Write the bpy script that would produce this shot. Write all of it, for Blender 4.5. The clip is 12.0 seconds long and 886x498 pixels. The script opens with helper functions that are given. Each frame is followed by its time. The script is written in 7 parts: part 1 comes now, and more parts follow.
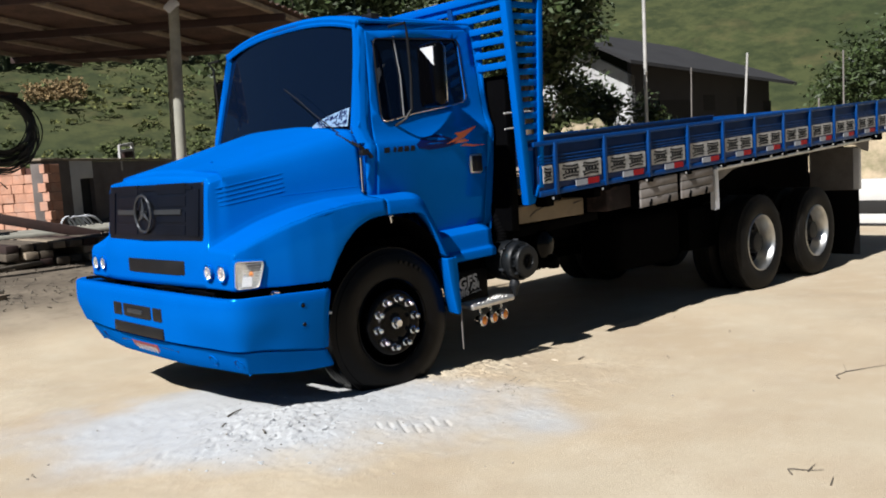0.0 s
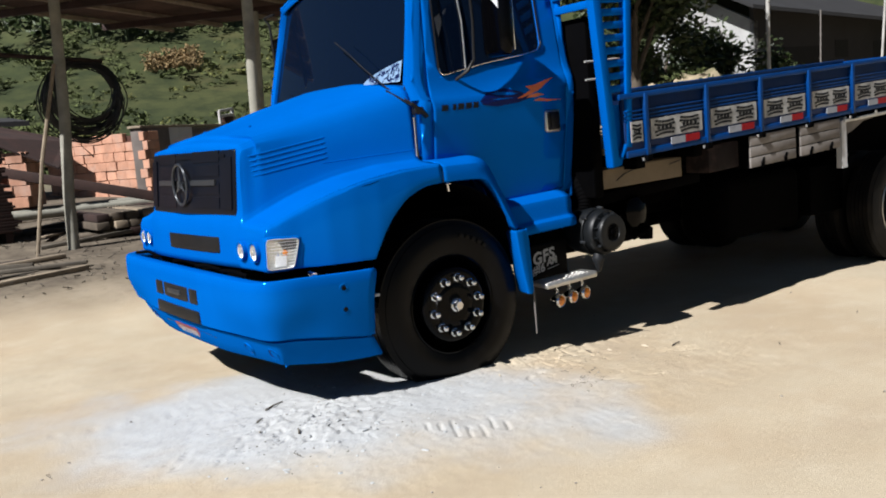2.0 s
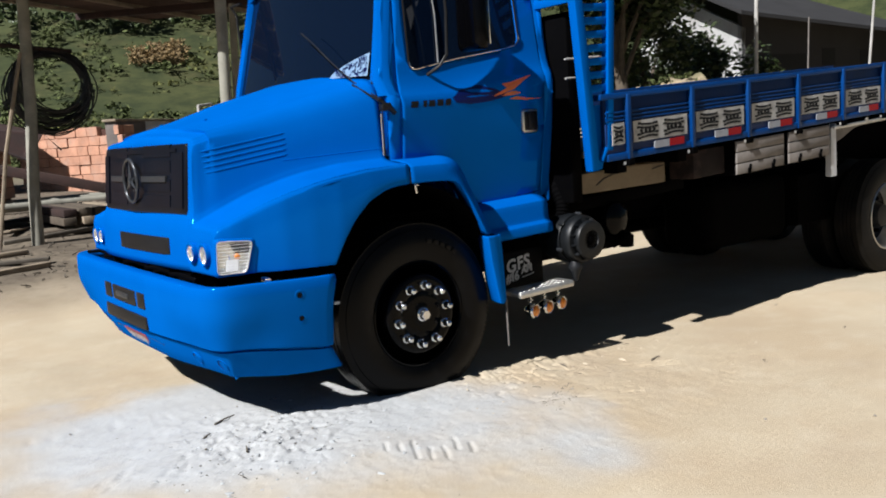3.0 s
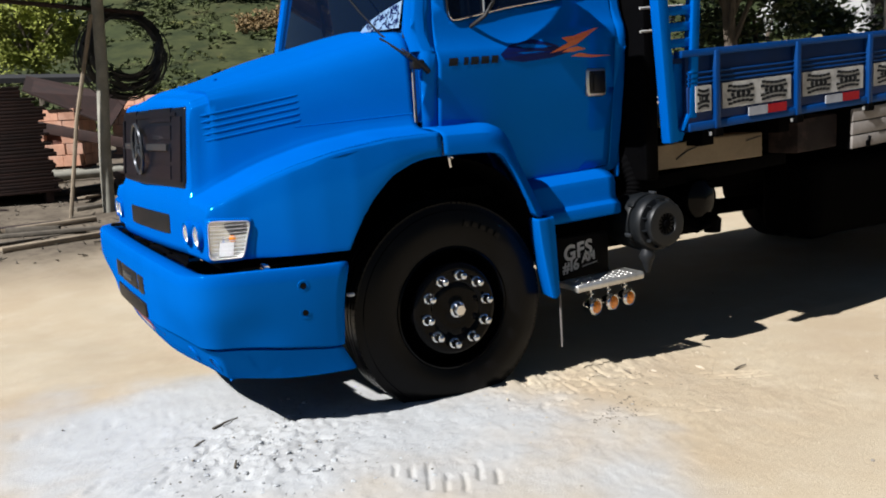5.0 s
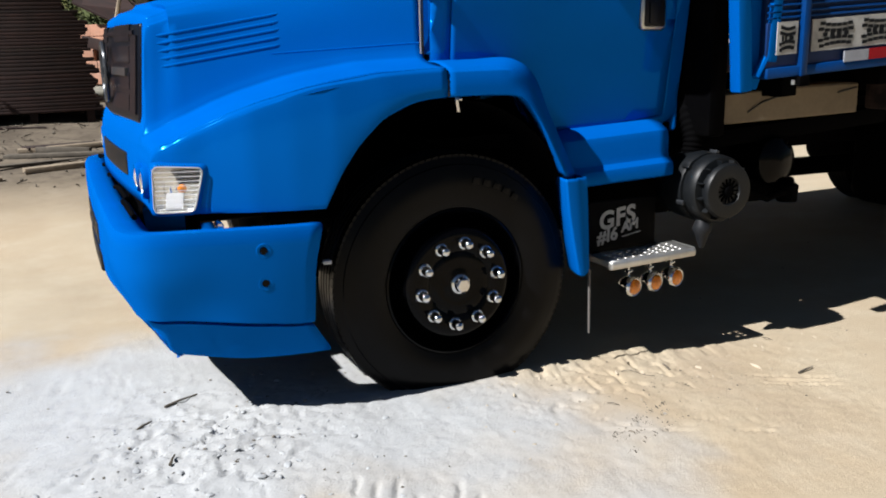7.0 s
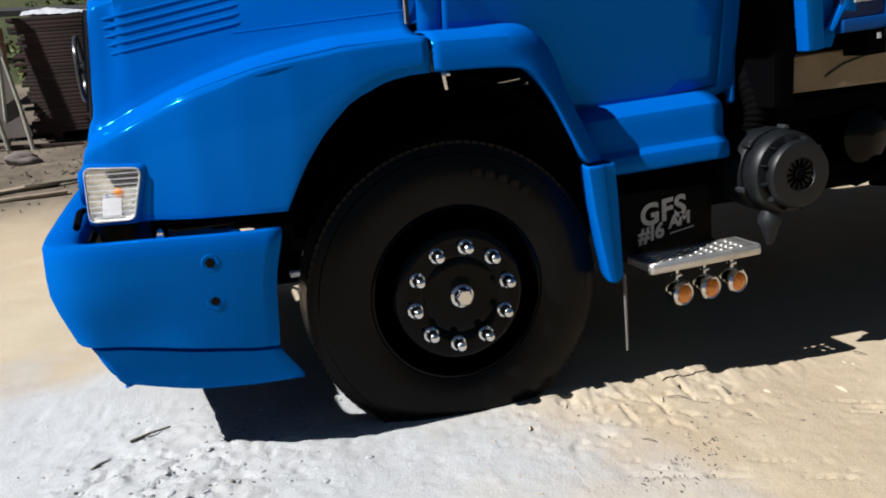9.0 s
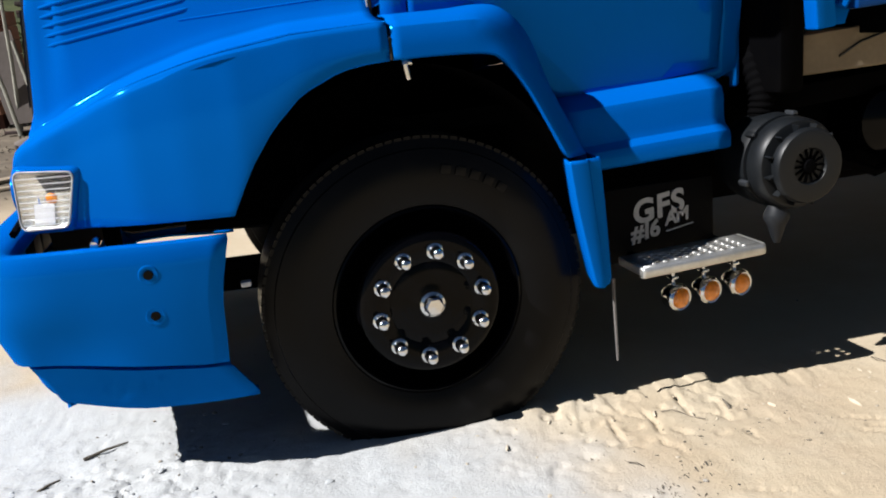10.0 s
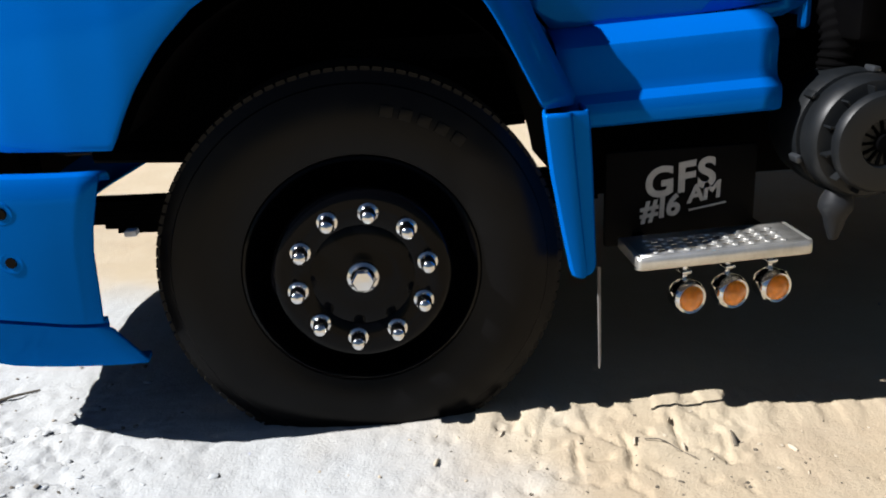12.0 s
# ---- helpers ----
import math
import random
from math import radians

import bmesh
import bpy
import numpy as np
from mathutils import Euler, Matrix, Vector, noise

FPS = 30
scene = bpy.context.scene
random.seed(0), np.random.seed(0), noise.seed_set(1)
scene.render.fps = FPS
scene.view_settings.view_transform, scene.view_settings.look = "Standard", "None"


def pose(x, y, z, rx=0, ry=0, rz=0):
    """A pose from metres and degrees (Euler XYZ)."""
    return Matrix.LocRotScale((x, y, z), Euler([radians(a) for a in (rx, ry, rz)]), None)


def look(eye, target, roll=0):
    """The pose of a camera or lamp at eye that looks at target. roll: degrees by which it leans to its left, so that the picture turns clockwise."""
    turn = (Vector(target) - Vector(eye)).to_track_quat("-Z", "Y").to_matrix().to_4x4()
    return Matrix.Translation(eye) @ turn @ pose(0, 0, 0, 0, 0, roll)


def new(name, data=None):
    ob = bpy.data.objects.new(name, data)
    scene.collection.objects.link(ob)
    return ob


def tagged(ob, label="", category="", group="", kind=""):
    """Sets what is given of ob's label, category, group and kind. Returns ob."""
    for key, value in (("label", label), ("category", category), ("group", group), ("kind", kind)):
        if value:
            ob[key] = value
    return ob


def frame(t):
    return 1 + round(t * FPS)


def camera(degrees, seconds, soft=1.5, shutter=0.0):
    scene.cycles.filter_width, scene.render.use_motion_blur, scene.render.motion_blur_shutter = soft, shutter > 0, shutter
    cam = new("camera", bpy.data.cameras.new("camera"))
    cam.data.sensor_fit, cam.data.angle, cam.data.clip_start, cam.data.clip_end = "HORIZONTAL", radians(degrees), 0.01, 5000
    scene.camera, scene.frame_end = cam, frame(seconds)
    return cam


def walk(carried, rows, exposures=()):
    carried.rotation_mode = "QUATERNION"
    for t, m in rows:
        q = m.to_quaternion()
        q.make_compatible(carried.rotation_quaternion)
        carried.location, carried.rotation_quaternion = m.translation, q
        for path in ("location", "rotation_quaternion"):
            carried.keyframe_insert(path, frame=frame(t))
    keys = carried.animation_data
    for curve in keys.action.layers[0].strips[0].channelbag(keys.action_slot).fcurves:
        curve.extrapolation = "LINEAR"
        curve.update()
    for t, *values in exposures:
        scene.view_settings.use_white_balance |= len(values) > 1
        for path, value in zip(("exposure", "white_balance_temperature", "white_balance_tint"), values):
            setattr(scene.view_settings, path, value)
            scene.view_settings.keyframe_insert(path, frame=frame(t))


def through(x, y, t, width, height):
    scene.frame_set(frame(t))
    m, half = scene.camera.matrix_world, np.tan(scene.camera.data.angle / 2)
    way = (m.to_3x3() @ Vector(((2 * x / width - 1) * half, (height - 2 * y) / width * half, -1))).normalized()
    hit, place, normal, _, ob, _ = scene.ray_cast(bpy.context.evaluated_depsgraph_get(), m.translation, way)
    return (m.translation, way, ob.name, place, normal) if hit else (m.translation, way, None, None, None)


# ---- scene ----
cam = camera(54.1, 12.0, 1.9)
PATH = [
    (0, (-3.728, -4.59, 1.561), (-2.38, -3.125, 1.367), -3.6),
    (0.5, (-3.634, -4.525, 1.587), (-2.374, -2.987, 1.363), -2.7),
    (1, (-3.386, -4.374, 1.578), (-2.081, -2.877, 1.337), -3.7),
    (1.5, (-3.205, -4.277, 1.549), (-1.943, -2.747, 1.292), -4.5),
    (2, (-2.987, -4.222, 1.541), (-1.855, -2.594, 1.274), -4.9),
    (2.5, (-2.833, -4.121, 1.517), (-1.671, -2.516, 1.248), -3.8),
    (4.5, (-2.248, -3.726, 1.532), (-1.201, -2.045, 1.246), -3.1),
    (5, (-2.02, -3.594, 1.474), (-1.071, -1.864, 1.15), -3.5),
    (5.5, (-1.905, -3.471, 1.418), (-0.959, -1.738, 1.096), -2.8),
    (6, (-1.765, -3.308, 1.407), (-0.825, -1.582, 1.038), -2.3),
    (6.5, (-1.601, -3.171, 1.477), (-0.725, -1.433, 1.016), -0.9),
    (8.5, (-0.931, -2.82, 1.342), (-0.358, -0.961, 0.877), -5.4),
    (9, (-0.83, -2.713, 1.324), (-0.291, -0.842, 0.87), -4.6),
    (9.5, (-0.68, -2.61, 1.341), (-0.307, -0.704, 0.863), -5.1),
    (10, (-0.56, -2.519, 1.338), (-0.101, -0.638, 0.835), -5.6),
    (10.5, (-0.396, -2.373, 1.293), (-0.049, -0.472, 0.778), -6.8),
    (11, (-0.238, -2.243, 1.342), (0.027, -0.351, 0.749), -4.2),
    (11.5, (-0.102, -2.151, 1.327), (0.14, -0.27, 0.691), -2.2),
    (12, (0.058, -2.076, 1.263), (0.193, -0.189, 0.617), -3.0),
]
walk(cam, [(t, look(eye, target, roll)) for t, eye, target, roll in PATH],
     exposures=[(0, 0.88), (2.5, 0.88), (6.5, 0.92), (8.5, 0.88), (9.5, 0.96), (10, 1.08), (12, 1.13)])

# ---- light ----
SUN_WAY = Vector((1.0, 0.16, -1.0)).normalized()
sun_ob = new("sun", bpy.data.lights.new("sun", "SUN"))
sun_ob.data.energy, sun_ob.data.angle, sun_ob.data.color = 5.0, radians(0.55), (1.0, 0.992, 0.99)
sun_ob.matrix_world = look((-40, -6.4, 40), (0, 0, 0))
world = bpy.data.worlds.new("sky")
scene.world = world
world.use_nodes = True
sky = world.node_tree.nodes.new("ShaderNodeTexSky")
sky.sky_type, sky.sun_disc = "NISHITA", False
sky.sun_elevation = math.asin(-SUN_WAY.z)
sky.sun_rotation = math.atan2(-SUN_WAY.x, -SUN_WAY.y)
sky.air_density, sky.dust_density, sky.ozone_density = 1.0, 0.2, 4.0
back = world.node_tree.nodes["Background"]
back.inputs["Strength"].default_value = 0.018
world.node_tree.links.new(sky.outputs["Color"], back.inputs["Color"])


# ---- materials ----
def mat(name, color, rough=0.6, metal=0.0, vary=0.15, scale=8.0, bump=0.0, fine=60.0, coat=0.0, dirt=None, amount=0.35, spec=0.5, trans=0.0, island=0.0, objrand=0.0, tint=None, ior=1.5):
    """Procedural surface: two scales of colour variation, dirt patches, fine relief."""
    m = bpy.data.materials.new(name)
    m.use_nodes = True
    nt = m.node_tree
    N, L = nt.nodes, nt.links
    b = N["Principled BSDF"]
    co = N.new("ShaderNodeTexCoord")
    n1 = N.new("ShaderNodeTexNoise")
    n1.inputs["Scale"].default_value, n1.inputs["Detail"].default_value = scale, 5
    n2 = N.new("ShaderNodeTexNoise")
    n2.inputs["Scale"].default_value, n2.inputs["Detail"].default_value = fine, 4
    geo = N.new("ShaderNodeNewGeometry")
    L.new(geo.outputs["Position"], n1.inputs["Vector"])
    L.new(geo.outputs["Position"], n2.inputs["Vector"])
    mixf = N.new("ShaderNodeMath")
    mixf.operation = "MULTIPLY_ADD"
    L.new(n2.outputs["Fac"], mixf.inputs[0])
    mixf.inputs[1].default_value = 0.45
    L.new(n1.outputs["Fac"], mixf.inputs[2])
    val = N.new("ShaderNodeMapRange")
    val.inputs["From Min"].default_value, val.inputs["From Max"].default_value = 0.45, 1.0
    val.inputs["To Min"].default_value, val.inputs["To Max"].default_value = 1 - vary, 1 + vary
    L.new(mixf.outputs[0], val.inputs["Value"])
    last = val.outputs["Result"]
    if island or objrand:
        src = geo.outputs["Random Per Island"] if island else N.new("ShaderNodeObjectInfo").outputs["Random"]
        r = N.new("ShaderNodeMapRange")
        a = island or objrand
        r.inputs["To Min"].default_value, r.inputs["To Max"].default_value = 1 - a, 1 + a
        L.new(src, r.inputs["Value"])
        mul = N.new("ShaderNodeMath")
        mul.operation = "MULTIPLY"
        L.new(last, mul.inputs[0])
        L.new(r.outputs["Result"], mul.inputs[1])
        last = mul.outputs[0]
    col = N.new("ShaderNodeVectorMath")
    col.operation = "SCALE"
    col.inputs[0].default_value = color
    L.new(last, col.inputs["Scale"])
    out = col.outputs["Vector"]
    if dirt:
        n3 = N.new("ShaderNodeTexNoise")
        n3.inputs["Scale"].default_value, n3.inputs["Detail"].default_value, n3.inputs["Roughness"].default_value = scale * 0.6, 8, 0.65
        L.new(geo.outputs["Position"], n3.inputs["Vector"])
        ramp = N.new("ShaderNodeMapRange")
        ramp.inputs["From Min"].default_value, ramp.inputs["From Max"].default_value = 0.48, 0.72
        ramp.inputs["To Max"].default_value = amount
        L.new(n3.outputs["Fac"], ramp.inputs["Value"])
        mx = N.new("ShaderNodeMix")
        mx.data_type = "RGBA"
        L.new(ramp.outputs["Result"], mx.inputs["Factor"])
        L.new(out, mx.inputs["A"])
        mx.inputs["B"].default_value = (*dirt, 1)
        out = mx.outputs["Result"]
        rr = N.new("ShaderNodeMapRange")
        rr.inputs["To Min"].default_value, rr.inputs["To Max"].default_value = rough, min(1, rough + 0.4)
        L.new(ramp.outputs["Result"], rr.inputs["Value"])
        L.new(rr.outputs["Result"], b.inputs["Roughness"])
    else:
        b.inputs["Roughness"].default_value = rough
    L.new(out, b.inputs["Base Color"])
    b.inputs["Metallic"].default_value = metal
    b.inputs["Specular IOR Level"].default_value = spec
    b.inputs["IOR"].default_value = ior
    b.inputs["Coat Weight"].default_value = coat
    if tint:
        b.inputs["Specular Tint"].default_value = (*tint, 1)
        b.inputs["Coat Tint"].default_value = (*tint, 1)
    b.inputs["Coat Roughness"].default_value = 0.06
    b.inputs["Transmission Weight"].default_value = trans
    if bump:
        bp = N.new("ShaderNodeBump")
        bp.inputs["Strength"].default_value, bp.inputs["Distance"].default_value = min(1.0, bump * 8), bump * 0.1
        L.new(mixf.outputs[0], bp.inputs["Height"])
        L.new(bp.outputs["Normal"], b.inputs["Normal"])
    return m


PAINT = mat("blue_paint", (0.0, 0.076, 0.335), 0.5, vary=0.05, scale=2, fine=7, spec=0.0)


def gloss(m, color, rough, share):
    """A tinted clear layer over a paint, with the same sheen at every angle."""
    N, L = m.node_tree.nodes, m.node_tree.links
    g, x = N.new("ShaderNodeBsdfGlossy"), N.new("ShaderNodeMixShader")
    g.inputs["Color"].default_value, g.inputs["Roughness"].default_value = (*color, 1), rough
    x.inputs["Fac"].default_value = share
    L.new(N["Principled BSDF"].outputs["BSDF"], x.inputs[1])
    L.new(g.outputs["BSDF"], x.inputs[2])
    L.new(x.outputs["Shader"], N["Material Output"].inputs["Surface"])


gloss(PAINT, (0.02, 0.38, 1.0), 0.08, 0.055)
PAINT_OLD = mat("blue_bed_paint", (0.0006396, 0.02686, 0.1215), 0.42, vary=0.18, scale=5, fine=50, coat=0.05, dirt=(0.007675, 0.02878, 0.08954), amount=0.45, spec=0.35, tint=(0.15, 0.5, 1.0))
BOARD_BLUE = mat("blue_board_paint", (0.000468, 0.0156, 0.0741), 0.5, vary=0.25, scale=4, fine=50, dirt=(0.00624, 0.0195, 0.0624), amount=0.5, spec=0.25)
BLACK = mat("black_plastic", (0.003198, 0.003198, 0.003838), 0.5, vary=0.2, scale=6, bump=0.004, dirt=(0.01279, 0.01151, 0.01023), amount=0.15, spec=0.3)
GRILLE = mat("grille_plastic", (0.0024, 0.0036, 0.0075), 0.32, vary=0.2, scale=6, dirt=(0.006, 0.007, 0.011), amount=0.15, spec=0.3, ior=1.35)
# black steel, darkened to near zero so its colour carries the underbody shade
CHASSIS = mat("chassis_shade_black", (0.00078, 0.00078, 0.001014), 0.8, vary=0.3, scale=6, dirt=(0.00312, 0.00273, 0.00234), amount=0.3, spec=0.3, ior=1.12)
RUBBER = mat("tyre_rubber", (0.0022, 0.0022, 0.0026), 0.30, vary=0.3, scale=7, fine=90, bump=0.004, dirt=(0.006, 0.006, 0.006), amount=0.4, spec=0.5, ior=1.21)
RUBBER_DUSTY = mat("dusty_tyre_rubber", (0.004, 0.0038, 0.0036), 0.6, vary=0.3, scale=7, fine=90, bump=0.008, dirt=(0.045, 0.038, 0.03), amount=0.25, ior=1.22)
RIM_BLACK = mat("rim_black_gloss", (0.0009, 0.0009, 0.0012), 0.12, vary=0.1, spec=0.5, ior=1.2)
RIM_SILVER = mat("rim_silver", (0.5084, 0.5084, 0.492), 0.28, metal=0.95, vary=0.12, scale=8, dirt=(0.164, 0.1394, 0.1066), amount=0.4)
RIM_DISC = mat("rim_disc_grey", (0.009, 0.010, 0.012), 0.5, vary=0.2, scale=8, dirt=(0.016, 0.014, 0.013), amount=0.4, spec=0.2)
CHROME = mat("chrome", (0.656, 0.656, 0.656), 0.12, metal=1.0, vary=0.05, dirt=(0.328, 0.3116, 0.287), amount=0.15)
STAR = mat("emblem_grey", (0.04, 0.044, 0.05), 0.35, metal=0.5, vary=0.1)
ALU = mat("checker_aluminium", (0.5576, 0.5494, 0.5248), 0.36, metal=0.85, vary=0.15, scale=14, fine=120, bump=0.003, dirt=(0.246, 0.2132, 0.164), amount=0.35)
AMBER = mat("amber_lens", (0.72, 0.21, 0.004), 0.22, vary=0.2, scale=60, coat=0.7)
LENS = mat("lamp_reflector", (0.62, 0.62, 0.6), 0.25, metal=0.85, vary=0.3, scale=40)
SILVER_FOIL = mat("silver_reflector", (0.234, 0.2496, 0.2886), 0.4, vary=0.15, scale=20)
RED = mat("red_reflector", (0.24, 0.004, 0.009), 0.4, vary=0.1, spec=0.15)
PLATE_RED = mat("plate_red", (0.1919, 0.02239, 0.02878), 0.5, vary=0.2, dirt=(0.1279, 0.07675, 0.06396), amount=0.4)
WHITE = mat("white_reflector", (0.4605, 0.4733, 0.4989), 0.4, vary=0.1, dirt=(0.2558, 0.243, 0.2239), amount=0.3)
STICKER = mat("sticker_white", (0.3276, 0.3276, 0.3198), 0.5, vary=0.25, scale=14, dirt=(0.07675, 0.07675, 0.07675), amount=0.5)
INK = mat("sticker_ink", (0.006, 0.007, 0.009), 0.6, vary=0.3, scale=30, spec=0.15)
FLAP = mat("mudguard_black", (0.00156, 0.00156, 0.001872), 0.6, vary=0.2, dirt=(0.0039, 0.0039, 0.00468), amount=0.2, spec=0.3, ior=1.2)
PRINT = mat("print_grey", (0.3198, 0.3262, 0.339), 0.5, vary=0.15, scale=40)
ORANGE = mat("decal_orange", (0.4797, 0.1023, 0.01919), 0.4, vary=0.25, scale=20, coat=0.3)
DECAL_SHADE = mat("decal_and_shade_navy", (0.0015, 0.006, 0.06), 0.45, vary=0.2, spec=0.15)
FILTER = mat("filter_grey", (0.0034, 0.0044, 0.0056), 0.45, vary=0.2, scale=12, bump=0.004, dirt=(0.007, 0.008, 0.009), amount=0.35, ior=1.35)
GREY_GUARD = mat("grey_guard_plate", (0.3518, 0.3454, 0.3326), 0.55, vary=0.15, scale=5, dirt=(0.1599, 0.1407, 0.1151), amount=0.5)
DULLGREY = mat("dull_grey_sheet", (0.11, 0.10, 0.095), 0.7, vary=0.2, scale=5, dirt=(0.05117, 0.04477, 0.03838), amount=0.5)
OLDWOOD = mat("weathered_wood", (0.2175, 0.1727, 0.1215), 0.85, vary=0.3, scale=6, fine=70, bump=0.02, dirt=(0.08954, 0.07036, 0.05117), amount=0.5)
GREYWOOD = mat("grey_wood", (0.156, 0.1404, 0.1287), 0.85, vary=0.25, scale=7, fine=70, bump=0.02, dirt=(0.1279, 0.1087, 0.09594), amount=0.5, objrand=0.15)
PINE = mat("pale_pine", (0.156, 0.1209, 0.078), 0.8, vary=0.2, scale=5, fine=60, bump=0.015, dirt=(0.1279, 0.09594, 0.06396), amount=0.4)
POLEWOOD = mat("pole_wood", (0.23, 0.222, 0.185), 0.85, vary=0.25, scale=5, fine=60, bump=0.02, dirt=(0.125, 0.115, 0.092), amount=0.5)
ROOFRUST = mat("rusty_roof_sheet", (0.07355, 0.03966, 0.02686), 0.8, vary=0.4, scale=2.2, fine=20, bump=0.01, dirt=(0.01919, 0.01407, 0.01279), amount=0.7)
DARKLUMBER = mat("dark_lumber", (0.02184, 0.00858, 0.00624), 0.85, vary=0.4, scale=5, fine=40, bump=0.02, dirt=(0.009594, 0.007036, 0.006396), amount=0.5, objrand=0.35)
BRICK = mat("hollow_brick", (0.42, 0.215, 0.14), 0.9, vary=0.25, scale=5, fine=40, bump=0.02, dirt=(0.3838, 0.2686, 0.2175), amount=0.75, objrand=0.14)
HOLE = mat("brick_hole", (0.0656, 0.0246, 0.0164), 0.95, vary=0.3)
GREYPOLE = mat("bleached_pole_wood", (0.36, 0.35, 0.33), 0.8, vary=0.2, scale=3, fine=40, bump=0.01, dirt=(0.2, 0.19, 0.17), amount=0.5)
PLASTER = mat("grey_plaster", (0.1215, 0.1023, 0.09274), 0.9, vary=0.25, scale=2, fine=30, bump=0.02, dirt=(0.06396, 0.05117, 0.04477), amount=0.6)
WHITEWALL = mat("white_wall", (0.4797, 0.4797, 0.4669), 0.85, vary=0.1, scale=1.5, dirt=(0.3198, 0.2942, 0.2558), amount=0.4)
SLATE = mat("grey_roof_tiles", (0.0125, 0.012, 0.013), 0.85, vary=0.3, scale=1.0, fine=9, bump=0.02, dirt=(0.022, 0.022, 0.022), amount=0.5)
# house front: the shade below the eave is put into this dark colour
SHADEWALL = mat("house_wall_with_shade", (0.022, 0.020, 0.020), 0.9, vary=0.25, scale=0.8, dirt=(0.03, 0.026, 0.023), amount=0.5)
VOID = mat("dark_openings_and_shade", (0.007675, 0.007036, 0.006396), 0.9, vary=0.2)
CABLE = mat("black_cable", (0.007675, 0.008315, 0.009594), 0.42, vary=0.3, scale=9, dirt=(0.05756, 0.05756, 0.05756), amount=0.3)
LEAF = mat("leaves", (0.028, 0.042, 0.012), 0.55, spec=0.35, vary=0.35, scale=1.5, island=0.5)
BUSH = mat("scrub_leaves", (0.066, 0.08, 0.03), 0.8, spec=0.15, vary=0.35, scale=1.5, island=0.45)
LEAF_SUN = mat("yellow_green_leaves", (0.20, 0.22, 0.045), 0.8, spec=0.15, vary=0.3, scale=1.5, island=0.35)
LEAF_DRY = mat("dry_leaves", (0.0984, 0.1025, 0.03444), 0.8, spec=0.15, vary=0.35, scale=1.5, island=0.4)
STRAW = mat("straw", (0.20, 0.135, 0.058), 0.8, vary=0.35, scale=2, island=0.4)
BARK = mat("bark", (0.07036, 0.05437, 0.03838), 0.9, vary=0.35, scale=6, bump=0.03)
STONE = mat("pebble", (0.1919, 0.1727, 0.1471), 0.85, vary=0.3, scale=20, bump=0.02, island=0.4)
TWIG = mat("twig", (0.07675, 0.06396, 0.04797), 0.85, vary=0.4, scale=12, island=0.4)
TARP = mat("blue_tarp", (0.1407, 0.2303, 0.3518), 0.6, vary=0.15, scale=2)


def glass(name, color, rough, through=0.75):
    m = bpy.data.materials.new(name)
    m.use_nodes = True
    b = m.node_tree.nodes["Principled BSDF"]
    b.inputs["Base Color"].default_value = (*color, 1)
    b.inputs["Roughness"].default_value = rough
    b.inputs["Transmission Weight"].default_value = through
    b.inputs["IOR"].default_value = 1.33
    return m


GLASS = glass("tinted_glass", (0.0015, 0.0045, 0.013), 0.03, 0.10)
CLEAR = glass("clear_lens", (0.97, 0.97, 0.95), 0.03, 0.98)


# ---- mesh tools ----
def obj(name, bm, material, parent=None, label="", angle=38.0, flat=False):
    bmesh.ops.recalc_face_normals(bm, faces=bm.faces[:])
    me = bpy.data.meshes.new(name)
    bm.to_mesh(me)
    bm.free()
    for m in material if isinstance(material, (list, tuple)) else [material]:
        me.materials.append(m)
    if not flat:
        me.polygons.foreach_set("use_smooth", [True] * len(me.polygons))
        me.set_sharp_from_angle(angle=radians(angle))
    ob = new(name, me)
    if parent:
        ob.parent = parent
        ob.matrix_parent_inverse = Matrix.Translation(parent.matrix_basis.translation).inverted() if parent.type == "EMPTY" else Matrix()
    if label:
        ob["label"] = label
    return ob


def part(name, bm, material, parent, label="", angle=38.0, flat=False):
    return obj(name, bm, material, parent, label, angle, flat)


def thing(name, at, label, category, group="", kind=""):
    ob = new(name)
    ob.location = at
    ob.empty_display_size = 0.1
    bpy.context.view_layer.update()
    return tagged(ob, label, category, group, kind)


def box(bm, x0, x1, y0, y1, z0, z1, bevel=0.0, m=None, seg=2):
    r = bmesh.ops.create_cube(bm, size=1.0)
    vs = r["verts"]
    for v in vs:
        v.co = Vector((x0 + (v.co.x + 0.5) * (x1 - x0), y0 + (v.co.y + 0.5) * (y1 - y0), z0 + (v.co.z + 0.5) * (z1 - z0)))
    if m:
        bmesh.ops.transform(bm, matrix=m, verts=vs)
    if bevel:
        es = list({e for v in vs for e in v.link_edges})
        bmesh.ops.bevel(bm, geom=es, offset=bevel, segments=seg, profile=0.5, affect="EDGES")
    return bm


def boxes(*a, **k):
    return box(bmesh.new(), *a, **k)


def beam(bm, a, b, w, h, bevel=0.0, up=(0, 0, 1)):
    """A square bar from a to b."""
    a, b = Vector(a), Vector(b)
    d = (b - a).normalized()
    s = d.cross(Vector(up))
    s = s.normalized() if s.length > 1e-4 else Vector((1, 0, 0))
    u = s.cross(d)
    m = Matrix((s, d, u)).transposed().to_4x4()
    m.translation = (a + b) / 2
    return box(bm, -w / 2, w / 2, -(b - a).length / 2, (b - a).length / 2, -h / 2, h / 2, bevel, m)


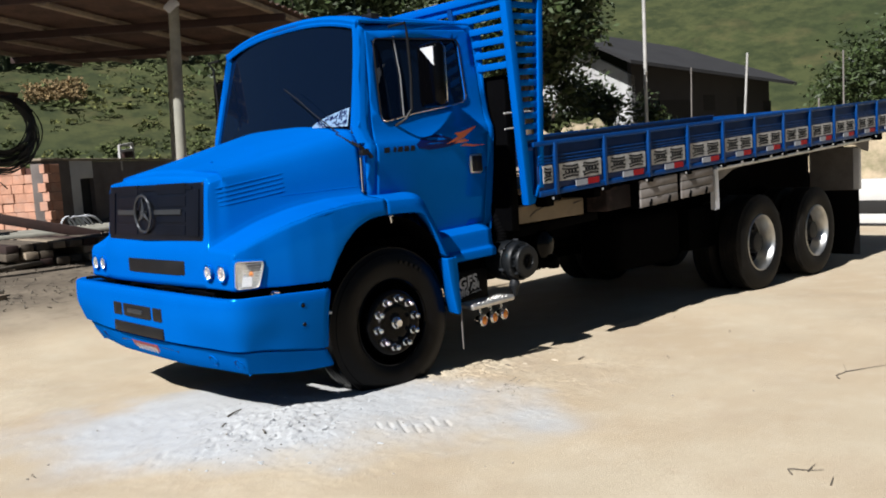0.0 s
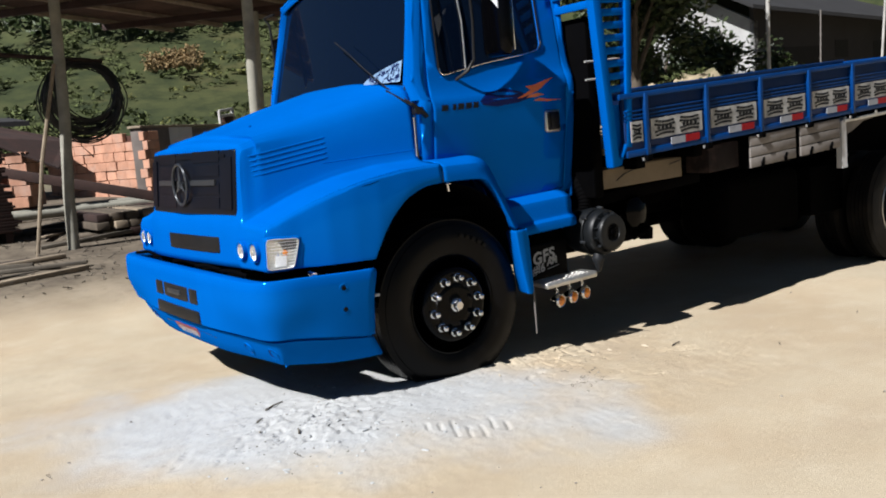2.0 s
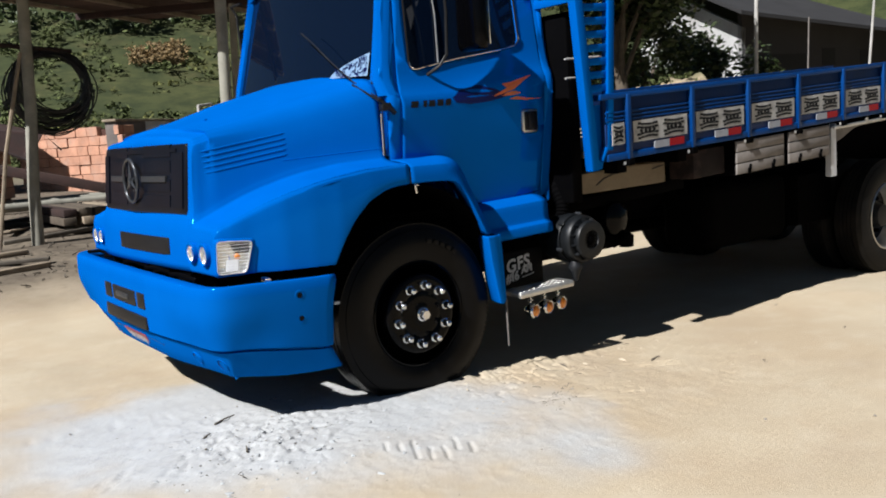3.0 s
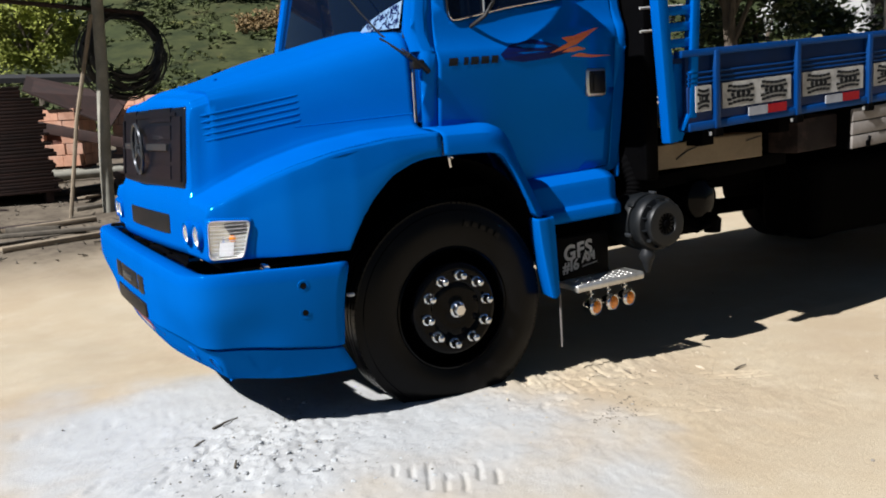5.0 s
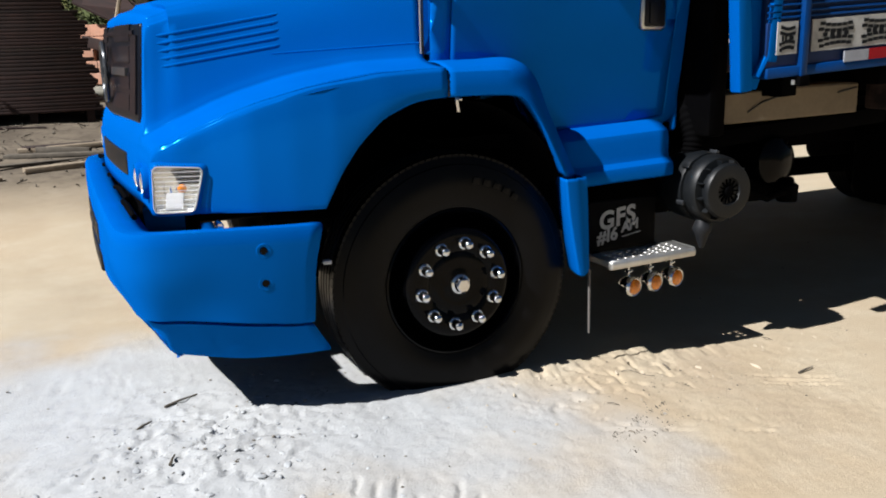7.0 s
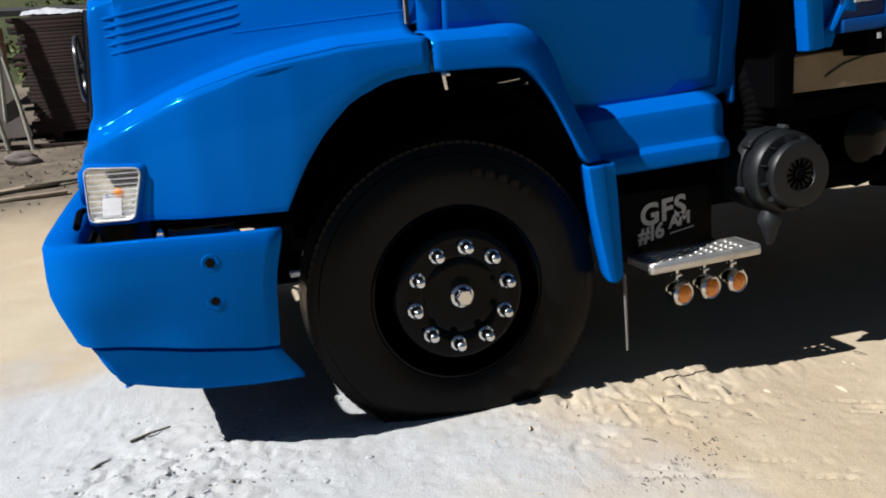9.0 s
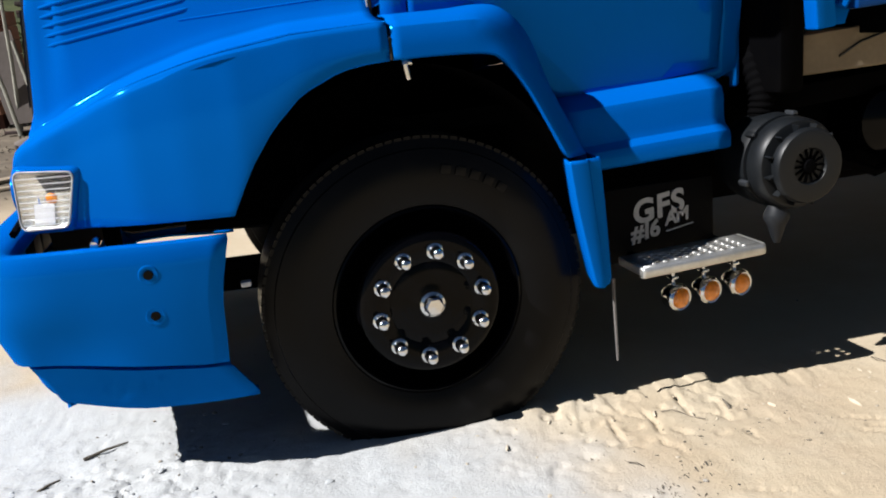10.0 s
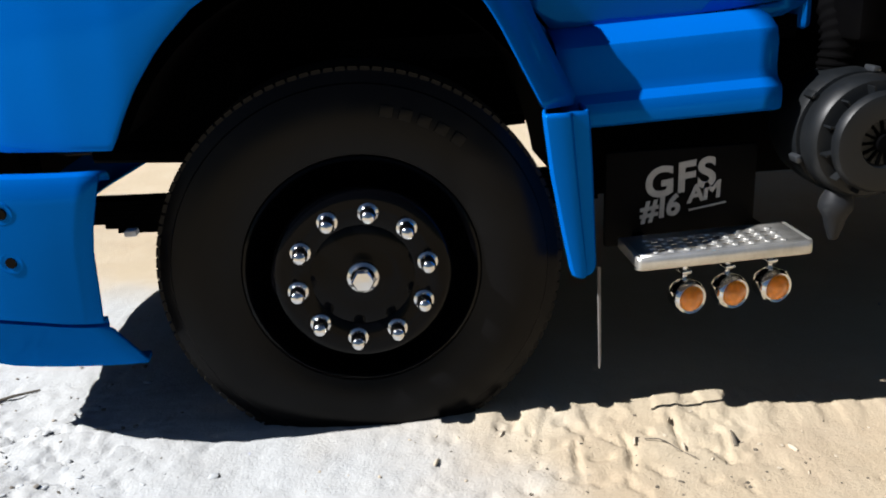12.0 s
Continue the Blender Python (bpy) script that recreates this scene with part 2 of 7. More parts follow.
def tube(bm, pts, r, seg=8, caps=True, taper=None):
    """A round bar through points."""
    pts = [Vector(p) for p in pts]
    rings = []
    n = len(pts)
    ref = Vector((0.31, 0.17, 0.93))
    for i, p in enumerate(pts):
        d = (pts[min(i + 1, n - 1)] - pts[max(i - 1, 0)]).normalized()
        s = d.cross(ref).normalized()
        u = s.cross(d)
        rr = r if taper is None else r + (taper - r) * i / max(1, n - 1)
        rings.append([bm.verts.new(p + (s * math.cos(2 * math.pi * k / seg) + u * math.sin(2 * math.pi * k / seg)) * rr) for k in range(seg)])
    for a, b in zip(rings, rings[1:]):
        for k in range(seg):
            bm.faces.new((a[k], a[(k + 1) % seg], b[(k + 1) % seg], b[k]))
    if caps:
        bm.faces.new(rings[0][::-1])
        bm.faces.new(rings[-1])
    return bm


def lathe(bm, prof, centre, axis="y", seg=48, close=False):
    """Turns a profile of (radius, along) round an axis through centre."""
    c = Vector(centre)
    rings = []
    for r, h in prof:
        ring = []
        for k in range(seg):
            a = 2 * math.pi * k / seg
            p, q = r * math.cos(a), r * math.sin(a)
            v = {"y": (p, h, q), "x": (h, p, q), "z": (p, q, h)}[axis]
            ring.append(bm.verts.new(c + Vector(v)))
        rings.append(ring)
    for a, b in zip(rings, rings[1:]):
        for k in range(seg):
            bm.faces.new((a[k], a[(k + 1) % seg], b[(k + 1) % seg], b[k]))
    if close:
        bm.faces.new(rings[0])
        bm.faces.new(rings[-1][::-1])
    return bm


def sheet(bm, rows, thick=None):
    """A skin through rows of points; thick: a vector that gives it a back."""
    def skin(off):
        g = [[bm.verts.new(Vector(p) + off) for p in row] for row in rows]
        for a, b in zip(g, g[1:]):
            for k in range(len(a) - 1):
                bm.faces.new((a[k], a[k + 1], b[k + 1], b[k]))
        return g
    g = skin(Vector())
    if thick is not None:
        h = skin(Vector(thick))
        rim = lambda q: [*q[0], *[r[-1] for r in q[1:]], *q[-1][-2::-1], *[r[0] for r in q[-2:0:-1]]]
        a, b = rim(g), rim(h)
        for k in range(len(a)):
            j = (k + 1) % len(a)
            bm.faces.new((a[k], a[j], b[j], b[k]))
    return bm


def plate(bm, poly, thick, holes=False):
    """A flat polygon given thickness along a vector."""
    a = [bm.verts.new(Vector(p)) for p in poly]
    b = [bm.verts.new(Vector(p) + Vector(thick)) for p in poly]
    bm.faces.new(a)
    bm.faces.new(b[::-1])
    for k in range(len(a)):
        j = (k + 1) % len(a)
        bm.faces.new((a[k], a[j], b[j], b[k]))
    return bm


def curve_through(pts, n):
    """Points evenly along a Catmull-Rom curve through pts."""
    p = [Vector(q) for q in pts]
    p = [2 * p[0] - p[1], *p, 2 * p[-1] - p[-2]]
    out = []
    for i in range(n):
        s = i / (n - 1) * (len(pts) - 1)
        k = min(int(s), len(pts) - 2)
        f = s - k
        a, b, c, d = p[k:k + 4]
        out.append(0.5 * ((2 * b) + (c - a) * f + (2 * a - 5 * b + 4 * c - d) * f * f + (3 * b - a - 3 * c + d) * f ** 3))
    return out


def ramp(x, table):
    """Straight-line lookup in a table of pairs."""
    for (a, u), (b, v) in zip(table, table[1:]):
        if x <= b:
            return u + (v - u) * max(0.0, (x - a)) / (b - a)
    return table[-1][1]


def smooth(a, b, x):
    t = min(1.0, max(0.0, (x - a) / (b - a)))
    return t * t * (3 - 2 * t)


MID = 1.2  # the truck's middle plane


def both(p):
    return (p[0], 2 * MID - p[1], p[2])


def rounded(poly, r, n=4):
    out = []
    m = len(poly)
    for i in range(m):
        p, a, c = Vector(poly[i]), Vector(poly[i - 1]), Vector(poly[(i + 1) % m])
        d1, d2 = (a - p), (c - p)
        k = min(r, d1.length * 0.45, d2.length * 0.45)
        s, e = p + d1.normalized() * k, p + d2.normalized() * k
        for j in range(n + 1):
            t = j / n
            out.append(tuple((1 - t) ** 2 * s + 2 * t * (1 - t) * p + t * t * e))
    return out

# ---- truck ----
truck = thing("truck", (0, 0, 0), "bright blue bonneted cargo truck with wooden-sided flatbed parked on sand", "truck")

# front bumper: a wrapped section carried round the nose
PLAN = [(-0.565, -0.10), (-0.75, -0.107), (-0.95, -0.105), (-1.10, -0.095), (-1.20, -0.06), (-1.258, 0.015), (-1.282, 0.14), (-1.29, 0.45), (-1.295, 0.8), (-1.298, 1.2)]
half = curve_through([(*p, 0) for p in PLAN], 34)
plan = [Vector((p.x, p.y, 0)) for p in half] + [Vector((p.x, 2 * MID - p.y, 0)) for p in half[-2::-1]]


def wrap(section, lift=lambda p: 0.0, dip=lambda p: 0.0):
    """Carries (z, inset, amount of lift) along the nose plan."""
    rows = []
    n = len(plan)
    for z, inset, k in section:
        row = []
        for i, p in enumerate(plan):
            d = (plan[min(i + 1, n - 1)] - plan[max(i - 1, 0)]).normalized()
            inner = Vector((-d.y, d.x, 0))
            if inner.x * (0.0 - p.x) + inner.y * (MID - p.y) < 0:
                inner = -inner
            nose = smooth(-0.85, -1.15, p.x)
            q = p + inner * (inset + 0.20 * max(0.0, 0.462 - z) * nose + 0.065 * nose * smooth(0.80, 0.10, min(p.y, 2 * MID - p.y)) * smooth(0.68, 0.34, z))
            end = smooth(-0.80, -0.565, p.x) * ramp(z, [(0.33, 0.012), (0.45, -0.062), (0.50, -0.058), (0.67, -0.05), (0.82, -0.012)])
            row.append((q.x + end, q.y, z + k * lift(p)))
        rows.append(row)
    return rows


def front_lift(p):
    return smooth(-0.55, -1.15, p.x)


SEC = [(0.795, 0.13, 0.02), (0.818, 0.08, 0.02), (0.826, 0.03, 0.02), (0.822, 0.010, 0.02), (0.805, 0.0, 0.02), (0.76, -0.002, 0.025), (0.70, -0.004, 0.03), (0.64, -0.004, 0.04), (0.58, -0.002, 0.05), (0.53, 0.0, 0.057), (0.49, 0.002, 0.06), (0.462, 0.004, 0.062),
       (0.457, 0.016, 0.062), (0.453, 0.046, 0.062), (0.446, 0.046, 0.061), (0.442, 0.028, 0.06), (0.43, 0.031, 0.055), (0.385, 0.044, 0.045), (0.332, 0.060, 0.04), (0.318, 0.072, 0.04), (0.318, 0.12, 0.04)]
bm = bmesh.new()
sheet(bm, wrap(SEC, front_lift))
bumper = part("bumper", bm, PAINT, truck, "glossy blue wrap-around front bumper", 30)
sol = bumper.modifiers.new("thickness", "SOLIDIFY")
sol.thickness, sol.offset = 0.012, -1


def nose_x(y, z=0.0):
    """The bumper's face at a place across the truck."""
    return ramp(min(y, 2 * MID - y), [(a[1], a[0]) for a in PLAN[3:]])


def inset_box(name, y0, y1, z0, z1, x_of, parent, label, material=BLACK, proud=0.004, depth=0.05, bev=0.006):
    b = bmesh.new()
    ys = [y0 + (y1 - y0) * i / 10 for i in range(11)]
    poly = [(x_of(y, z0) - proud, y, z0) for y in ys] + [(x_of(y, z1) - proud, y, z1) for y in ys[::-1]]
    plate(b, poly, (depth, 0, 0))
    bmesh.ops.bevel(b, geom=b.edges[:], offset=bev, segments=2, profile=0.5, affect="EDGES")
    return part(name, b, material, parent, label)


def lip_x(y, z):
    """The bumper's lower lip, which falls back towards its foot."""
    k = z - 0.05
    return nose_x(y) + 0.031 + 0.36 * max(0.0, 0.43 - k) + 0.20 * max(0.0, 0.462 - k) + 0.065 * smooth(0.80, 0.10, min(y, 2 * MID - y)) * smooth(0.68, 0.34, k)


# intake slots, number plate and fog-lamp dimples of the bumper
for y0, y1 in ((0.80, 0.93), (0.96, 1.40), (1.43, 1.57)):
    inset_box("bumper_slot", y0, y1, 0.648, 0.735, nose_x, bumper, "black rectangular air slot", proud=0.009)
inset_box("bumper_slot", 0.80, 1.58, 0.528, 0.602, nose_x, bumper, "black rectangular air slot", proud=0.009)
inset_box("slot_crossbar", 1.08, 1.32, 0.675, 0.705, nose_x, bumper, "grey tow bar behind the slot", STAR, proud=0.016)
inset_box("plate_recess", 0.72, 1.62, 0.375, 0.455, lip_x, bumper, "dark number plate recess")
inset_box("number_plate", 1.02, 1.42, 0.375, 0.462, lambda y, z: lip_x(y, z) - 0.004, bumper, "dull red number plate with unreadable bars", PLATE_RED, bev=0.004)
for i in range(7):
    inset_box("plate_bar", 1.06 + i * 0.048, 1.09 + i * 0.048, 0.395, 0.44, lambda y, z: lip_x(y, z) - 0.0055, bumper, "", STICKER, bev=0.002, depth=0.004)
for y, yaw in ((0.10, 11), (0.36, 2), (2.04, -2), (2.30, -11)):
    at = pose(lip_x(y, 0.425) - 0.010, y, 0.425, 0, -29, yaw)
    b = lathe(bmesh.new(), [(0.030, 0.016), (0.034, 0.0), (0.040, -0.003), (0.046, 0.006)], (0, 0, 0), "x", 24)
    bmesh.ops.transform(b, matrix=at, verts=b.verts[:])
    dim = part("lamp_dimple", b, PAINT, bumper, "blind round fog lamp hollow")
    # the hollow's inner shade is a dark navy disc, as the skin is uncut
    b = lathe(bmesh.new(), [(0.0, 0.012), (0.02, 0.011), (0.034, -0.0005)], (0, 0, 0), "x", 24)
    for v in b.verts:
        v.co.x -= 0.0015
    bmesh.ops.transform(b, matrix=at, verts=b.verts[:])
    part("hollow", b, DECAL_SHADE, dim, "navy disc for the shade in the hollow")
for z in (0.752, 0.635):
    b = bmesh.new()
    lathe(b, [(0.0, -0.113), (0.012, -0.113), (0.0145, -0.109), (0.016, -0.1055)], (-0.80, 0, z), "y", 20)
    part("bumper_screw", b, RIM_BLACK, bumper, "countersunk screw with dark washer")
    b = bmesh.new()
    lathe(b, [(0.015, -0.1045), (0.018, -0.111), (0.025, -0.1115), (0.029, -0.1085), (0.031, -0.101)], (-0.80, 0, z), "y", 24)
    part("screw_washer", b, PAINT, bumper, "blue rolled washer ring")
# tow hook lug, and a black sheet added as the gap's shade above the bumper
b = bmesh.new()
sheet(b, [[(x + 0.03, y, z) for x, y, z in r if abs(y - MID) < 0.8] for r in wrap([(0.86, 0.14, 0.02), (0.82, 0.12, 0.02), (0.70, 0.13, 0.02), (0.55, 0.16, 0.02)], front_lift)], None)
part("bumper_gap_filler", b, CHASSIS, truck, "black sheet added as shade behind the bumper gap")
b = bmesh.new()
lathe(b, [(0.0, -0.03), (0.010, -0.03), (0.013, -0.022), (0.013, 0.04)], (-0.93, -0.02, 0.842), "y", 16)
part("tow_pin", b, CHROME, truck, "small steel pin in the gap")
b = bmesh.new()
for i in range(5):
    tube(b, [(-1.19 + 0.01 * i, 0.25 + 0.42 * i, 0.85), (-1.20 + 0.01 * i, 0.48 + 0.42 * i, 0.862), (-1.20, 0.62 + 0.42 * i, 0.85)], 0.012, 6)
part("gap_hose", b, CHASSIS, truck, "dark hoses seen in the gap over the bumper")

# tilting bonnet with wings
CREST = [(-1.16, 1.075), (-1.10, 1.112), (-0.97, 1.163), (-0.86, 1.214), (-0.76, 1.252), (-0.60, 1.300), (-0.51, 1.319), (-0.334, 1.348), (-0.24, 1.353), (-0.064, 1.359), (0.05, 1.359)]
ARCH = [(-0.548, 0.872), (-0.543, 0.882), (-0.51, 0.945), (-0.477, 1.003), (-0.41, 1.094), (-0.318, 1.181), (-0.203, 1.232), (-0.135, 1.243), (-0.065, 1.247), (0.05, 1.247)]
WING_Y = [(-1.16, 0.15), (-1.12, 0.115), (-1.05, 0.09), (-0.95, 0.06), (-0.80, 0.0), (-0.65, -0.035), (-0.50, -0.058), (-0.30, -0.07), (0.05, -0.07)]
HOOD_Y = [(-1.16, 0.44), (-1.10, 0.425), (-0.8, 0.36), (-0.4, 0.26), (0.0, 0.155), (0.05, 0.15)]


def section(x):
    zl = 0.872 if x < -0.548 else ramp(x, ARCH)
    zc, yw, yh = ramp(x, CREST), ramp(x, WING_Y), ramp(x, HOOD_Y)
    zs = 1.572 + (x + 1.1) * 0.26
    zt = zs + 0.035 + 0.03 * smooth(-1.0, -0.45, x)
    h = zc - zl
    soft_r = 0.026 + 0.012 * smooth(-0.3, -0.95, x)
    soft_r = min(soft_r, 0.6 * h)
    up = 0.012 * smooth(-0.3, -0.9, x)
    pts = [(yw + 0.05, zl + 0.012), (yw + 0.006, zl), (yw - 0.003, zl + 0.018), (yw - 0.005, zl + 0.5 * (h - soft_r)), (yw, zc - soft_r)]
    for a in (30, 58, 90):
        pts.append((yw + soft_r * 0.95 * (1 - math.cos(radians(a))), zc + up - soft_r * (1 - math.sin(radians(a)))))
    y90 = yw + soft_r * 0.95
    inner = max(y90 + 0.03, yh - 0.03)
    pts += [((y90 + inner) / 2, zc + up + 0.008), (inner, zc + 0.026), (max(inner + 0.012, yh - 0.006), zc + 0.048), (max(inner + 0.02, yh + 0.006), zc + 0.10)]
    zm = (zc + zs) / 2
    sq = 0.4 + 0.6 * smooth(-1.1, -0.5, x)
    pts += [(yh + 0.014 + 0.01 * (1 - sq), zm), (yh + 0.026, zs - 0.13 * sq), (yh + 0.026 + 0.02 * sq, zs - 0.068 * sq), (yh + 0.03 + 0.055 * sq, zs - 0.02 * sq), (yh + 0.04 + 0.11 * sq, zs + 0.004), (yh + 0.3, zs + 0.02), (0.5 * (yh + 0.3 + MID), zt - 0.006), (MID, zt)]
    return pts


def dense(pts):
    return [(p.x, p.y) for p in curve_through([(a, b, 0) for a, b in pts], 4 * len(pts) - 3)]


stations = [-1.12, -1.10, -1.07, -1.03] + list(np.linspace(-0.98, -0.56, 15)) + [-0.548, -0.54, -0.525, -0.51, -0.49, -0.475, -0.45, -0.42, -0.39, -0.36, -0.33, -0.3, -0.26, -0.22, -0.18, -0.13, -0.09, -0.062]
FACE = [(0.86, -1.132), (1.05, -1.127), (1.12, -1.115), (1.18, -1.088), (1.55, -1.052), (1.7, -1.04)]


def bulge(y):
    """How far the slightly skewed nose stands out before its near corner."""
    return 0.022 * max(0.0, 1 - ((y - MID) / 0.85) ** 2) + 0.038 * min(max(0.0, y - 0.42), 1.25) * (1 - 0.5 * smooth(1.75, 2.1, y))


def face_x(y, z):
    """The truck's face behind the bumper."""
    return ramp(z, FACE) - 0.012 * (1 - ((y - MID) / 1.1) ** 2) - bulge(y)


rows = []
for i, x in enumerate(stations):
    s = dense(section(x))
    line = [((max(x, face_x(y, z) + bulge(y) + 0.014 + 0.022 * i) if i < 4 else x) - bulge(y) * smooth(-0.7, -1.1, x), y, z) for y, z in s]
    rows.append(line + [(q[0], 2 * MID - q[1], q[2]) for q in line[-2::-1]])

# the face closes the first ring in upright strips, with a rounded edge
edge = rows[0][16:-16]
columns = []
for x, y, z in edge:
    yy = MID + (y - MID) * 0.992
    top = z - 0.010
    col = []
    for t in np.linspace(0, 1, 22):
        zz = 0.872 + (top - 0.872) * t
        near_edge = max(0.0, 1 - (z - zz) / 0.03)
        col.append((face_x(yy, zz) + 0.010 * near_edge ** 2, yy, zz))
    columns.append(col + [(x, y, z)])
bm = bmesh.new()
sheet(bm, rows)
sheet(bm, columns)
bmesh.ops.remove_doubles(bm, verts=bm.verts[:], dist=0.0006)
bonnet = part("bonnet", bm, PAINT, truck, "glossy blue tilting bonnet with broad wings", 62)
so = bonnet.modifiers.new("thickness", "SOLIDIFY")
so.thickness, so.offset = 0.01, -1

# grille with its star in a ring

def grille_x(z):
    return -1.058 - (1.55 - z) * 0.10


b = bmesh.new()
gz0, gz1, gy0, gy1 = 1.165, 1.545, 0.505, 1.885
def grille_skin(y, z):
    return grille_x(z) - 0.012 - 0.020 * (1 - abs(y - MID) / 0.69) ** 2 - bulge(y)


def grille_slab(b, y0, y1, z0, z1, proud, thick):
    """A slab that follows the curve of the grille."""
    n = max(2, int((y1 - y0) / 0.08))
    ys = np.linspace(y0, y1, n + 1)
    ring = lambda y: [(grille_skin(y, z0) - proud, y, z0), (grille_skin(y, z1) - proud, y, z1), (grille_skin(y, z1) - proud + thick, y, z1), (grille_skin(y, z0) - proud + thick, y, z0)]
    cols = [[b.verts.new(v) for v in ring(y)] for y in ys]
    for p, q in zip(cols, cols[1:]):
        for k in range(4):
            b.faces.new((p[k], q[k], q[(k + 1) % 4], p[(k + 1) % 4]))
    b.faces.new(cols[0])
    b.faces.new(cols[-1][::-1])
    bmesh.ops.recalc_face_normals(b, faces=b.faces[:])
    return b


grille_slab(b, gy0, gy1, gz0, gz1, 0.0, 0.06)
sharp = [e for e in b.edges if e.calc_face_angle(0.0) > 0.6]
bmesh.ops.bevel(b, geom=sharp, offset=0.014, segments=3, profile=0.5, affect="EDGES")
grille = part("grille", b, GRILLE, truck, "matt black plastic radiator grille", 30)


def grille_bar(name, y0, y1, z0, z1, proud, material=GRILLE, label=""):
    return part(name, grille_slab(bmesh.new(), y0, y1, z0, z1, proud, 0.02), material, grille, label)


for i in range(4):
    z = 1.205 + i * 0.085 + (0.02 if i > 1 else 0)
    for y0, y1 in ((0.70, 1.06), (1.34, 1.70)):
        grille_bar("grille_slat", y0, y1, z, z + 0.066, 0.004)
for y0, y1 in ((0.74, 1.07), (1.33, 1.66)):
    grille_bar("grille_trim", y0, y1, 1.343, 1.375, 0.014, STAR, "grey horizontal trim bar")
grille_bar("grille_frame", 0.62, 1.78, 1.505, 1.522, 0.006)
for y0, y1 in ((0.535, 0.66), (1.74, 1.865)):
    grille_bar("grille_column", y0, y1, 1.20, 1.50, 0.008, GRILLE, "smooth black side column")
b = bmesh.new()
sx = grille_skin(MID, 1.35) - 0.022
cir = [Vector((sx, MID + 0.125 * math.cos(a), 1.35 + 0.125 * math.sin(a))) for a in np.linspace(0, 2 * math.pi, 41)]
tube(b, cir, 0.010, 8, False)
for k in range(3):
    a = math.pi / 2 + k * 2 * math.pi / 3
    tip = Vector((sx, MID + 0.118 * math.cos(a), 1.35 + 0.118 * math.sin(a)))
    c = Vector((sx - 0.012, MID, 1.35))
    s = Vector((0, -math.sin(a), math.cos(a))) * 0.022
    vs = [b.verts.new(v) for v in (c, c + s + Vector((0.012, 0, 0)) , tip, c - s + Vector((0.012, 0, 0)))]
    b.faces.new((vs[0], vs[1], vs[2]))
    b.faces.new((vs[0], vs[2], vs[3]))
lathe(b, [(0.0, 0.03), (0.025, 0.02), (0.025, 0.05)], (sx - 0.03, MID, 1.35), "x", 16)
part("emblem", b, STAR, grille, "grey round three-armed emblem")

# fascia slot below the grille, twin round lamps, wrap headlamps


def fascia_x(y, z=0.98):
    return face_x(y, z)


inset_box("fascia_slot", 0.69, 1.47, 0.945, 1.04, lambda y, z: fascia_x(y, 1.0), truck, "black mesh slot under the grille", proud=0.006)
for y, r in ((0.235, 0.050), (0.40, 0.046), (2 * MID - 0.235, 0.050), (2 * MID - 0.40, 0.046)):
    x = fascia_x(y, 0.98)
    b = bmesh.new()
    lathe(b, [(r, 0.03), (r + 0.010, -0.010), (r + 0.004, -0.024), (r - 0.006, -0.018)], (x, y, 0.975), "x", 28)
    lamp = part("round_lamp", b, PAINT, truck, "small round auxiliary lamp in the nose")
    b = bmesh.new()
    lathe(b, [(0.0, -0.005), (r * 0.5, -0.008), (r - 0.005, -0.016)], (x, y, 0.975), "x", 28)
    part("reflector", b, LENS, lamp, "bright lamp reflector")
    b = bmesh.new()
    lathe(b, [(0.0, -0.030), (r * 0.6, -0.026), (r - 0.004, -0.017)], (x, y, 0.975), "x", 28)
    part("lens", b, CLEAR, lamp, "clear lens").visible_shadow = False


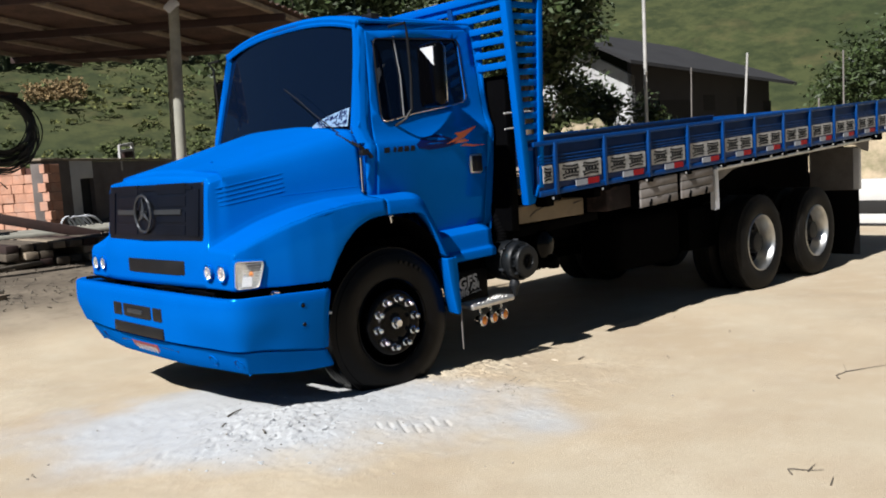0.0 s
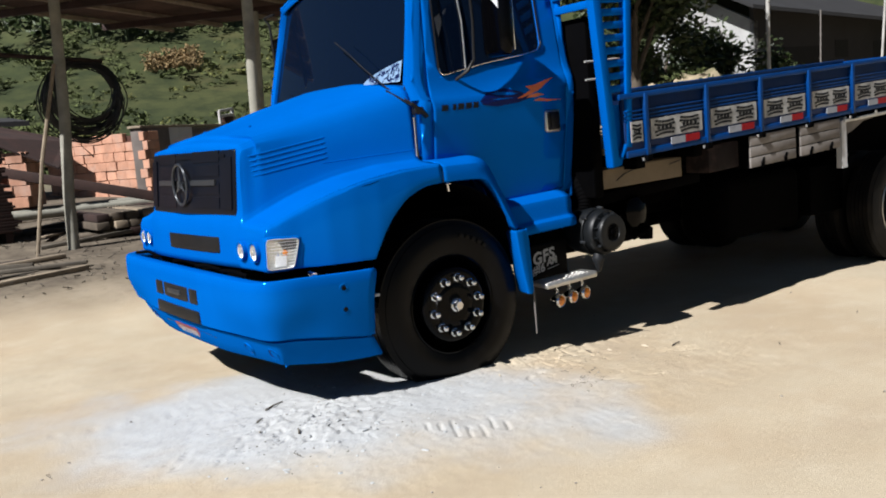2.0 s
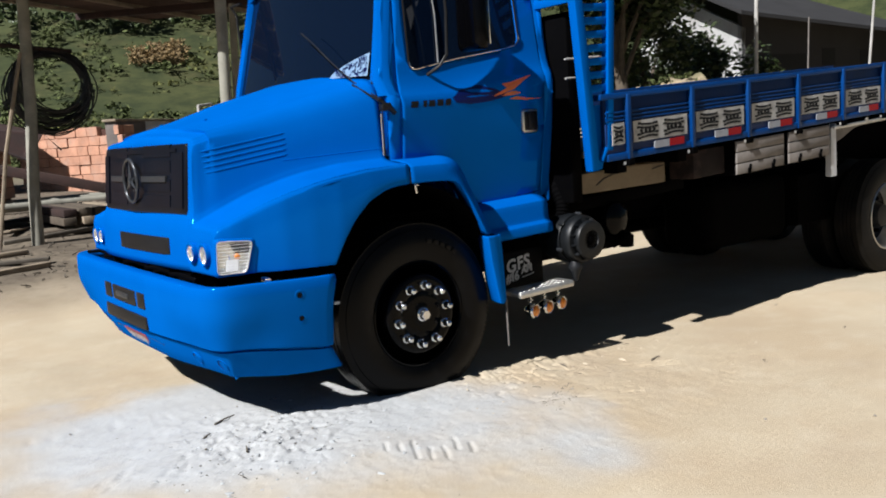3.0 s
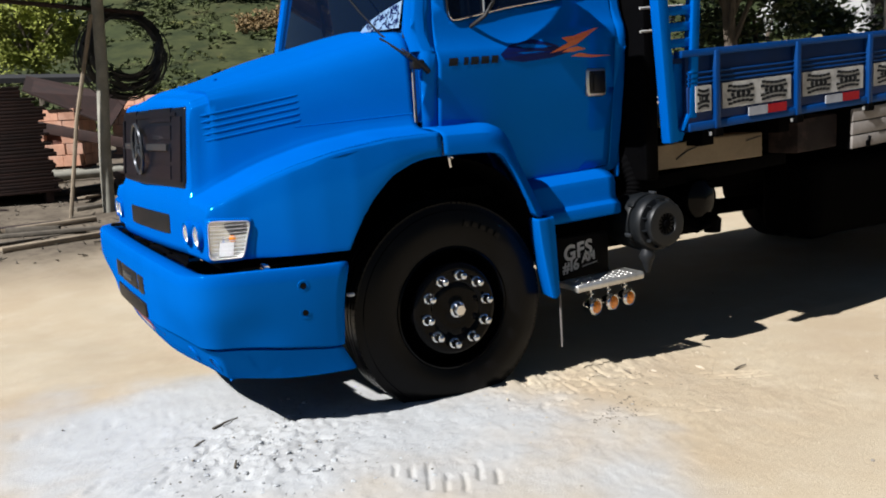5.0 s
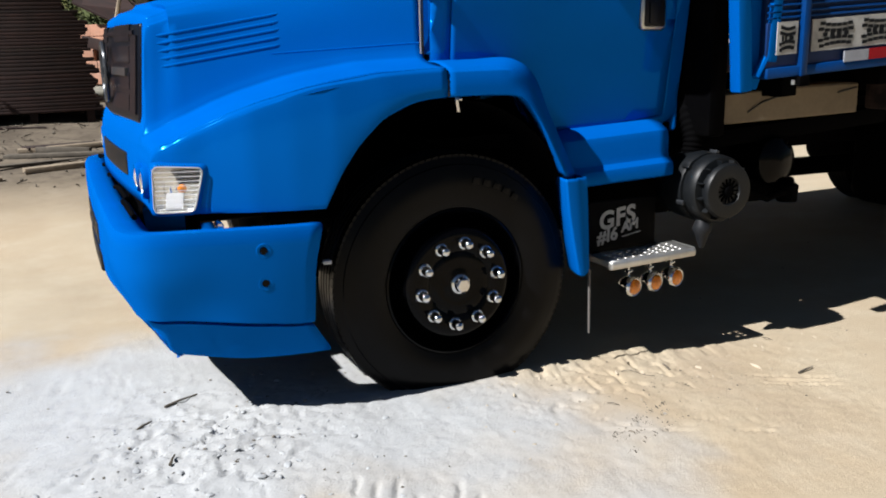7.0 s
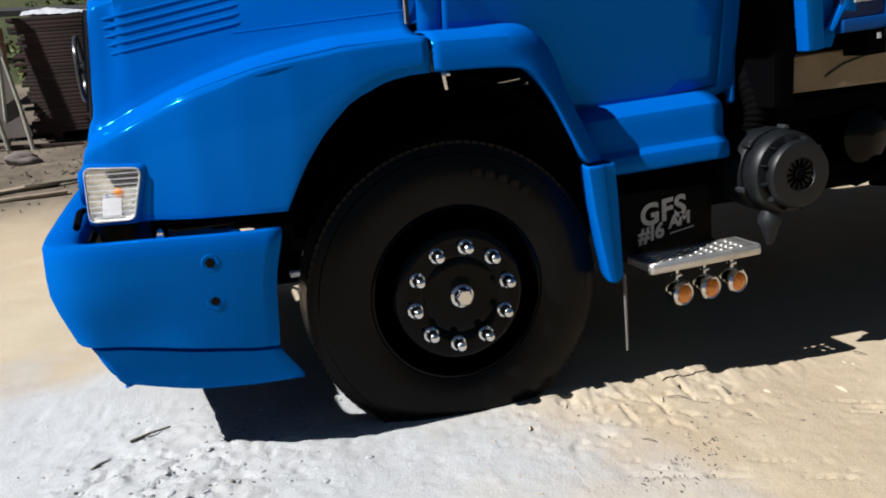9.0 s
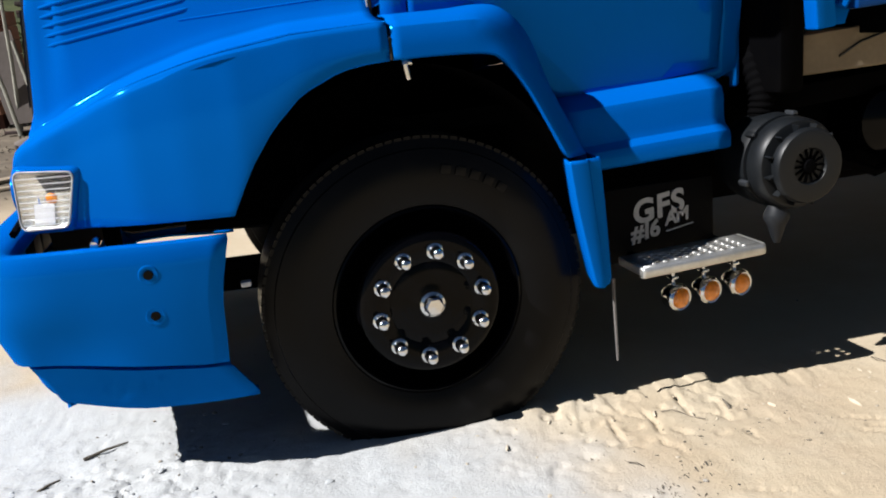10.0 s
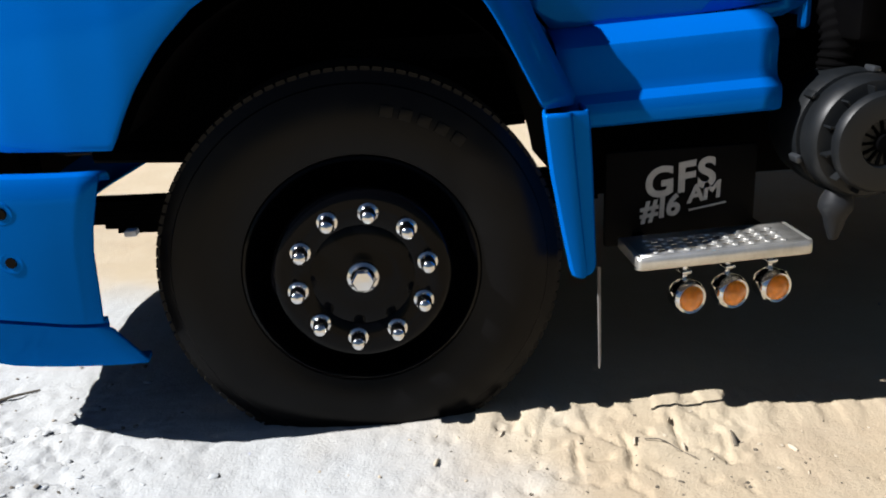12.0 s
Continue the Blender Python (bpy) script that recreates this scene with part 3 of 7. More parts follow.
def headlamp(side):
    flip = (lambda p: p) if side < 0 else both
    inward = (0, 0.003, 0) if side < 0 else (0, -0.003, 0)
    corner = rounded([(-1.132, 0.882), (-0.998, 0.884), (-0.958, 1.040), (-1.125, 1.050)], 0.022, 4)

    def ring(k, dy, shift=0.0):
        cx, cz = -1.05, 0.965
        out = []
        for x, z in corner:
            xx = cx + (x - cx) * k + shift
            out.append(flip((xx, ramp(xx, WING_Y) + dy, cz + (z - cz) * k)))
        return out

    loop = lambda r: r + r[:1]
    b = bmesh.new()
    sheet(b, [loop(ring(1.20, 0.012, 0.008)), loop(ring(1.15, -0.006, 0.006)), loop(ring(1.08, -0.012, 0.003)), loop(ring(1.03, -0.016)), loop(ring(1.0, -0.016)), loop(ring(0.98, 0.0))])
    body = part("headlamp", b, PAINT, truck, "wrap-round headlamp with ribbed clear lens in a blue surround", 50)
    b = bmesh.new()
    sheet(b, [loop(ring(k, d)) for k, d in ((0.99, -0.016), (0.9, -0.008), (0.6, -0.006), (0.3, -0.005), (0.03, -0.005))])
    part("reflector", b, LENS, body, "silvery reflector")
    # bright spot of the reflector, put in as a white patch
    b = bmesh.new()
    sheet(b, [[flip((x + 0.008 * k, ramp(x, WING_Y) - 0.013, 0.896 + 0.058 * k)) for x in np.linspace(-1.092, -1.036, 6)] for k in np.linspace(0, 1, 5)], inward)
    part("lamp_highlight", b, WHITE, body, "white patch for the highlight in the reflector")
    # dark corner of the glass, put in as a dark plate
    b = bmesh.new()
    sheet(b, [[flip((x, ramp(x, WING_Y) - 0.011, z)) for x in np.linspace(-1.066 + 0.5 * (1.036 - z), -0.972, 6)] for z in np.linspace(0.985, 1.034, 4)], inward)
    part("shade_plate", b, GRILLE, body, "dark plate for the dark corner of the glass")
    b = bmesh.new()
    q = flip((-1.032, ramp(-1.032, WING_Y) - 0.008, 0.968))
    lathe(b, [(0.0, -0.006), (0.010, -0.005), (0.016, 0.0), (0.010, 0.005), (0.0, 0.006)], q, "y", 16)
    part("indicator_bulb", b, AMBER, body, "orange indicator bulb")
    for i in range(9):
        z = 0.896 + i * 0.0165
        x0, x1 = -1.122, -0.998 + (z - 0.884) * 0.25
        b = bmesh.new()
        tube(b, [flip((x, ramp(x, WING_Y) - 0.0205, z)) for x in np.linspace(x0, x1, 6)], 0.0013, 5)
        part("lens_rib", b, WHITE, body, "moulded lens rib")
    b = plate(bmesh.new(), ring(1.0, -0.0185), inward)
    part("lens", b, CLEAR, body, "clear plastic lens").visible_shadow = False
    b = bmesh.new()
    tube(b, loop(ring(0.99, -0.021)), 0.003, 6, False)
    part("lens_rim", b, STICKER, body, "pale rim of the lens")


headlamp(-1)
headlamp(1)

def hood_side(x, z):
    """Place of the bonnet's flank at a height."""
    s = [q for q in dense(section(x)) if q[0] < ramp(x, HOOD_Y) + 0.3][40:]
    for (y0, z0), (y1, z1) in zip(s, s[1:]):
        if z0 <= z <= z1:
            return y0 + (y1 - y0) * (z - z0) / (z1 - z0 + 1e-9)
    return s[-1][0]


# vent louvres pressed into the bonnet's side
for i in range(5):
    for s in (0, 1):
        b = bmesh.new()
        pts = []
        for x in np.linspace(-1.026, -0.585, 32):
            z = 1.378 + i * 0.029 + (x + 1.04) * 0.165
            y = hood_side(x, z) + 0.001 + 0.012 * smooth(-0.97, -1.02, x) + 0.005 * max(smooth(-1.002, -1.026, x), smooth(-0.605, -0.585, x))
            pts.append((x, y if not s else 2 * MID - y, z))
        tube(b, pts, 0.0056, 8)
        part("louvre", b, PAINT, bonnet, "pressed horizontal vent louvre")
# raised line along the bonnet side
b = bmesh.new()
tube(b, [(x, hood_side(x, 1.42 + (x + 0.62) * 0.05) + 0.003, 1.42 + (x + 0.62) * 0.05) for x in np.linspace(-0.62, -0.07, 8)], 0.005, 6)
part("bonnet_crease", b, PAINT, bonnet)
# washer jets
for y in (0.8, 1.55):
    b = bmesh.new()
    lathe(b, [(0.0, 0.02), (0.012, 0.016), (0.016, 0.0)], (-0.85, y, 1.66), "z", 12)
    part("washer_jet", b, PAINT, bonnet)


# rear half of the wheel arch, a flared tail behind the seam
def tail(side):
    f = (lambda p: p) if side < 0 else both
    inner = curve_through([(-0.052, 0, 1.247), (0.08, 0, 1.247), (0.215, 0, 1.240), (0.272, 0, 1.215), (0.341, 0, 1.126), (0.411, 0, 0.991), (0.454, 0, 0.905)], 28)
    outer = curve_through([(-0.052, 0, 1.359), (0.09, 0, 1.359), (0.225, 0, 1.355), (0.325, 0, 1.306), (0.402, 0, 1.19), (0.478, 0, 1.04), (0.548, 0, 0.90)], 28)
    rows = []
    for a, c in zip(inner, outer):
        d = c - a
        k = min(1.0, max(0.0, (c.x - 0.25) / 0.2))
        yo = 0.05 - 0.02 * k
        g = 0.022 * smooth(0.16, 0.30, c.x) * smooth(0.46, 0.36, c.x)
        q = smooth(0.19, 0.36, c.x)
        mixed = lambda u, v: u + (v - u) * q
        lean = ((0.0, -0.064, -0.064), (0.04, -0.074, -0.075), (0.14, -0.074, -0.073), (0.30, -0.073, -0.062), (0.55, -0.072, -0.044), (0.82, -0.062, -0.026), (0.95, -0.042, -0.010))
        rows.append([f((a.x + 0.02, 0.06, a.z + 0.012))] + [f((a.x + d.x * k, mixed(u, v), a.z + d.z * k)) for k, u, v in lean]
                    + [f(p) for p in ((c.x + 0.5 * g, mixed(-0.012, 0.012), c.z + 0.002 + 0.5 * g), (c.x + 0.012 + 0.8 * g, mixed(yo, 0.05), c.z + 0.012 + 0.8 * g), (c.x + 0.016 + g, 0.11, c.z + 0.018 + g), (c.x + 0.014 + g, 0.19, c.z + 0.02 + g))])
    b = bmesh.new()
    sheet(b, rows)
    ob = part("wheel_arch", b, PAINT, truck, "blue rear half of the front wheel arch", 32)
    so = ob.modifiers.new("thickness", "SOLIDIFY")
    so.thickness, so.offset = 0.008, -1
    # lower flap-shaped extension
    b = bmesh.new()
    rows = []
    for z, x0, x1 in ((0.893, 0.452, 0.566), (0.88, 0.452, 0.57), (0.75, 0.468, 0.578), (0.60, 0.495, 0.584), (0.50, 0.515, 0.588), (0.482, 0.522, 0.582), (0.476, 0.532, 0.572)):
        w = x1 - x0
        rows.append([f(p) for p in ((x0 + 0.03, 0.05, z), (x0 + 0.004, -0.05, z), (x0, -0.074, z), (x0 + 0.008, -0.083, z), (x0 + 0.35 * w, -0.086, z), (x0 + 0.55 * w, -0.082, z), (x0 + 0.62 * w, -0.07, z), (x1 - 0.006, -0.066, z), (x1, -0.055, z), (x1 + 0.008, 0.08, z))])
    sheet(b, rows)
    ob = part("arch_extension", b, PAINT, truck, "blue lower piece of the wheel arch", 30)
    so = ob.modifiers.new("thickness", "SOLIDIFY")
    so.thickness, so.offset = 0.008, -1
    # thin rubber strip hanging from it
    b = bmesh.new()
    plate(b, [f((0.594, -0.05, 0.49)), f((0.601, -0.05, 0.49)), f((0.606, -0.045, 0.22)), f((0.602, -0.045, 0.20))], (0, 0.012, 0) if side < 0 else (0, -0.012, 0))
    part("rubber_strip", b, DULLGREY, truck, "thin pale rubber strip under the arch")


tail(-1)
tail(1)
# dark seam, latch bolt and lit edge between bonnet and arch
b = bmesh.new()
tube(b, [(-0.057, -0.071, 1.25), (-0.057, -0.069, 1.31), (-0.057, -0.036, 1.336), (-0.057, 0.06, 1.352)], 0.005, 6)
part("seam_rubber", b, BLACK, truck, "rubber seal between bonnet and arch")
b = bmesh.new()
tube(b, [(-0.015, -0.045, 1.252), (-0.015, -0.05, 1.232)], 0.011, 8)
tube(b, [(-0.015, -0.05, 1.236), (-0.008, -0.05, 1.19)], 0.007, 8)
tube(b, [(-0.022, -0.05, 1.238), (0.004, -0.05, 1.236)], 0.007, 8)
part("bonnet_latch", b, CHROME, truck, "small steel bonnet latch bolt")

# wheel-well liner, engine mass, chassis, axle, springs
# the colour of these parts includes the deep shade beneath the truck
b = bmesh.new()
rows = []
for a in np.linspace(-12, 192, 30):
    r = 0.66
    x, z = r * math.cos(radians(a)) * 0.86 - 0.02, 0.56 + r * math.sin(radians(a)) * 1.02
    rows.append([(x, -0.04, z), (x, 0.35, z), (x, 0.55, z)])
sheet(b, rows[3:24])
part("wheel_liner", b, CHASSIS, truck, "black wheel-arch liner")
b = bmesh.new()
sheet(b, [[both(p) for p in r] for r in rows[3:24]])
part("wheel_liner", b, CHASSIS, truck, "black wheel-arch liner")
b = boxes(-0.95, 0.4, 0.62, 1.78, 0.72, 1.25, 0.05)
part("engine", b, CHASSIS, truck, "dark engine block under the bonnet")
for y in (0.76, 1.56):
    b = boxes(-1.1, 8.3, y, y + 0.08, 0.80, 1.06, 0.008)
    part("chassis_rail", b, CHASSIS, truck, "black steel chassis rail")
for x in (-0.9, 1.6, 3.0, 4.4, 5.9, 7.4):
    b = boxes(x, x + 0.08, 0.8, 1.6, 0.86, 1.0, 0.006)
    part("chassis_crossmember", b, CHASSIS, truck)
b = bmesh.new()
tube(b, [(0, 0.2, 0.50), (0, 0.5, 0.46), (0, 0.8, 0.40), (0, 1.6, 0.40), (0, 1.9, 0.46), (0, 2.2, 0.5)], 0.06, 10)
part("front_axle", b, CHASSIS, truck, "forged front axle beam")
for y in (0.55, 1.85):
    b = bmesh.new()
    for k in range(7):
        L = 0.95 - 0.035 * k
        pts = [(L * s, y, 0.588 - 0.0155 * k + 0.018 * s * s) for s in np.linspace(-1, 1, 9)]
        for p, q in zip(pts, pts[1:]):
            beam(b, p, q, 0.08, 0.0135)
    part("leaf_spring", b, CHASSIS, truck, "black stacked leaf spring")
    b = bmesh.new()
    tube(b, [(-0.95, y - 0.04, 0.58), (-0.95, y - 0.04, 0.86)], 0.03, 8)
    part("spring_hanger", b, CHASSIS, truck, "black spring hanger")
    b = bmesh.new()
    tube(b, [(-0.32, y - 0.12, 0.42), (-0.28, y - 0.12, 1.0)], 0.035, 10)
    part("shock_absorber", b, CHASSIS, truck)
b = bmesh.new()
tube(b, [(-0.70, 0.30, 0.80), (-0.45, 0.32, 0.78), (-0.2, 0.4, 0.72)], 0.03, 8)
part("bumper_bracket", b, CHASSIS, truck, "black bumper bracket with bolts")
part("bracket_clip", boxes(-0.562, -0.532, -0.03, 0.0, 0.652, 0.668, 0.004), WHITE, truck, "small white clip behind the bumper")


# ---- wheels ----
def tyre_mesh(b, c, s, ro=0.517, w=0.275, ri=0.295, blocks=True):
    """Tyre with ribs and shoulder sipes; s: +1 grows to +y."""
    prof = [(ri, 0.045), (ri + 0.012, 0.018), (ri + 0.03, 0.012), (ri + 0.06, 0.004), (0.40, 0.0), (0.44, 0.006), (0.465, 0.014), (0.478, 0.018), (0.481, 0.023), (0.495, 0.028), (ro - 0.004, 0.036), (ro, 0.046)]
    for k in range(4):
        y = 0.085 + k * 0.036
        prof += [(ro, y - 0.006), (ro - 0.012, y - 0.004), (ro - 0.012, y + 0.004), (ro, y + 0.006)]
    prof += [(r, w - h) for r, h in prof[11::-1]]
    lathe(b, [(r, s * h) for r, h in prof], c, "y", 96)
    for k in range(110 if blocks else 0):
        a = 2 * math.pi * k / 110
        m = Matrix.Translation(c) @ Matrix.Rotation(a, 4, "Y")
        box(b, ro - 0.02, ro + 0.0012, s * 0.036 if s > 0 else -0.058, s * 0.058 if s > 0 else -0.036, -0.0115, 0.0115, 0, m)
    return b


def front_wheel(y, s):
    w = tyre_mesh(bmesh.new(), (0, y, 0.50), s, blocks=False)
    wheel = part("front_wheel", w, RUBBER, truck, "black front tyre with gloss black rim")
    c = (0, y, 0.50)
    b = bmesh.new()
    lathe(b, [(r, s * h) for r, h in ((0.300, 0.04), (0.303, 0.016), (0.296, 0.012), (0.286, 0.022), (0.280, 0.06), (0.262, 0.085), (0.246, 0.10), (0.240, 0.08), (0.237, 0.035), (0.234, 0.016), (0.227, 0.001), (0.215, -0.008), (0.198, -0.012), (0.135, -0.006), (0.128, 0.0), (0.12, 0.02), (0.095, 0.03))], c, "y", 64)
    rim = part("rim", b, RIM_BLACK, wheel, "gloss black steel rim")
    b = bmesh.new()
    lathe(b, [(r, s * h) for r, h in ((0.138, 0.0), (0.125, -0.0065), (0.085, -0.007), (0.06, -0.006), (0.045, -0.012), (0.04, -0.012), (0.0, -0.012))], c, "y", 40)
    part("hub", b, RIM_BLACK, wheel, "black hub")
    b = bmesh.new()
    lathe(b, [(r, s * h) for r, h in ((0.040, -0.012), (0.040, -0.022), (0.033, -0.026), (0.031, -0.028))], c, "y", 30)
    lathe(b, [(r, s * h) for r, h in ((0.030, -0.026), (0.030, -0.052), (0.026, -0.056), (0.0, -0.057))], c, "y", 6)
    part("hub_cap", b, CHROME, wheel, "chromed hexagonal hub cap")
    for k in range(10):
        a = radians(81.5 + 36 * k)
        p = (0.1675 * math.cos(a), y, 0.50 + 0.1675 * math.sin(a))
        b = bmesh.new()
        lathe(b, [(r, s * h) for r, h in ((0.027, -0.008), (0.026, -0.015), (0.020, -0.019), (0.0185, -0.054), (0.0165, -0.062), (0.010, -0.068), (0.0, -0.069))], p, "y", 16)
        part("wheel_nut", b, CHROME, wheel, "chromed wheel nut cap")
    # shoulder blocks of the tread, one by one
    tb = bmesh.new()
    box(tb, 0.497, 0.5184, 0.034 if s > 0 else -0.060, 0.060 if s > 0 else -0.034, -0.0115, 0.0115)
    tread_me = bpy.data.meshes.new("tread_block")
    tb.to_mesh(tread_me)
    tb.free()
    tread_me.materials.append(RUBBER)
    for k in range(110 if s > 0 else 0):
        o = new("tread_block", tread_me)
        o.parent = wheel
        o.matrix_basis = Matrix.Translation((0, y, 0.50)) @ Matrix.Rotation(2 * math.pi * k / 110, 4, "Y")
    # sidewall lettering as plain bars
    for k in range(5):
        a = radians(52 + 6.5 * k)
        m = Matrix.Translation((0, y, 0.50)) @ Matrix.Rotation(-a, 4, "Y")
        b = boxes(0.405, 0.435, s * 0.0 - 0.003, s * 0.0 + 0.004, -0.016, 0.016, 0.002, m)
        part("sidewall_mark", b, RUBBER, wheel, "raised bar on the sidewall")


front_wheel(0.0, 1)
front_wheel(2 * MID, -1)


def rear_wheel(x, y, s):
    wheel = part("rear_wheel", tyre_mesh(bmesh.new(), (x, y, 0.505), s), RUBBER_DUSTY, truck, "dusty dual rear tyre with silver rim")
    c = (x, y, 0.505)
    b = bmesh.new()
    lathe(b, [(r, s * h) for r, h in ((0.302, 0.04), (0.304, 0.014), (0.296, 0.010), (0.285, 0.022), (0.282, 0.05), (0.268, 0.075), (0.262, 0.15), (0.245, 0.18))], c, "y", 56)
    part("rim", b, RIM_SILVER, wheel, "silver deep-dish rim")
    b = bmesh.new()
    lathe(b, [(r, s * h) for r, h in ((0.248, 0.17), (0.235, 0.185), (0.20, 0.19), (0.14, 0.17), (0.12, 0.165), (0.115, 0.10), (0.10, 0.06), (0.07, 0.055), (0.0, 0.055))], c, "y", 48)
    part("disc", b, RIM_DISC, wheel, "dull silver wheel disc")
    for k in range(8):
        a = radians(10 + 45 * k)
        b = bmesh.new()
        lathe(b, [(0.032, s * 0.172), (0.028, s * 0.176), (0.0, s * 0.177)], (x + 0.2 * math.cos(a), y, 0.505 + 0.2 * math.sin(a)), "y", 14)
        part("hand_hole", b, VOID, wheel)
    for k in range(10):
        a = radians(36 * k)
        b = bmesh.new()
        lathe(b, [(0.018, s * 0.17), (0.016, s * 0.13), (0.0, s * 0.125)], (x + 0.155 * math.cos(a), y, 0.505 + 0.155 * math.sin(a)), "y", 8)
        part("wheel_nut", b, CHASSIS, wheel)
    part("inner_tyre", tyre_mesh(bmesh.new(), (x, y + s * 0.32, 0.505), s), RUBBER_DUSTY, wheel, "inner dual tyre")


for x in (5.14, 6.50):
    rear_wheel(x, -0.07, 1)
    rear_wheel(x, 2 * MID + 0.07, -1)
    b = bmesh.new()
    tube(b, [(x, 0.3, 0.505), (x, 2.1, 0.505)], 0.09, 12)
    lathe(b, [(0.09, -0.3), (0.24, -0.14), (0.27, 0.0), (0.24, 0.14), (0.09, 0.3)], (x, MID, 0.505), "y", 20)
    part("rear_axle", b, CHASSIS, truck, "dark rear axle")

# ---- cab ----
def cab_y(z):
    return ramp(z, [(0.9, 0.228), (1.1, 0.202), (1.4, 0.164), (1.64, 0.135), (1.68, 0.133), (1.72, 0.139), (1.76, 0.160), (1.80, 0.175), (1.85, 0.187), (2.05, 0.215), (2.50, 0.275), (2.58, 0.295)])


RAKE = 0.035


def cab_point(x, z, side=-1, out=0.0):
    y = cab_y(z - 0.085 * smooth(0.35, 1.05, x) * smooth(1.5, 1.7, z)) - out
    zz = z + RAKE * max(0.0, x) * smooth(1.0, 1.9, z)
    return (x, y, zz) if side < 0 else (x, 2 * MID - y, zz)


def pillar_x(z):
    """Front edge of the cab side, following the screen's lean."""
    return ramp(z, [(1.30, -0.03), (1.73, -0.02), (1.86, -0.045), (2.55, 0.085)])




def side_panel(name, outline, side, material, parent, label, out=0.0, thick=0.03, hole=None):
    """A piece of the cab side cut along x-z outlines, with an optional window opening."""
    b = bmesh.new()
    if hole is None:
        a = [b.verts.new(cab_point(x, z, side, out)) for x, z in outline]
        b.faces.new(a)
    else:
        a = [b.verts.new((x, 0, z)) for x, z in outline]
        h = [b.verts.new((x, 0, z)) for x, z in hole]
        es = [b.edges.new((a[k], a[(k + 1) % len(a)])) for k in range(len(a))] + [b.edges.new((h[k], h[(k + 1) % len(h)])) for k in range(len(h))]
        bmesh.ops.triangle_fill(b, edges=es, use_beauty=True)
    if hole is not None:
        for z in (*np.arange(1.02, 1.64, 0.06), *np.arange(1.66, 1.88, 0.02), *np.arange(1.90, 2.56, 0.07)):
            bmesh.ops.bisect_plane(b, geom=[*b.verts, *b.edges, *b.faces], plane_co=(0, 0, z), plane_no=(0, 0, 1))
        for x in np.arange(0.02, 1.24, 0.06):
            bmesh.ops.bisect_plane(b, geom=[*b.verts, *b.edges, *b.faces], plane_co=(x, 0, 0), plane_no=(1, 0, 0))
        for v in b.verts:
            v.co = Vector(cab_point(v.co.x, v.co.z, side, out))
    ob = part(name, b, material, parent, label, 25)
    so = ob.modifiers.new("thickness", "SOLIDIFY")
    so.thickness, so.offset = thick, -1 if side < 0 else -1
    return ob


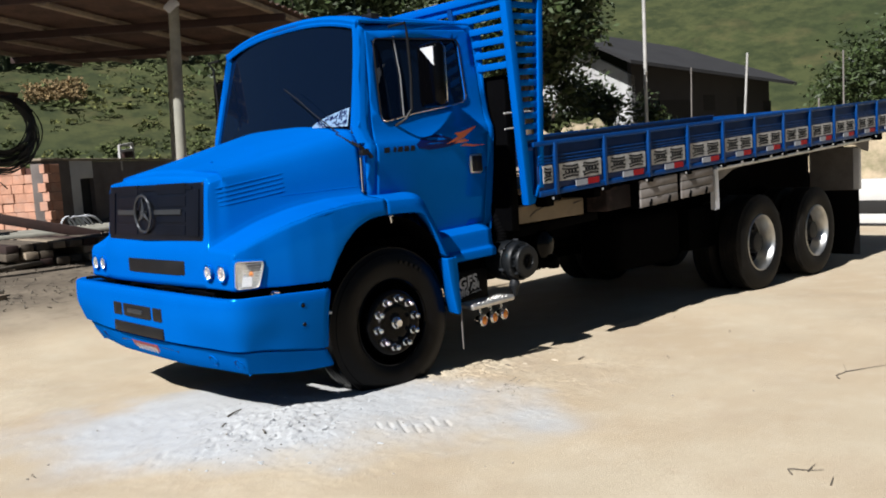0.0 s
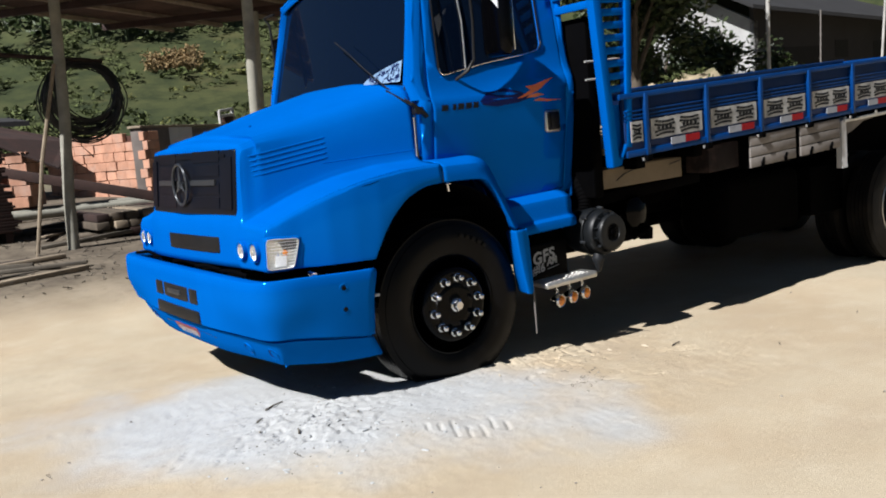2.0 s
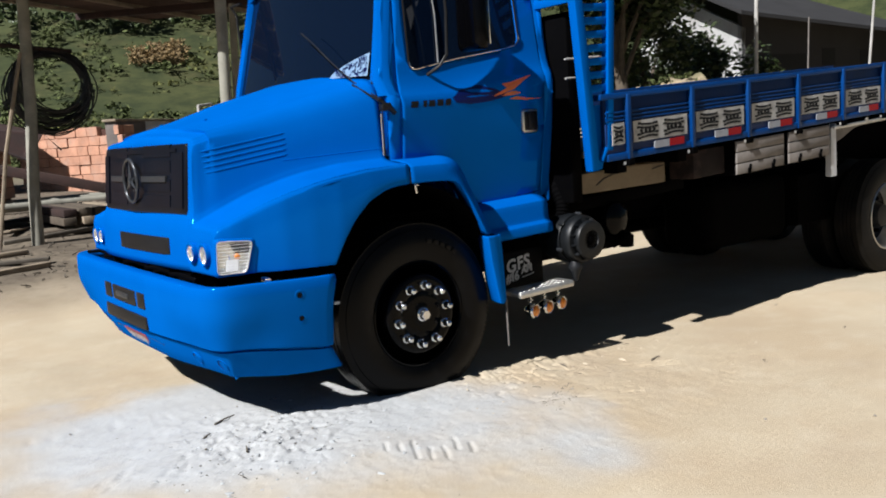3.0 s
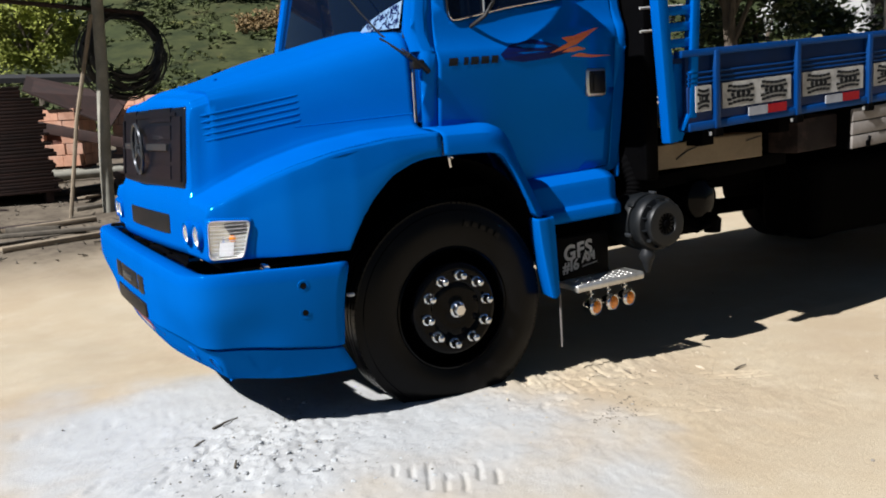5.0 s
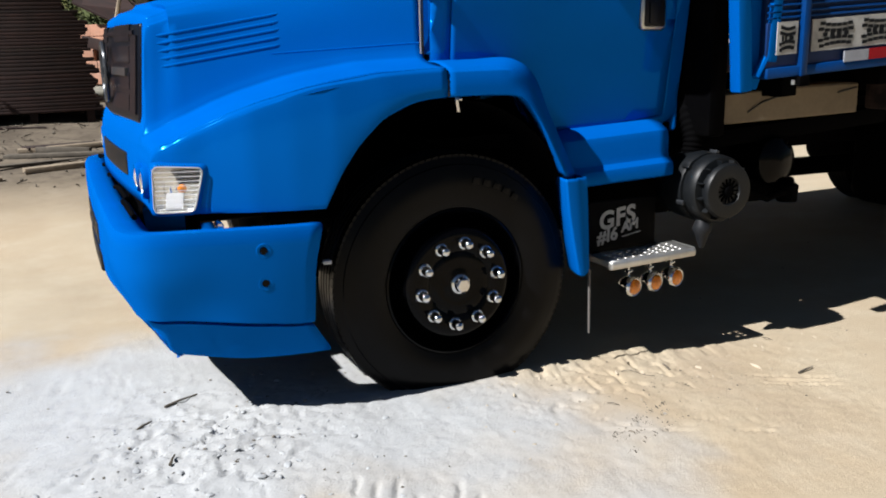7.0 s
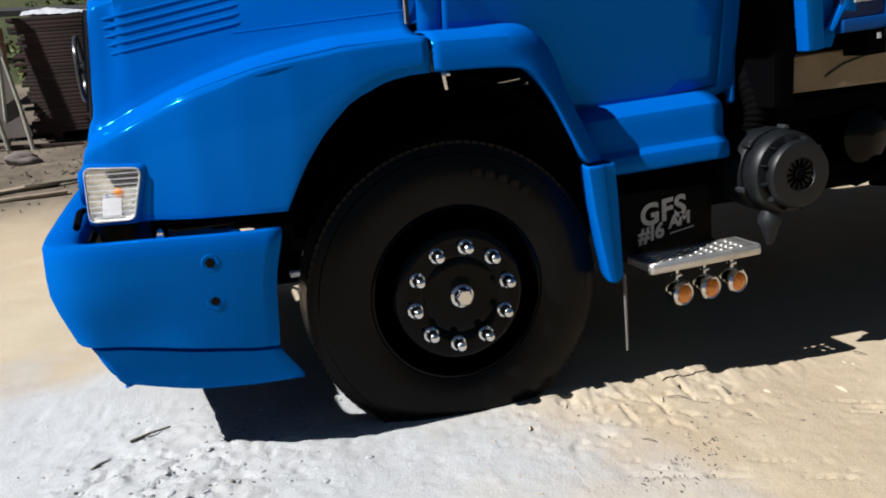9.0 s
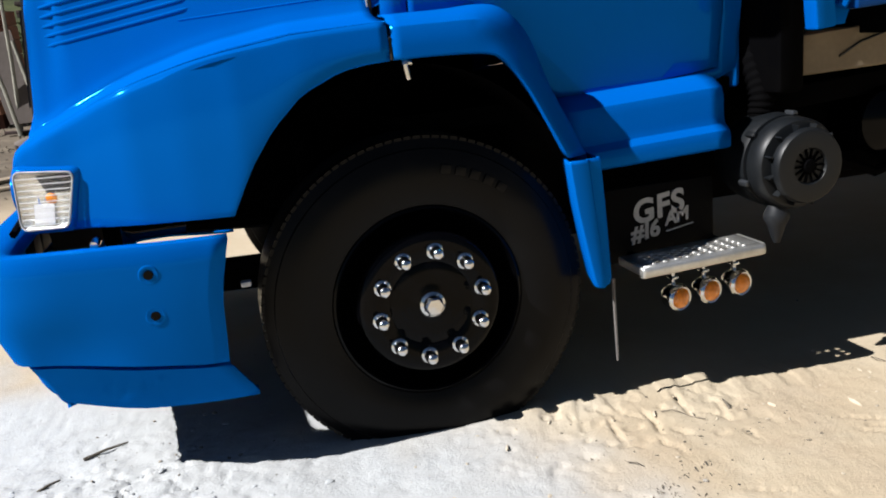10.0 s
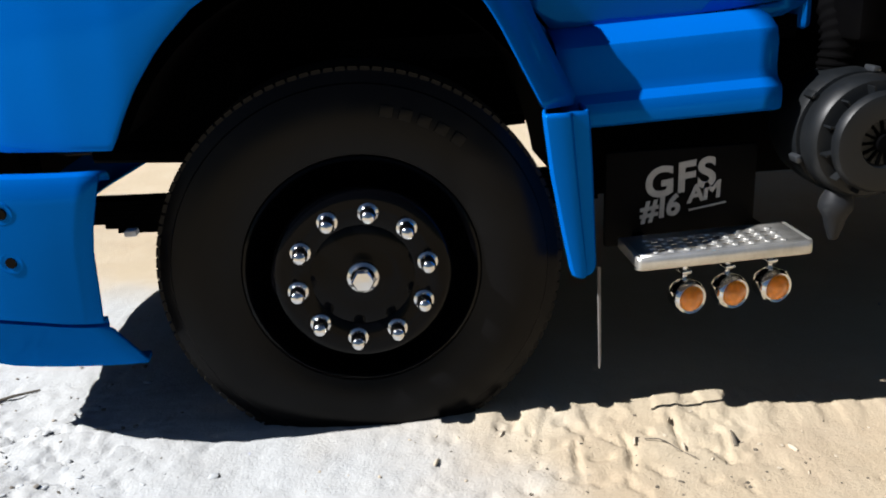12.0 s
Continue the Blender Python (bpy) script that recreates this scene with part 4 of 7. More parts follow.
for side in (-1, 1):
    hole = rounded([(0.19, 2.465), (0.16, 1.872), (0.50, 1.928), (0.88, 1.972), (1.012, 2.0), (1.015, 2.47)], 0.05)
    door_line = [(0.06, 1.36), (0.06, 1.74), (0.085, 2.0), (0.135, 2.52), (0.6, 2.535), (1.1, 2.545), (1.155, 2.50), (1.165, 2.0), (1.155, 1.5), (1.14, 1.10), (1.0, 1.085), (0.60, 1.055), (0.53, 1.06), (0.48, 1.12), (0.40, 1.24), (0.33, 1.32), (0.22, 1.36)]
    door = side_panel("door", door_line, side, PAINT, truck, "blue cab door with flame decal and dark window", 0.004, 0.03, hole)
    f = (lambda p: p) if side < 0 else both
    # surround of the door
    outer = [(pillar_x(1.3), 1.30), (pillar_x(1.5), 1.5), (pillar_x(1.73), 1.73), (pillar_x(1.86), 1.86), (pillar_x(2.2), 2.2), (pillar_x(2.55), 2.55), (0.5, 2.58), (1.0, 2.59), (1.22, 2.58), (1.245, 2.2), (1.235, 1.7), (1.215, 1.09), (1.15, 1.06), (0.55, 1.0), (0.40, 1.15), (0.30, 1.30), (0.2, 1.34)]
    side_panel("cab_side", outer, side, PAINT, truck, "blue cab side frame", 0.0, 0.05, [(x - 0.006 if x < 0.6 else x + 0.006, z + (0.006 if z > 1.8 else -0.006)) for x, z in door_line])
    # window seal, glass, divider
    b = bmesh.new()
    ring = [cab_point(x, z, side, 0.006) for x, z in hole]
    tube(b, [*ring, ring[0]], 0.006, 6, False)
    part("window_seal", b, BLACK, door, "black rubber window seal")
    b = bmesh.new()
    low = [cab_point(x, z, side, 0.014) for x, z in hole if z < 2.05]
    tube(b, sorted(low, key=lambda p: p[0]), 0.0035, 6)
    part("window_trim", b, CHROME, door, "thin bright trim under the window")
    b = bmesh.new()
    vs = [b.verts.new(cab_point(x, z, side, -0.012)) for x, z in hole]
    b.faces.new(vs)
    part("window_pane", b, GLASS, door, "dark tinted window pane", flat=True)
    b = bmesh.new()
    tube(b, [cab_point(0.375, 1.91, side, 0.0), cab_point(0.40, 2.2, side, 0.0), cab_point(0.385, 2.49, side, 0.0)], 0.005, 6)
    part("window_divider", b, ALU, door, "slim bright window divider")
    # handle
    b = bmesh.new()
    y = cab_y(1.55)
    box(b, 0.96, 1.095, y - 0.018, y + 0.02, 1.475, 1.628, 0.02, None, 3)
    if side > 0:
        for v in b.verts:
            v.co.y = 2 * MID - v.co.y
    hd = part("door_handle", b, RIM_SILVER, door, "grey framed recessed door handle")
    b = bmesh.new()
    box(b, 0.972, 1.083, y - 0.024, y, 1.49, 1.614, 0.012)
    box(b, 0.992, 1.045, y - 0.034, y, 1.505, 1.60, 0.008)
    if side > 0:
        for v in b.verts:
            v.co.y = 2 * MID - v.co.y
    part("handle_grip", b, BLACK, hd, "black handle grip")
    # sill panel below the door, canted outwards at its foot
    b = bmesh.new()
    rows = []
    for x in np.linspace(0.52, 1.085, 12):
        k = (x - 0.52) / 0.57
        rows.append([f(p) for p in ((x, 0.25, 1.066 + 0.025 * k), (x, 0.17, 1.055 + 0.025 * k), (x, 0.13, 1.045 + 0.025 * k), (x, 0.085, 1.02 + 0.025 * k), (x, 0.075, 0.99 + 0.025 * k), (x, 0.075, 0.93 + 0.02 * k), (x, 0.068, 0.905 + 0.02 * k), (x, 0.04, 0.885 + 0.02 * k), (x, 0.034, 0.865 + 0.018 * k), (x, 0.036, 0.832 + 0.018 * k), (x, 0.06, 0.822 + 0.018 * k), (x + 0.02, 0.3, 0.83 + 0.018 * k))])
    sheet(b, rows)
    ob = part("sill_panel", b, PAINT, truck, "blue stepped sill panel below the door", 30)
    so = ob.modifiers.new("thickness", "SOLIDIFY")
    so.thickness, so.offset = 0.01, -1

# decals on the near door
def on_door(x, z, out=0.006):
    return cab_point(x, z, -1, out)


def decal(name, outline, material, label, out=0.0062):
    b = bmesh.new()
    b.faces.new([b.verts.new((x, 0, z)) for x, z in outline])
    for z in np.arange(1.60, 1.84, 0.02):
        bmesh.ops.bisect_plane(b, geom=[*b.verts, *b.edges, *b.faces], plane_co=(0, 0, z), plane_no=(0, 0, 1))
    for v in b.verts:
        v.co = Vector(on_door(v.co.x, v.co.z, out))
    d = bpy.data.objects["door"]
    return part(name, b, material, d, label, flat=True)


decal("flame_decal", [(0.72, 1.688), (0.80, 1.70), (0.90, 1.725), (0.98, 1.77), (1.05, 1.805), (0.97, 1.79), (0.88, 1.768), (0.80, 1.762), (0.84, 1.735), (0.78, 1.712)], ORANGE, "orange flame decal")
decal("flame_decal", [(0.80, 1.690), (0.88, 1.688), (0.96, 1.70), (0.90, 1.715), (0.84, 1.708)], ORANGE, "orange flame decal", 0.0068)
decal("swoosh_decal", [(0.44, 1.672), (0.55, 1.655), (0.72, 1.665), (0.86, 1.69), (0.74, 1.735), (0.62, 1.765), (0.48, 1.742), (0.42, 1.70)], DECAL_SHADE, "dark blue swoosh decal", 0.0056)
decal("swoosh_line", [(0.86, 1.668), (1.0, 1.655), (1.14, 1.66), (1.0, 1.668), (0.92, 1.682)], ORANGE, "thin orange decal line", 0.006)
for i, (x0, x1) in enumerate(((0.115, 0.165), (0.20, 0.225), (0.24, 0.285), (0.30, 0.345), (0.36, 0.40))):
    decal("badge_bar", [(x0, 1.66), (x1, 1.66), (x1 + 0.006, 1.697), (x0 + 0.006, 1.697)], INK, "dark model badge bar", 0.0058)

# roof, back wall, screen and the dark inside
def roof_z(y, x):
    k = min(1.0, abs(y - MID) / 0.93)
    return 2.60 + 0.115 * (1 - k ** 2.6) + RAKE * x


ys = [0.295 + 1.81 * t for t in np.linspace(0, 1, 25)]
rows = []
for x, drop in ((0.076, 0.044), (0.070, 0.028), (0.082, 0.010), (0.12, 0.0), (0.2, -0.004), (0.45, -0.006), (0.8, -0.004), (1.1, 0.0), (1.2, 0.01), (1.235, 0.05), (1.245, 0.16)):
    rows.append([(x, y, roof_z(y, x) - drop - 0.004) for y in ys])
b = bmesh.new()
sheet(b, rows, (0, 0, -0.03))
part("cab_roof", b, PAINT, truck, "blue rounded cab roof", 40)
for s in (-1, 1):
    b = bmesh.new()
    tube(b, [(x, 0.287 if s < 0 else 2 * MID - 0.287, 2.588 + RAKE * x) for x in (0.085, 0.4, 0.8, 1.22)], 0.014, 8)
    part("drip_rail", b, PAINT, truck, "rain gutter along the roof")
b = boxes(1.20, 1.235, 0.2, 2.2, 1.02, 2.56, 0.02)
part("cab_back", b, PAINT, truck, "blue back wall of the cab")
b = boxes(-0.02, 1.2, 0.22, 2.18, 1.0, 1.06)
part("cab_floor", b, CHASSIS, truck)
b = boxes(-0.06, 0.16, 0.24, 2.16, 1.55, 1.83, 0.03)
part("dashboard", b, BLACK, truck, "black dashboard")
for y in (0.55, 1.55):
    b = boxes(0.45, 0.95, y, y + 0.5, 1.25, 1.45, 0.06)
    box(b, 0.86, 1.0, y + 0.02, y + 0.48, 1.4, 2.12, 0.06)
    part("seat", b, BLACK, truck, "black cab seat")
b = bmesh.new()
lathe(b, [(0.21, 0.012), (0.222, 0.0), (0.21, -0.012), (0.198, 0.0), (0.21, 0.012)], (0, 0, 0), "z", 32)
bmesh.ops.transform(b, matrix=pose(0.32, 0.78, 1.78, 0, -32, 0), verts=b.verts[:])
part("steering_wheel", b, BLACK, truck)


def screen_x(y, z):
    return -0.06 + (z - 1.80) * 0.215 - 0.05 * (1 - ((y - MID) / 0.95) ** 2)


b = bmesh.new()
rows = []
for t in np.linspace(0, 1, 9):
    rows.append([])
    for k in np.linspace(-1, 1, 17):
        y = MID + k * (0.95 - 0.07 * t)
        z = 1.80 + (roof_z(y, 0.07) - 0.042 - 1.80) * t
        rows[-1].append((screen_x(y, z) + 0.012, y, z))
sheet(b, rows)
part("windscreen", b, GLASS, truck, "dark tinted windscreen")
b = bmesh.new()
edge = [(screen_x(y, 1.81), y, 1.81) for y in np.linspace(0.25, 2.15, 9)] + [(screen_x(y, roof_z(y, 0.07) - 0.050) + 0.006, y, roof_z(y, 0.07) - 0.050) for y in np.linspace(2.08, 0.32, 13)]
tube(b, [*edge, edge[0]], 0.009, 6, False)
part("screen_seal", b, BLACK, truck, "black windscreen seal")
for s in (-1, 1):
    b = bmesh.new()
    f = (lambda p: p) if s < 0 else both
    rows = []
    for z in np.linspace(1.74, 2.57, 10):
        x0, y0 = pillar_x(z), cab_y(z)
        y1 = 0.262 + 0.07 * (z - 1.8) / 0.75
        rows.append([f(p) for p in ((x0 + 0.06, y0 - 0.002, z), (x0 + 0.015, y0, z), (x0 - 0.008, y0 + 0.012, z), (x0 - 0.022, y0 + 0.035, z), (screen_x(y1, z) - 0.006, y1, z), (screen_x(y1, z) + 0.03, y1 + 0.01, z))])
    sheet(b, rows)
    part("screen_pillar", b, PAINT, truck, "rounded blue windscreen pillar", 35)
# cowl between bonnet and screen
b = bmesh.new()
rows = []
for x, dz in ((-0.055, 0.0), (-0.02, 0.012), (0.02, 0.0), (0.04, -0.06)):
    s = dense(section(-0.062))
    rows.append([(x, y, z + dz - 0.006) for y, z in s[40:]] + [(x, 2 * MID - y, z + dz - 0.006) for y, z in s[-2:39:-1]])
sheet(b, rows)
part("cowl", b, PAINT, truck, "blue cowl strip below the windscreen")
b = bmesh.new()
tube(b, [(-0.056, ramp(-0.056, HOOD_Y) - 0.002, z) for z in np.linspace(1.36, 1.70, 6)], 0.004, 6)
part("bonnet_seal", b, BLACK, truck, "black seal between bonnet and cab")
b = bmesh.new()
tube(b, [(-0.066, ramp(-0.066, HOOD_Y) - 0.004, z) for z in np.linspace(1.37, 1.64, 6)], 0.0035, 6)
part("seal_bead", b, ALU, truck, "thin bright bead on the bonnet seal")
# bonnet hinge latch and wiper
b = bmesh.new()
box(b, -0.085, -0.02, 0.115, 0.16, 1.655, 1.70, 0.01)
tube(b, [(-0.10, 0.13, 1.72), (-0.03, 0.12, 1.665), (0.0, 0.125, 1.64)], 0.014, 8)
part("bonnet_catch", b, BLACK, truck, "black rubber bonnet catch")
b = bmesh.new()
tube(b, [(-0.06, 0.17, 1.72), (-0.14, 0.33, 1.835), (-0.115, 0.62, 1.98)], 0.0045, 6)
tube(b, [(-0.115, 0.62, 1.98), (-0.105, 0.82, 2.10), (-0.09, 1.0, 2.19)], 0.0045, 6)
tube(b, [(-0.07, 0.16, 1.71), (-0.16, 0.30, 1.815)], 0.006, 6)
part("wiper", b, BLACK, truck, "black windscreen wiper raised across the glass")
# sticker in the screen's corner
b = bmesh.new()
pts = []
for k in range(20):
    t = k / 19
    y0 = 0.30 + 0.40 * t
    pts.append((y0, 1.865 + 0.015 * t, 1.865 + 0.01 * t + 0.13 * (1 - t) ** 0.6 * (1 if t < 1 else 0)))
lo = [(screen_x(y, z) - 0.004, y, z) for y, z, _ in pts]
hi = [(screen_x(y, z) - 0.004, y, max(z, zb)) for y, zb, z in pts]
sheet(b, [lo, hi])
stk = part("screen_sticker", b, TARP, truck, "pale blue patterned sticker in the windscreen corner", flat=True)
b = bmesh.new()
rs = random.Random(5)
for k in range(60):
    y = 0.32 + 0.30 * rs.random() ** 1.4
    t = (y - 0.30) / 0.40
    z = 1.872 + (0.11 * (1 - t) ** 0.6) * rs.random()
    w, h = 0.012 + 0.016 * rs.random(), 0.006
    a = rs.random() * 3
    x = screen_x(y, z) - 0.007
    c, s2 = math.cos(a), math.sin(a)
    vs = [b.verts.new((x, y + u * c - v * s2, z + u * s2 + v * c)) for u, v in ((-w, -h / 2), (w, -h / 2), (w, h / 2), (-w, h / 2))]
    b.faces.new(vs)
part("sticker_pattern", b, DECAL_SHADE, stk, "", flat=True)


# mirrors on tubular arms
def mirror(side):
    f = (lambda p: p) if side < 0 else (lambda p: both((p[0] - 0.28, p[1] - 0.07, p[2])))
    b = bmesh.new()
    box(b, 0.45, 0.55, -0.11, 0.12, 1.97, 2.42, 0.045, None, 4)
    for v in b.verts:
        v.co = Vector(f(v.co))
    m = part("side_mirror", b, RIM_BLACK, truck, "tall black side mirror on tubular arm")
    b = bmesh.new()
    tube(b, [f(p) for p in ((0.34, 0.26, 2.56), (0.34, 0.08, 2.56), (0.37, 0.10, 2.5), (0.385, 0.10, 2.2), (0.37, 0.10, 1.96), (0.33, 0.12, 1.90), (0.28, 0.19, 1.85))], 0.010, 8)
    part("mirror_arm", b, BLACK, m, "black tubular mirror arm")
    b = bmesh.new()
    box(b, 0.546, 0.554, -0.09, 0.10, 2.00, 2.39, 0.003)
    for v in b.verts:
        v.co = Vector(f(v.co))
    part("mirror_glass", b, CHROME, m, "mirror glass")
    if side > 0:
        return
    # the housing's bright reflection, modelled as a white triangle
    b = bmesh.new()
    plate(b, [(0.446, -0.075, 2.25), (0.446, -0.075, 2.385), (0.446, 0.06, 2.385)], (0.008, 0, 0))
    for v in b.verts:
        v.co = Vector(f(v.co))
    part("mirror_glint", b, WHITE, m, "white plate for the reflection on the mirror back")


mirror(-1)
mirror(1)
b = bmesh.new()
tube(b, [(0.28, 0.60, 2.70), (0.28, 1.80, 2.70)], 0.02, 8)
box(b, 0.22, 0.30, 0.3, 0.42, 2.62, 2.66, 0.01)
tube(b, [(0.26, 0.36, 2.63), (0.26, 0.37, 2.70)], 0.012, 6)
part("roof_fittings", b, BLACK, truck, "black aerial base and roof bar")

# ---- step, mud guard and side lamps ----
b = boxes(0.662, 1.085, 0.145, 0.165, 0.47, 0.738, 0.01)
guard = part("splash_guard", b, FLAP, truck, "black splash guard with grey lettering")


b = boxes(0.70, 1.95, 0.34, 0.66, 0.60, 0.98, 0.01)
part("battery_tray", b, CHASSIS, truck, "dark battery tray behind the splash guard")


def words(text, size, at, parent, shear=0.25, space=1.0):
    cu = bpy.data.curves.new("lettering", "FONT")
    cu.body, cu.size, cu.shear, cu.extrude, cu.offset, cu.space_character = text, size, shear, 0.0008, size * 0.032, space
    tmp = new("lettering", cu)
    me = bpy.data.meshes.new_from_object(tmp.evaluated_get(bpy.context.evaluated_depsgraph_get()))
    bpy.data.objects.remove(tmp)
    me.transform(Matrix.Translation(at) @ Matrix.Rotation(radians(-8), 4, "Y") @ Matrix.Rotation(radians(90), 4, "X"))
    me.materials.clear()
    me.materials.append(PRINT)
    ob = new("lettering", me)
    ob.parent = parent
    ob["label"] = "grey printed letters " + text
    return ob


words("GFS", 0.112, (0.772, 0.1435, 0.603), guard, 0.14, 1.1)
words("#16", 0.080, (0.762, 0.1435, 0.540), guard, 0.18, 0.80)
words("AM", 0.066, (0.893, 0.1435, 0.583), guard, 0.16, 0.92)
b = boxes(0.0, 0.105, -0.0008, 0.0012, 0.0, 0.0045)
bmesh.ops.transform(b, matrix=pose(0.897, 0.1432, 0.560, 0, -9, 0), verts=b.verts[:])
part("small_print_bar", b, PRINT, guard)
# aluminium step: folded plate with punched holes, rising a little to the rear
HX = [0.765 + 0.042 * i for i in range(8)]
HY = [-0.03, 0.0, 0.03]
cuts_x = sorted({0.70, 1.135, *[h - 0.009 for h in HX], *[h + 0.009 for h in HX]})
cuts_y = sorted({-0.068, 0.095, *[h - 0.006 for h in HY], *[h + 0.006 for h in HY]})


def step_z(x, z):
    return z + 0.027 * (x - 0.70)


b = bmesh.new()
grid = [[b.verts.new((x, y, step_z(x, 0.514))) for y in cuts_y] for x in cuts_x]
for i in range(len(cuts_x) - 1):
    for j in range(len(cuts_y) - 1):
        mx, my = (cuts_x[i] + cuts_x[i + 1]) / 2, (cuts_y[j] + cuts_y[j + 1]) / 2
        if any(abs(mx - h) < 0.004 for h in HX) and any(abs(my - h) < 0.003 for h in HY):
            continue
        b.faces.new((grid[i][j], grid[i + 1][j], grid[i + 1][j + 1], grid[i][j + 1]))
step = part("step", b, ALU, truck, "pressed aluminium step plate with punched holes")
so = step.modifiers.new("thickness", "SOLIDIFY")
so.thickness, so.offset = 0.003, -1
b = bmesh.new()
rows = []
for x in (0.688, 0.692, 0.702, 0.9, 1.13, 1.142, 1.147):
    e = 0.012 if x in (0.688, 1.147) else 0.004 if x in (0.692, 1.142) else 0.0
    rows.append([(x, y + e, step_z(x, z)) for y, z in ((-0.062, 0.5145), (-0.072, 0.512), (-0.077, 0.506), (-0.078, 0.498), (-0.078, 0.484), (-0.075, 0.479), (-0.06, 0.478))])
sheet(b, rows)
lip = part("step_lip", b, ALU, step, "bright rolled front edge of the step", 50)
so = lip.modifiers.new("thickness", "SOLIDIFY")
so.thickness, so.offset = 0.004, -1
for x0, x1 in ((0.686, 0.702), (1.133, 1.149)):
    b = boxes(x0, x1, -0.064, 0.10, step_z(x0, 0.484), step_z(x0, 0.5155), 0.006)
    part("step_end", b, ALU, step)
b = bmesh.new()
for i in range(9):
    for y in (-0.046, -0.015, 0.015, 0.05):
        lathe(b, [(0.010, 0.0), (0.008, 0.003), (0.004, 0.0038), (0.0, 0.0038)], (0.744 + i * 0.042, y, step_z(0.744 + i * 0.042, 0.5142)), "z", 8)
part("step_stud", b, ALU, step)["kind"] = "stuff"
for x in (0.74, 1.08):
    b = boxes(x, x + 0.03, 0.08, 0.30, 0.475, 0.508, 0.005)
    part("step_bracket", b, CHASSIS, truck)
for x, z in ((0.847, 0.370), (0.963, 0.376), (1.079, 0.383)):
    b = bmesh.new()
    lathe(b, [(0.0, 0.066), (0.024, 0.062), (0.040, 0.040), (0.0465, 0.016), (0.048, 0.002), (0.047, -0.006), (0.040, -0.016), (0.035, -0.014)], (x, -0.012, z), "y", 28)
    tube(b, [(x, 0.015, z + 0.044), (x, 0.015, 0.486)], 0.008, 8)
    box(b, x - 0.015, x + 0.015, 0.0, 0.03, z + 0.06, z + 0.070, 0.003)
    bmesh.ops.rotate(b, verts=b.verts[:], cent=(x, 0.0, z), matrix=Matrix.Rotation(radians(14), 3, "Z"))
    lamp = part("marker_lamp", b, CHROME, truck, "small round chrome marker lamp with amber lens")
    b = bmesh.new()
    lathe(b, [(0.0, -0.032), (0.012, -0.030), (0.024, -0.025), (0.032, -0.018), (0.0355, -0.011)], (x, -0.012, z), "y", 24)
    bmesh.ops.rotate(b, verts=b.verts[:], cent=(x, 0.0, z), matrix=Matrix.Rotation(radians(14), 3, "Z"))
    part("lens", b, AMBER, lamp, "amber lens")

# ---- air filter and tanks ----
FC = (1.288, -0.055, 0.772)
b = bmesh.new()
lathe(b, [(0.0, -0.038), (0.056, -0.038), (0.062, -0.050), (0.108, -0.053), (0.119, -0.050), (0.125, -0.040), (0.126, -0.026), (0.110, -0.022), (0.110, 0.004), (0.144, 0.008), (0.152, 0.018), (0.155, 0.045), (0.155, 0.075), (0.151, 0.082), (0.143, 0.084), (0.143, 0.092), (0.156, 0.094), (0.162, 0.11), (0.161, 0.17), (0.154, 0.24), (0.135, 0.30), (0.11, 0.33), (0.0, 0.335)], FC, "y", 64)
filt = part("air_filter", b, FILTER, truck, "dusty grey round air filter housing")
b = bmesh.new()
for k in range(14):
    a = 2 * math.pi * k / 14
    beam(b, (FC[0] + 0.02 * math.cos(a), FC[1] - 0.040, FC[2] + 0.02 * math.sin(a)), (FC[0] + 0.056 * math.cos(a), FC[1] - 0.041, FC[2] + 0.056 * math.sin(a)), 0.006, 0.006)
lathe(b, [(0.0, -0.055), (0.022, -0.053), (0.026, -0.034)], FC, "y", 16)
part("filter_rib", b, CHASSIS, filt, "radial ribs of the filter cover")
for k in range(6):
    a = radians(20 + 60 * k)
    b = bmesh.new()
    c = Vector((FC[0] + 0.166 * math.cos(a), FC[1] + 0.08, FC[2] + 0.166 * math.sin(a)))
    box(b, -0.010, 0.010, -0.012, 0.035, -0.010, 0.006, 0.004, Matrix.Translation(c) @ Matrix.Rotation(-a + math.pi / 2, 4, "Y"))
    part("filter_clip", b, STAR if k % 2 else FILTER, filt, "wire clip of the filter cover")
for k in range(12):
    a = radians(12 + 30 * k)
    m = Matrix.Translation(FC) @ Matrix.Rotation(-a, 4, "Y")
    part("filter_fin", boxes(0.108, 0.138, -0.026, 0.008, -0.0025, 0.0025, 0, m), FILTER, filt)
b = bmesh.new()
lathe(b, [(0.028, 0.0), (0.042, -0.03), (0.044, -0.05), (0.030, -0.075), (0.024, -0.10), (0.012, -0.135), (0.0, -0.137)], (1.235, 0.0, 0.635), "z", 20)
part("drain_valve", b, RIM_DISC, filt, "rubber drain cone under the filter")
b = bmesh.new()
hose = curve_through([(1.27, 0.14, 0.92), (1.28, 0.15, 1.0), (1.285, 0.2, 1.1), (1.29, 0.28, 1.25), (1.30, 0.36, 1.6)], 60)
ref = []
for i, p in enumerate(hose):
    r = 0.046 if (i // 2) % 2 else 0.041
    d = (hose[min(i + 1, 59)] - hose[max(i - 1, 0)]).normalized()
    s = d.cross(Vector((0, 1, 0.2))).normalized()
    ref.append([p + (s * math.cos(k * math.pi / 6) + s.cross(d) * math.sin(k * math.pi / 6)) * r for k in range(13)])
sheet(b, ref)
part("intake_hose", b, CHASSIS, truck, "ribbed black intake hose")
b = bmesh.new()
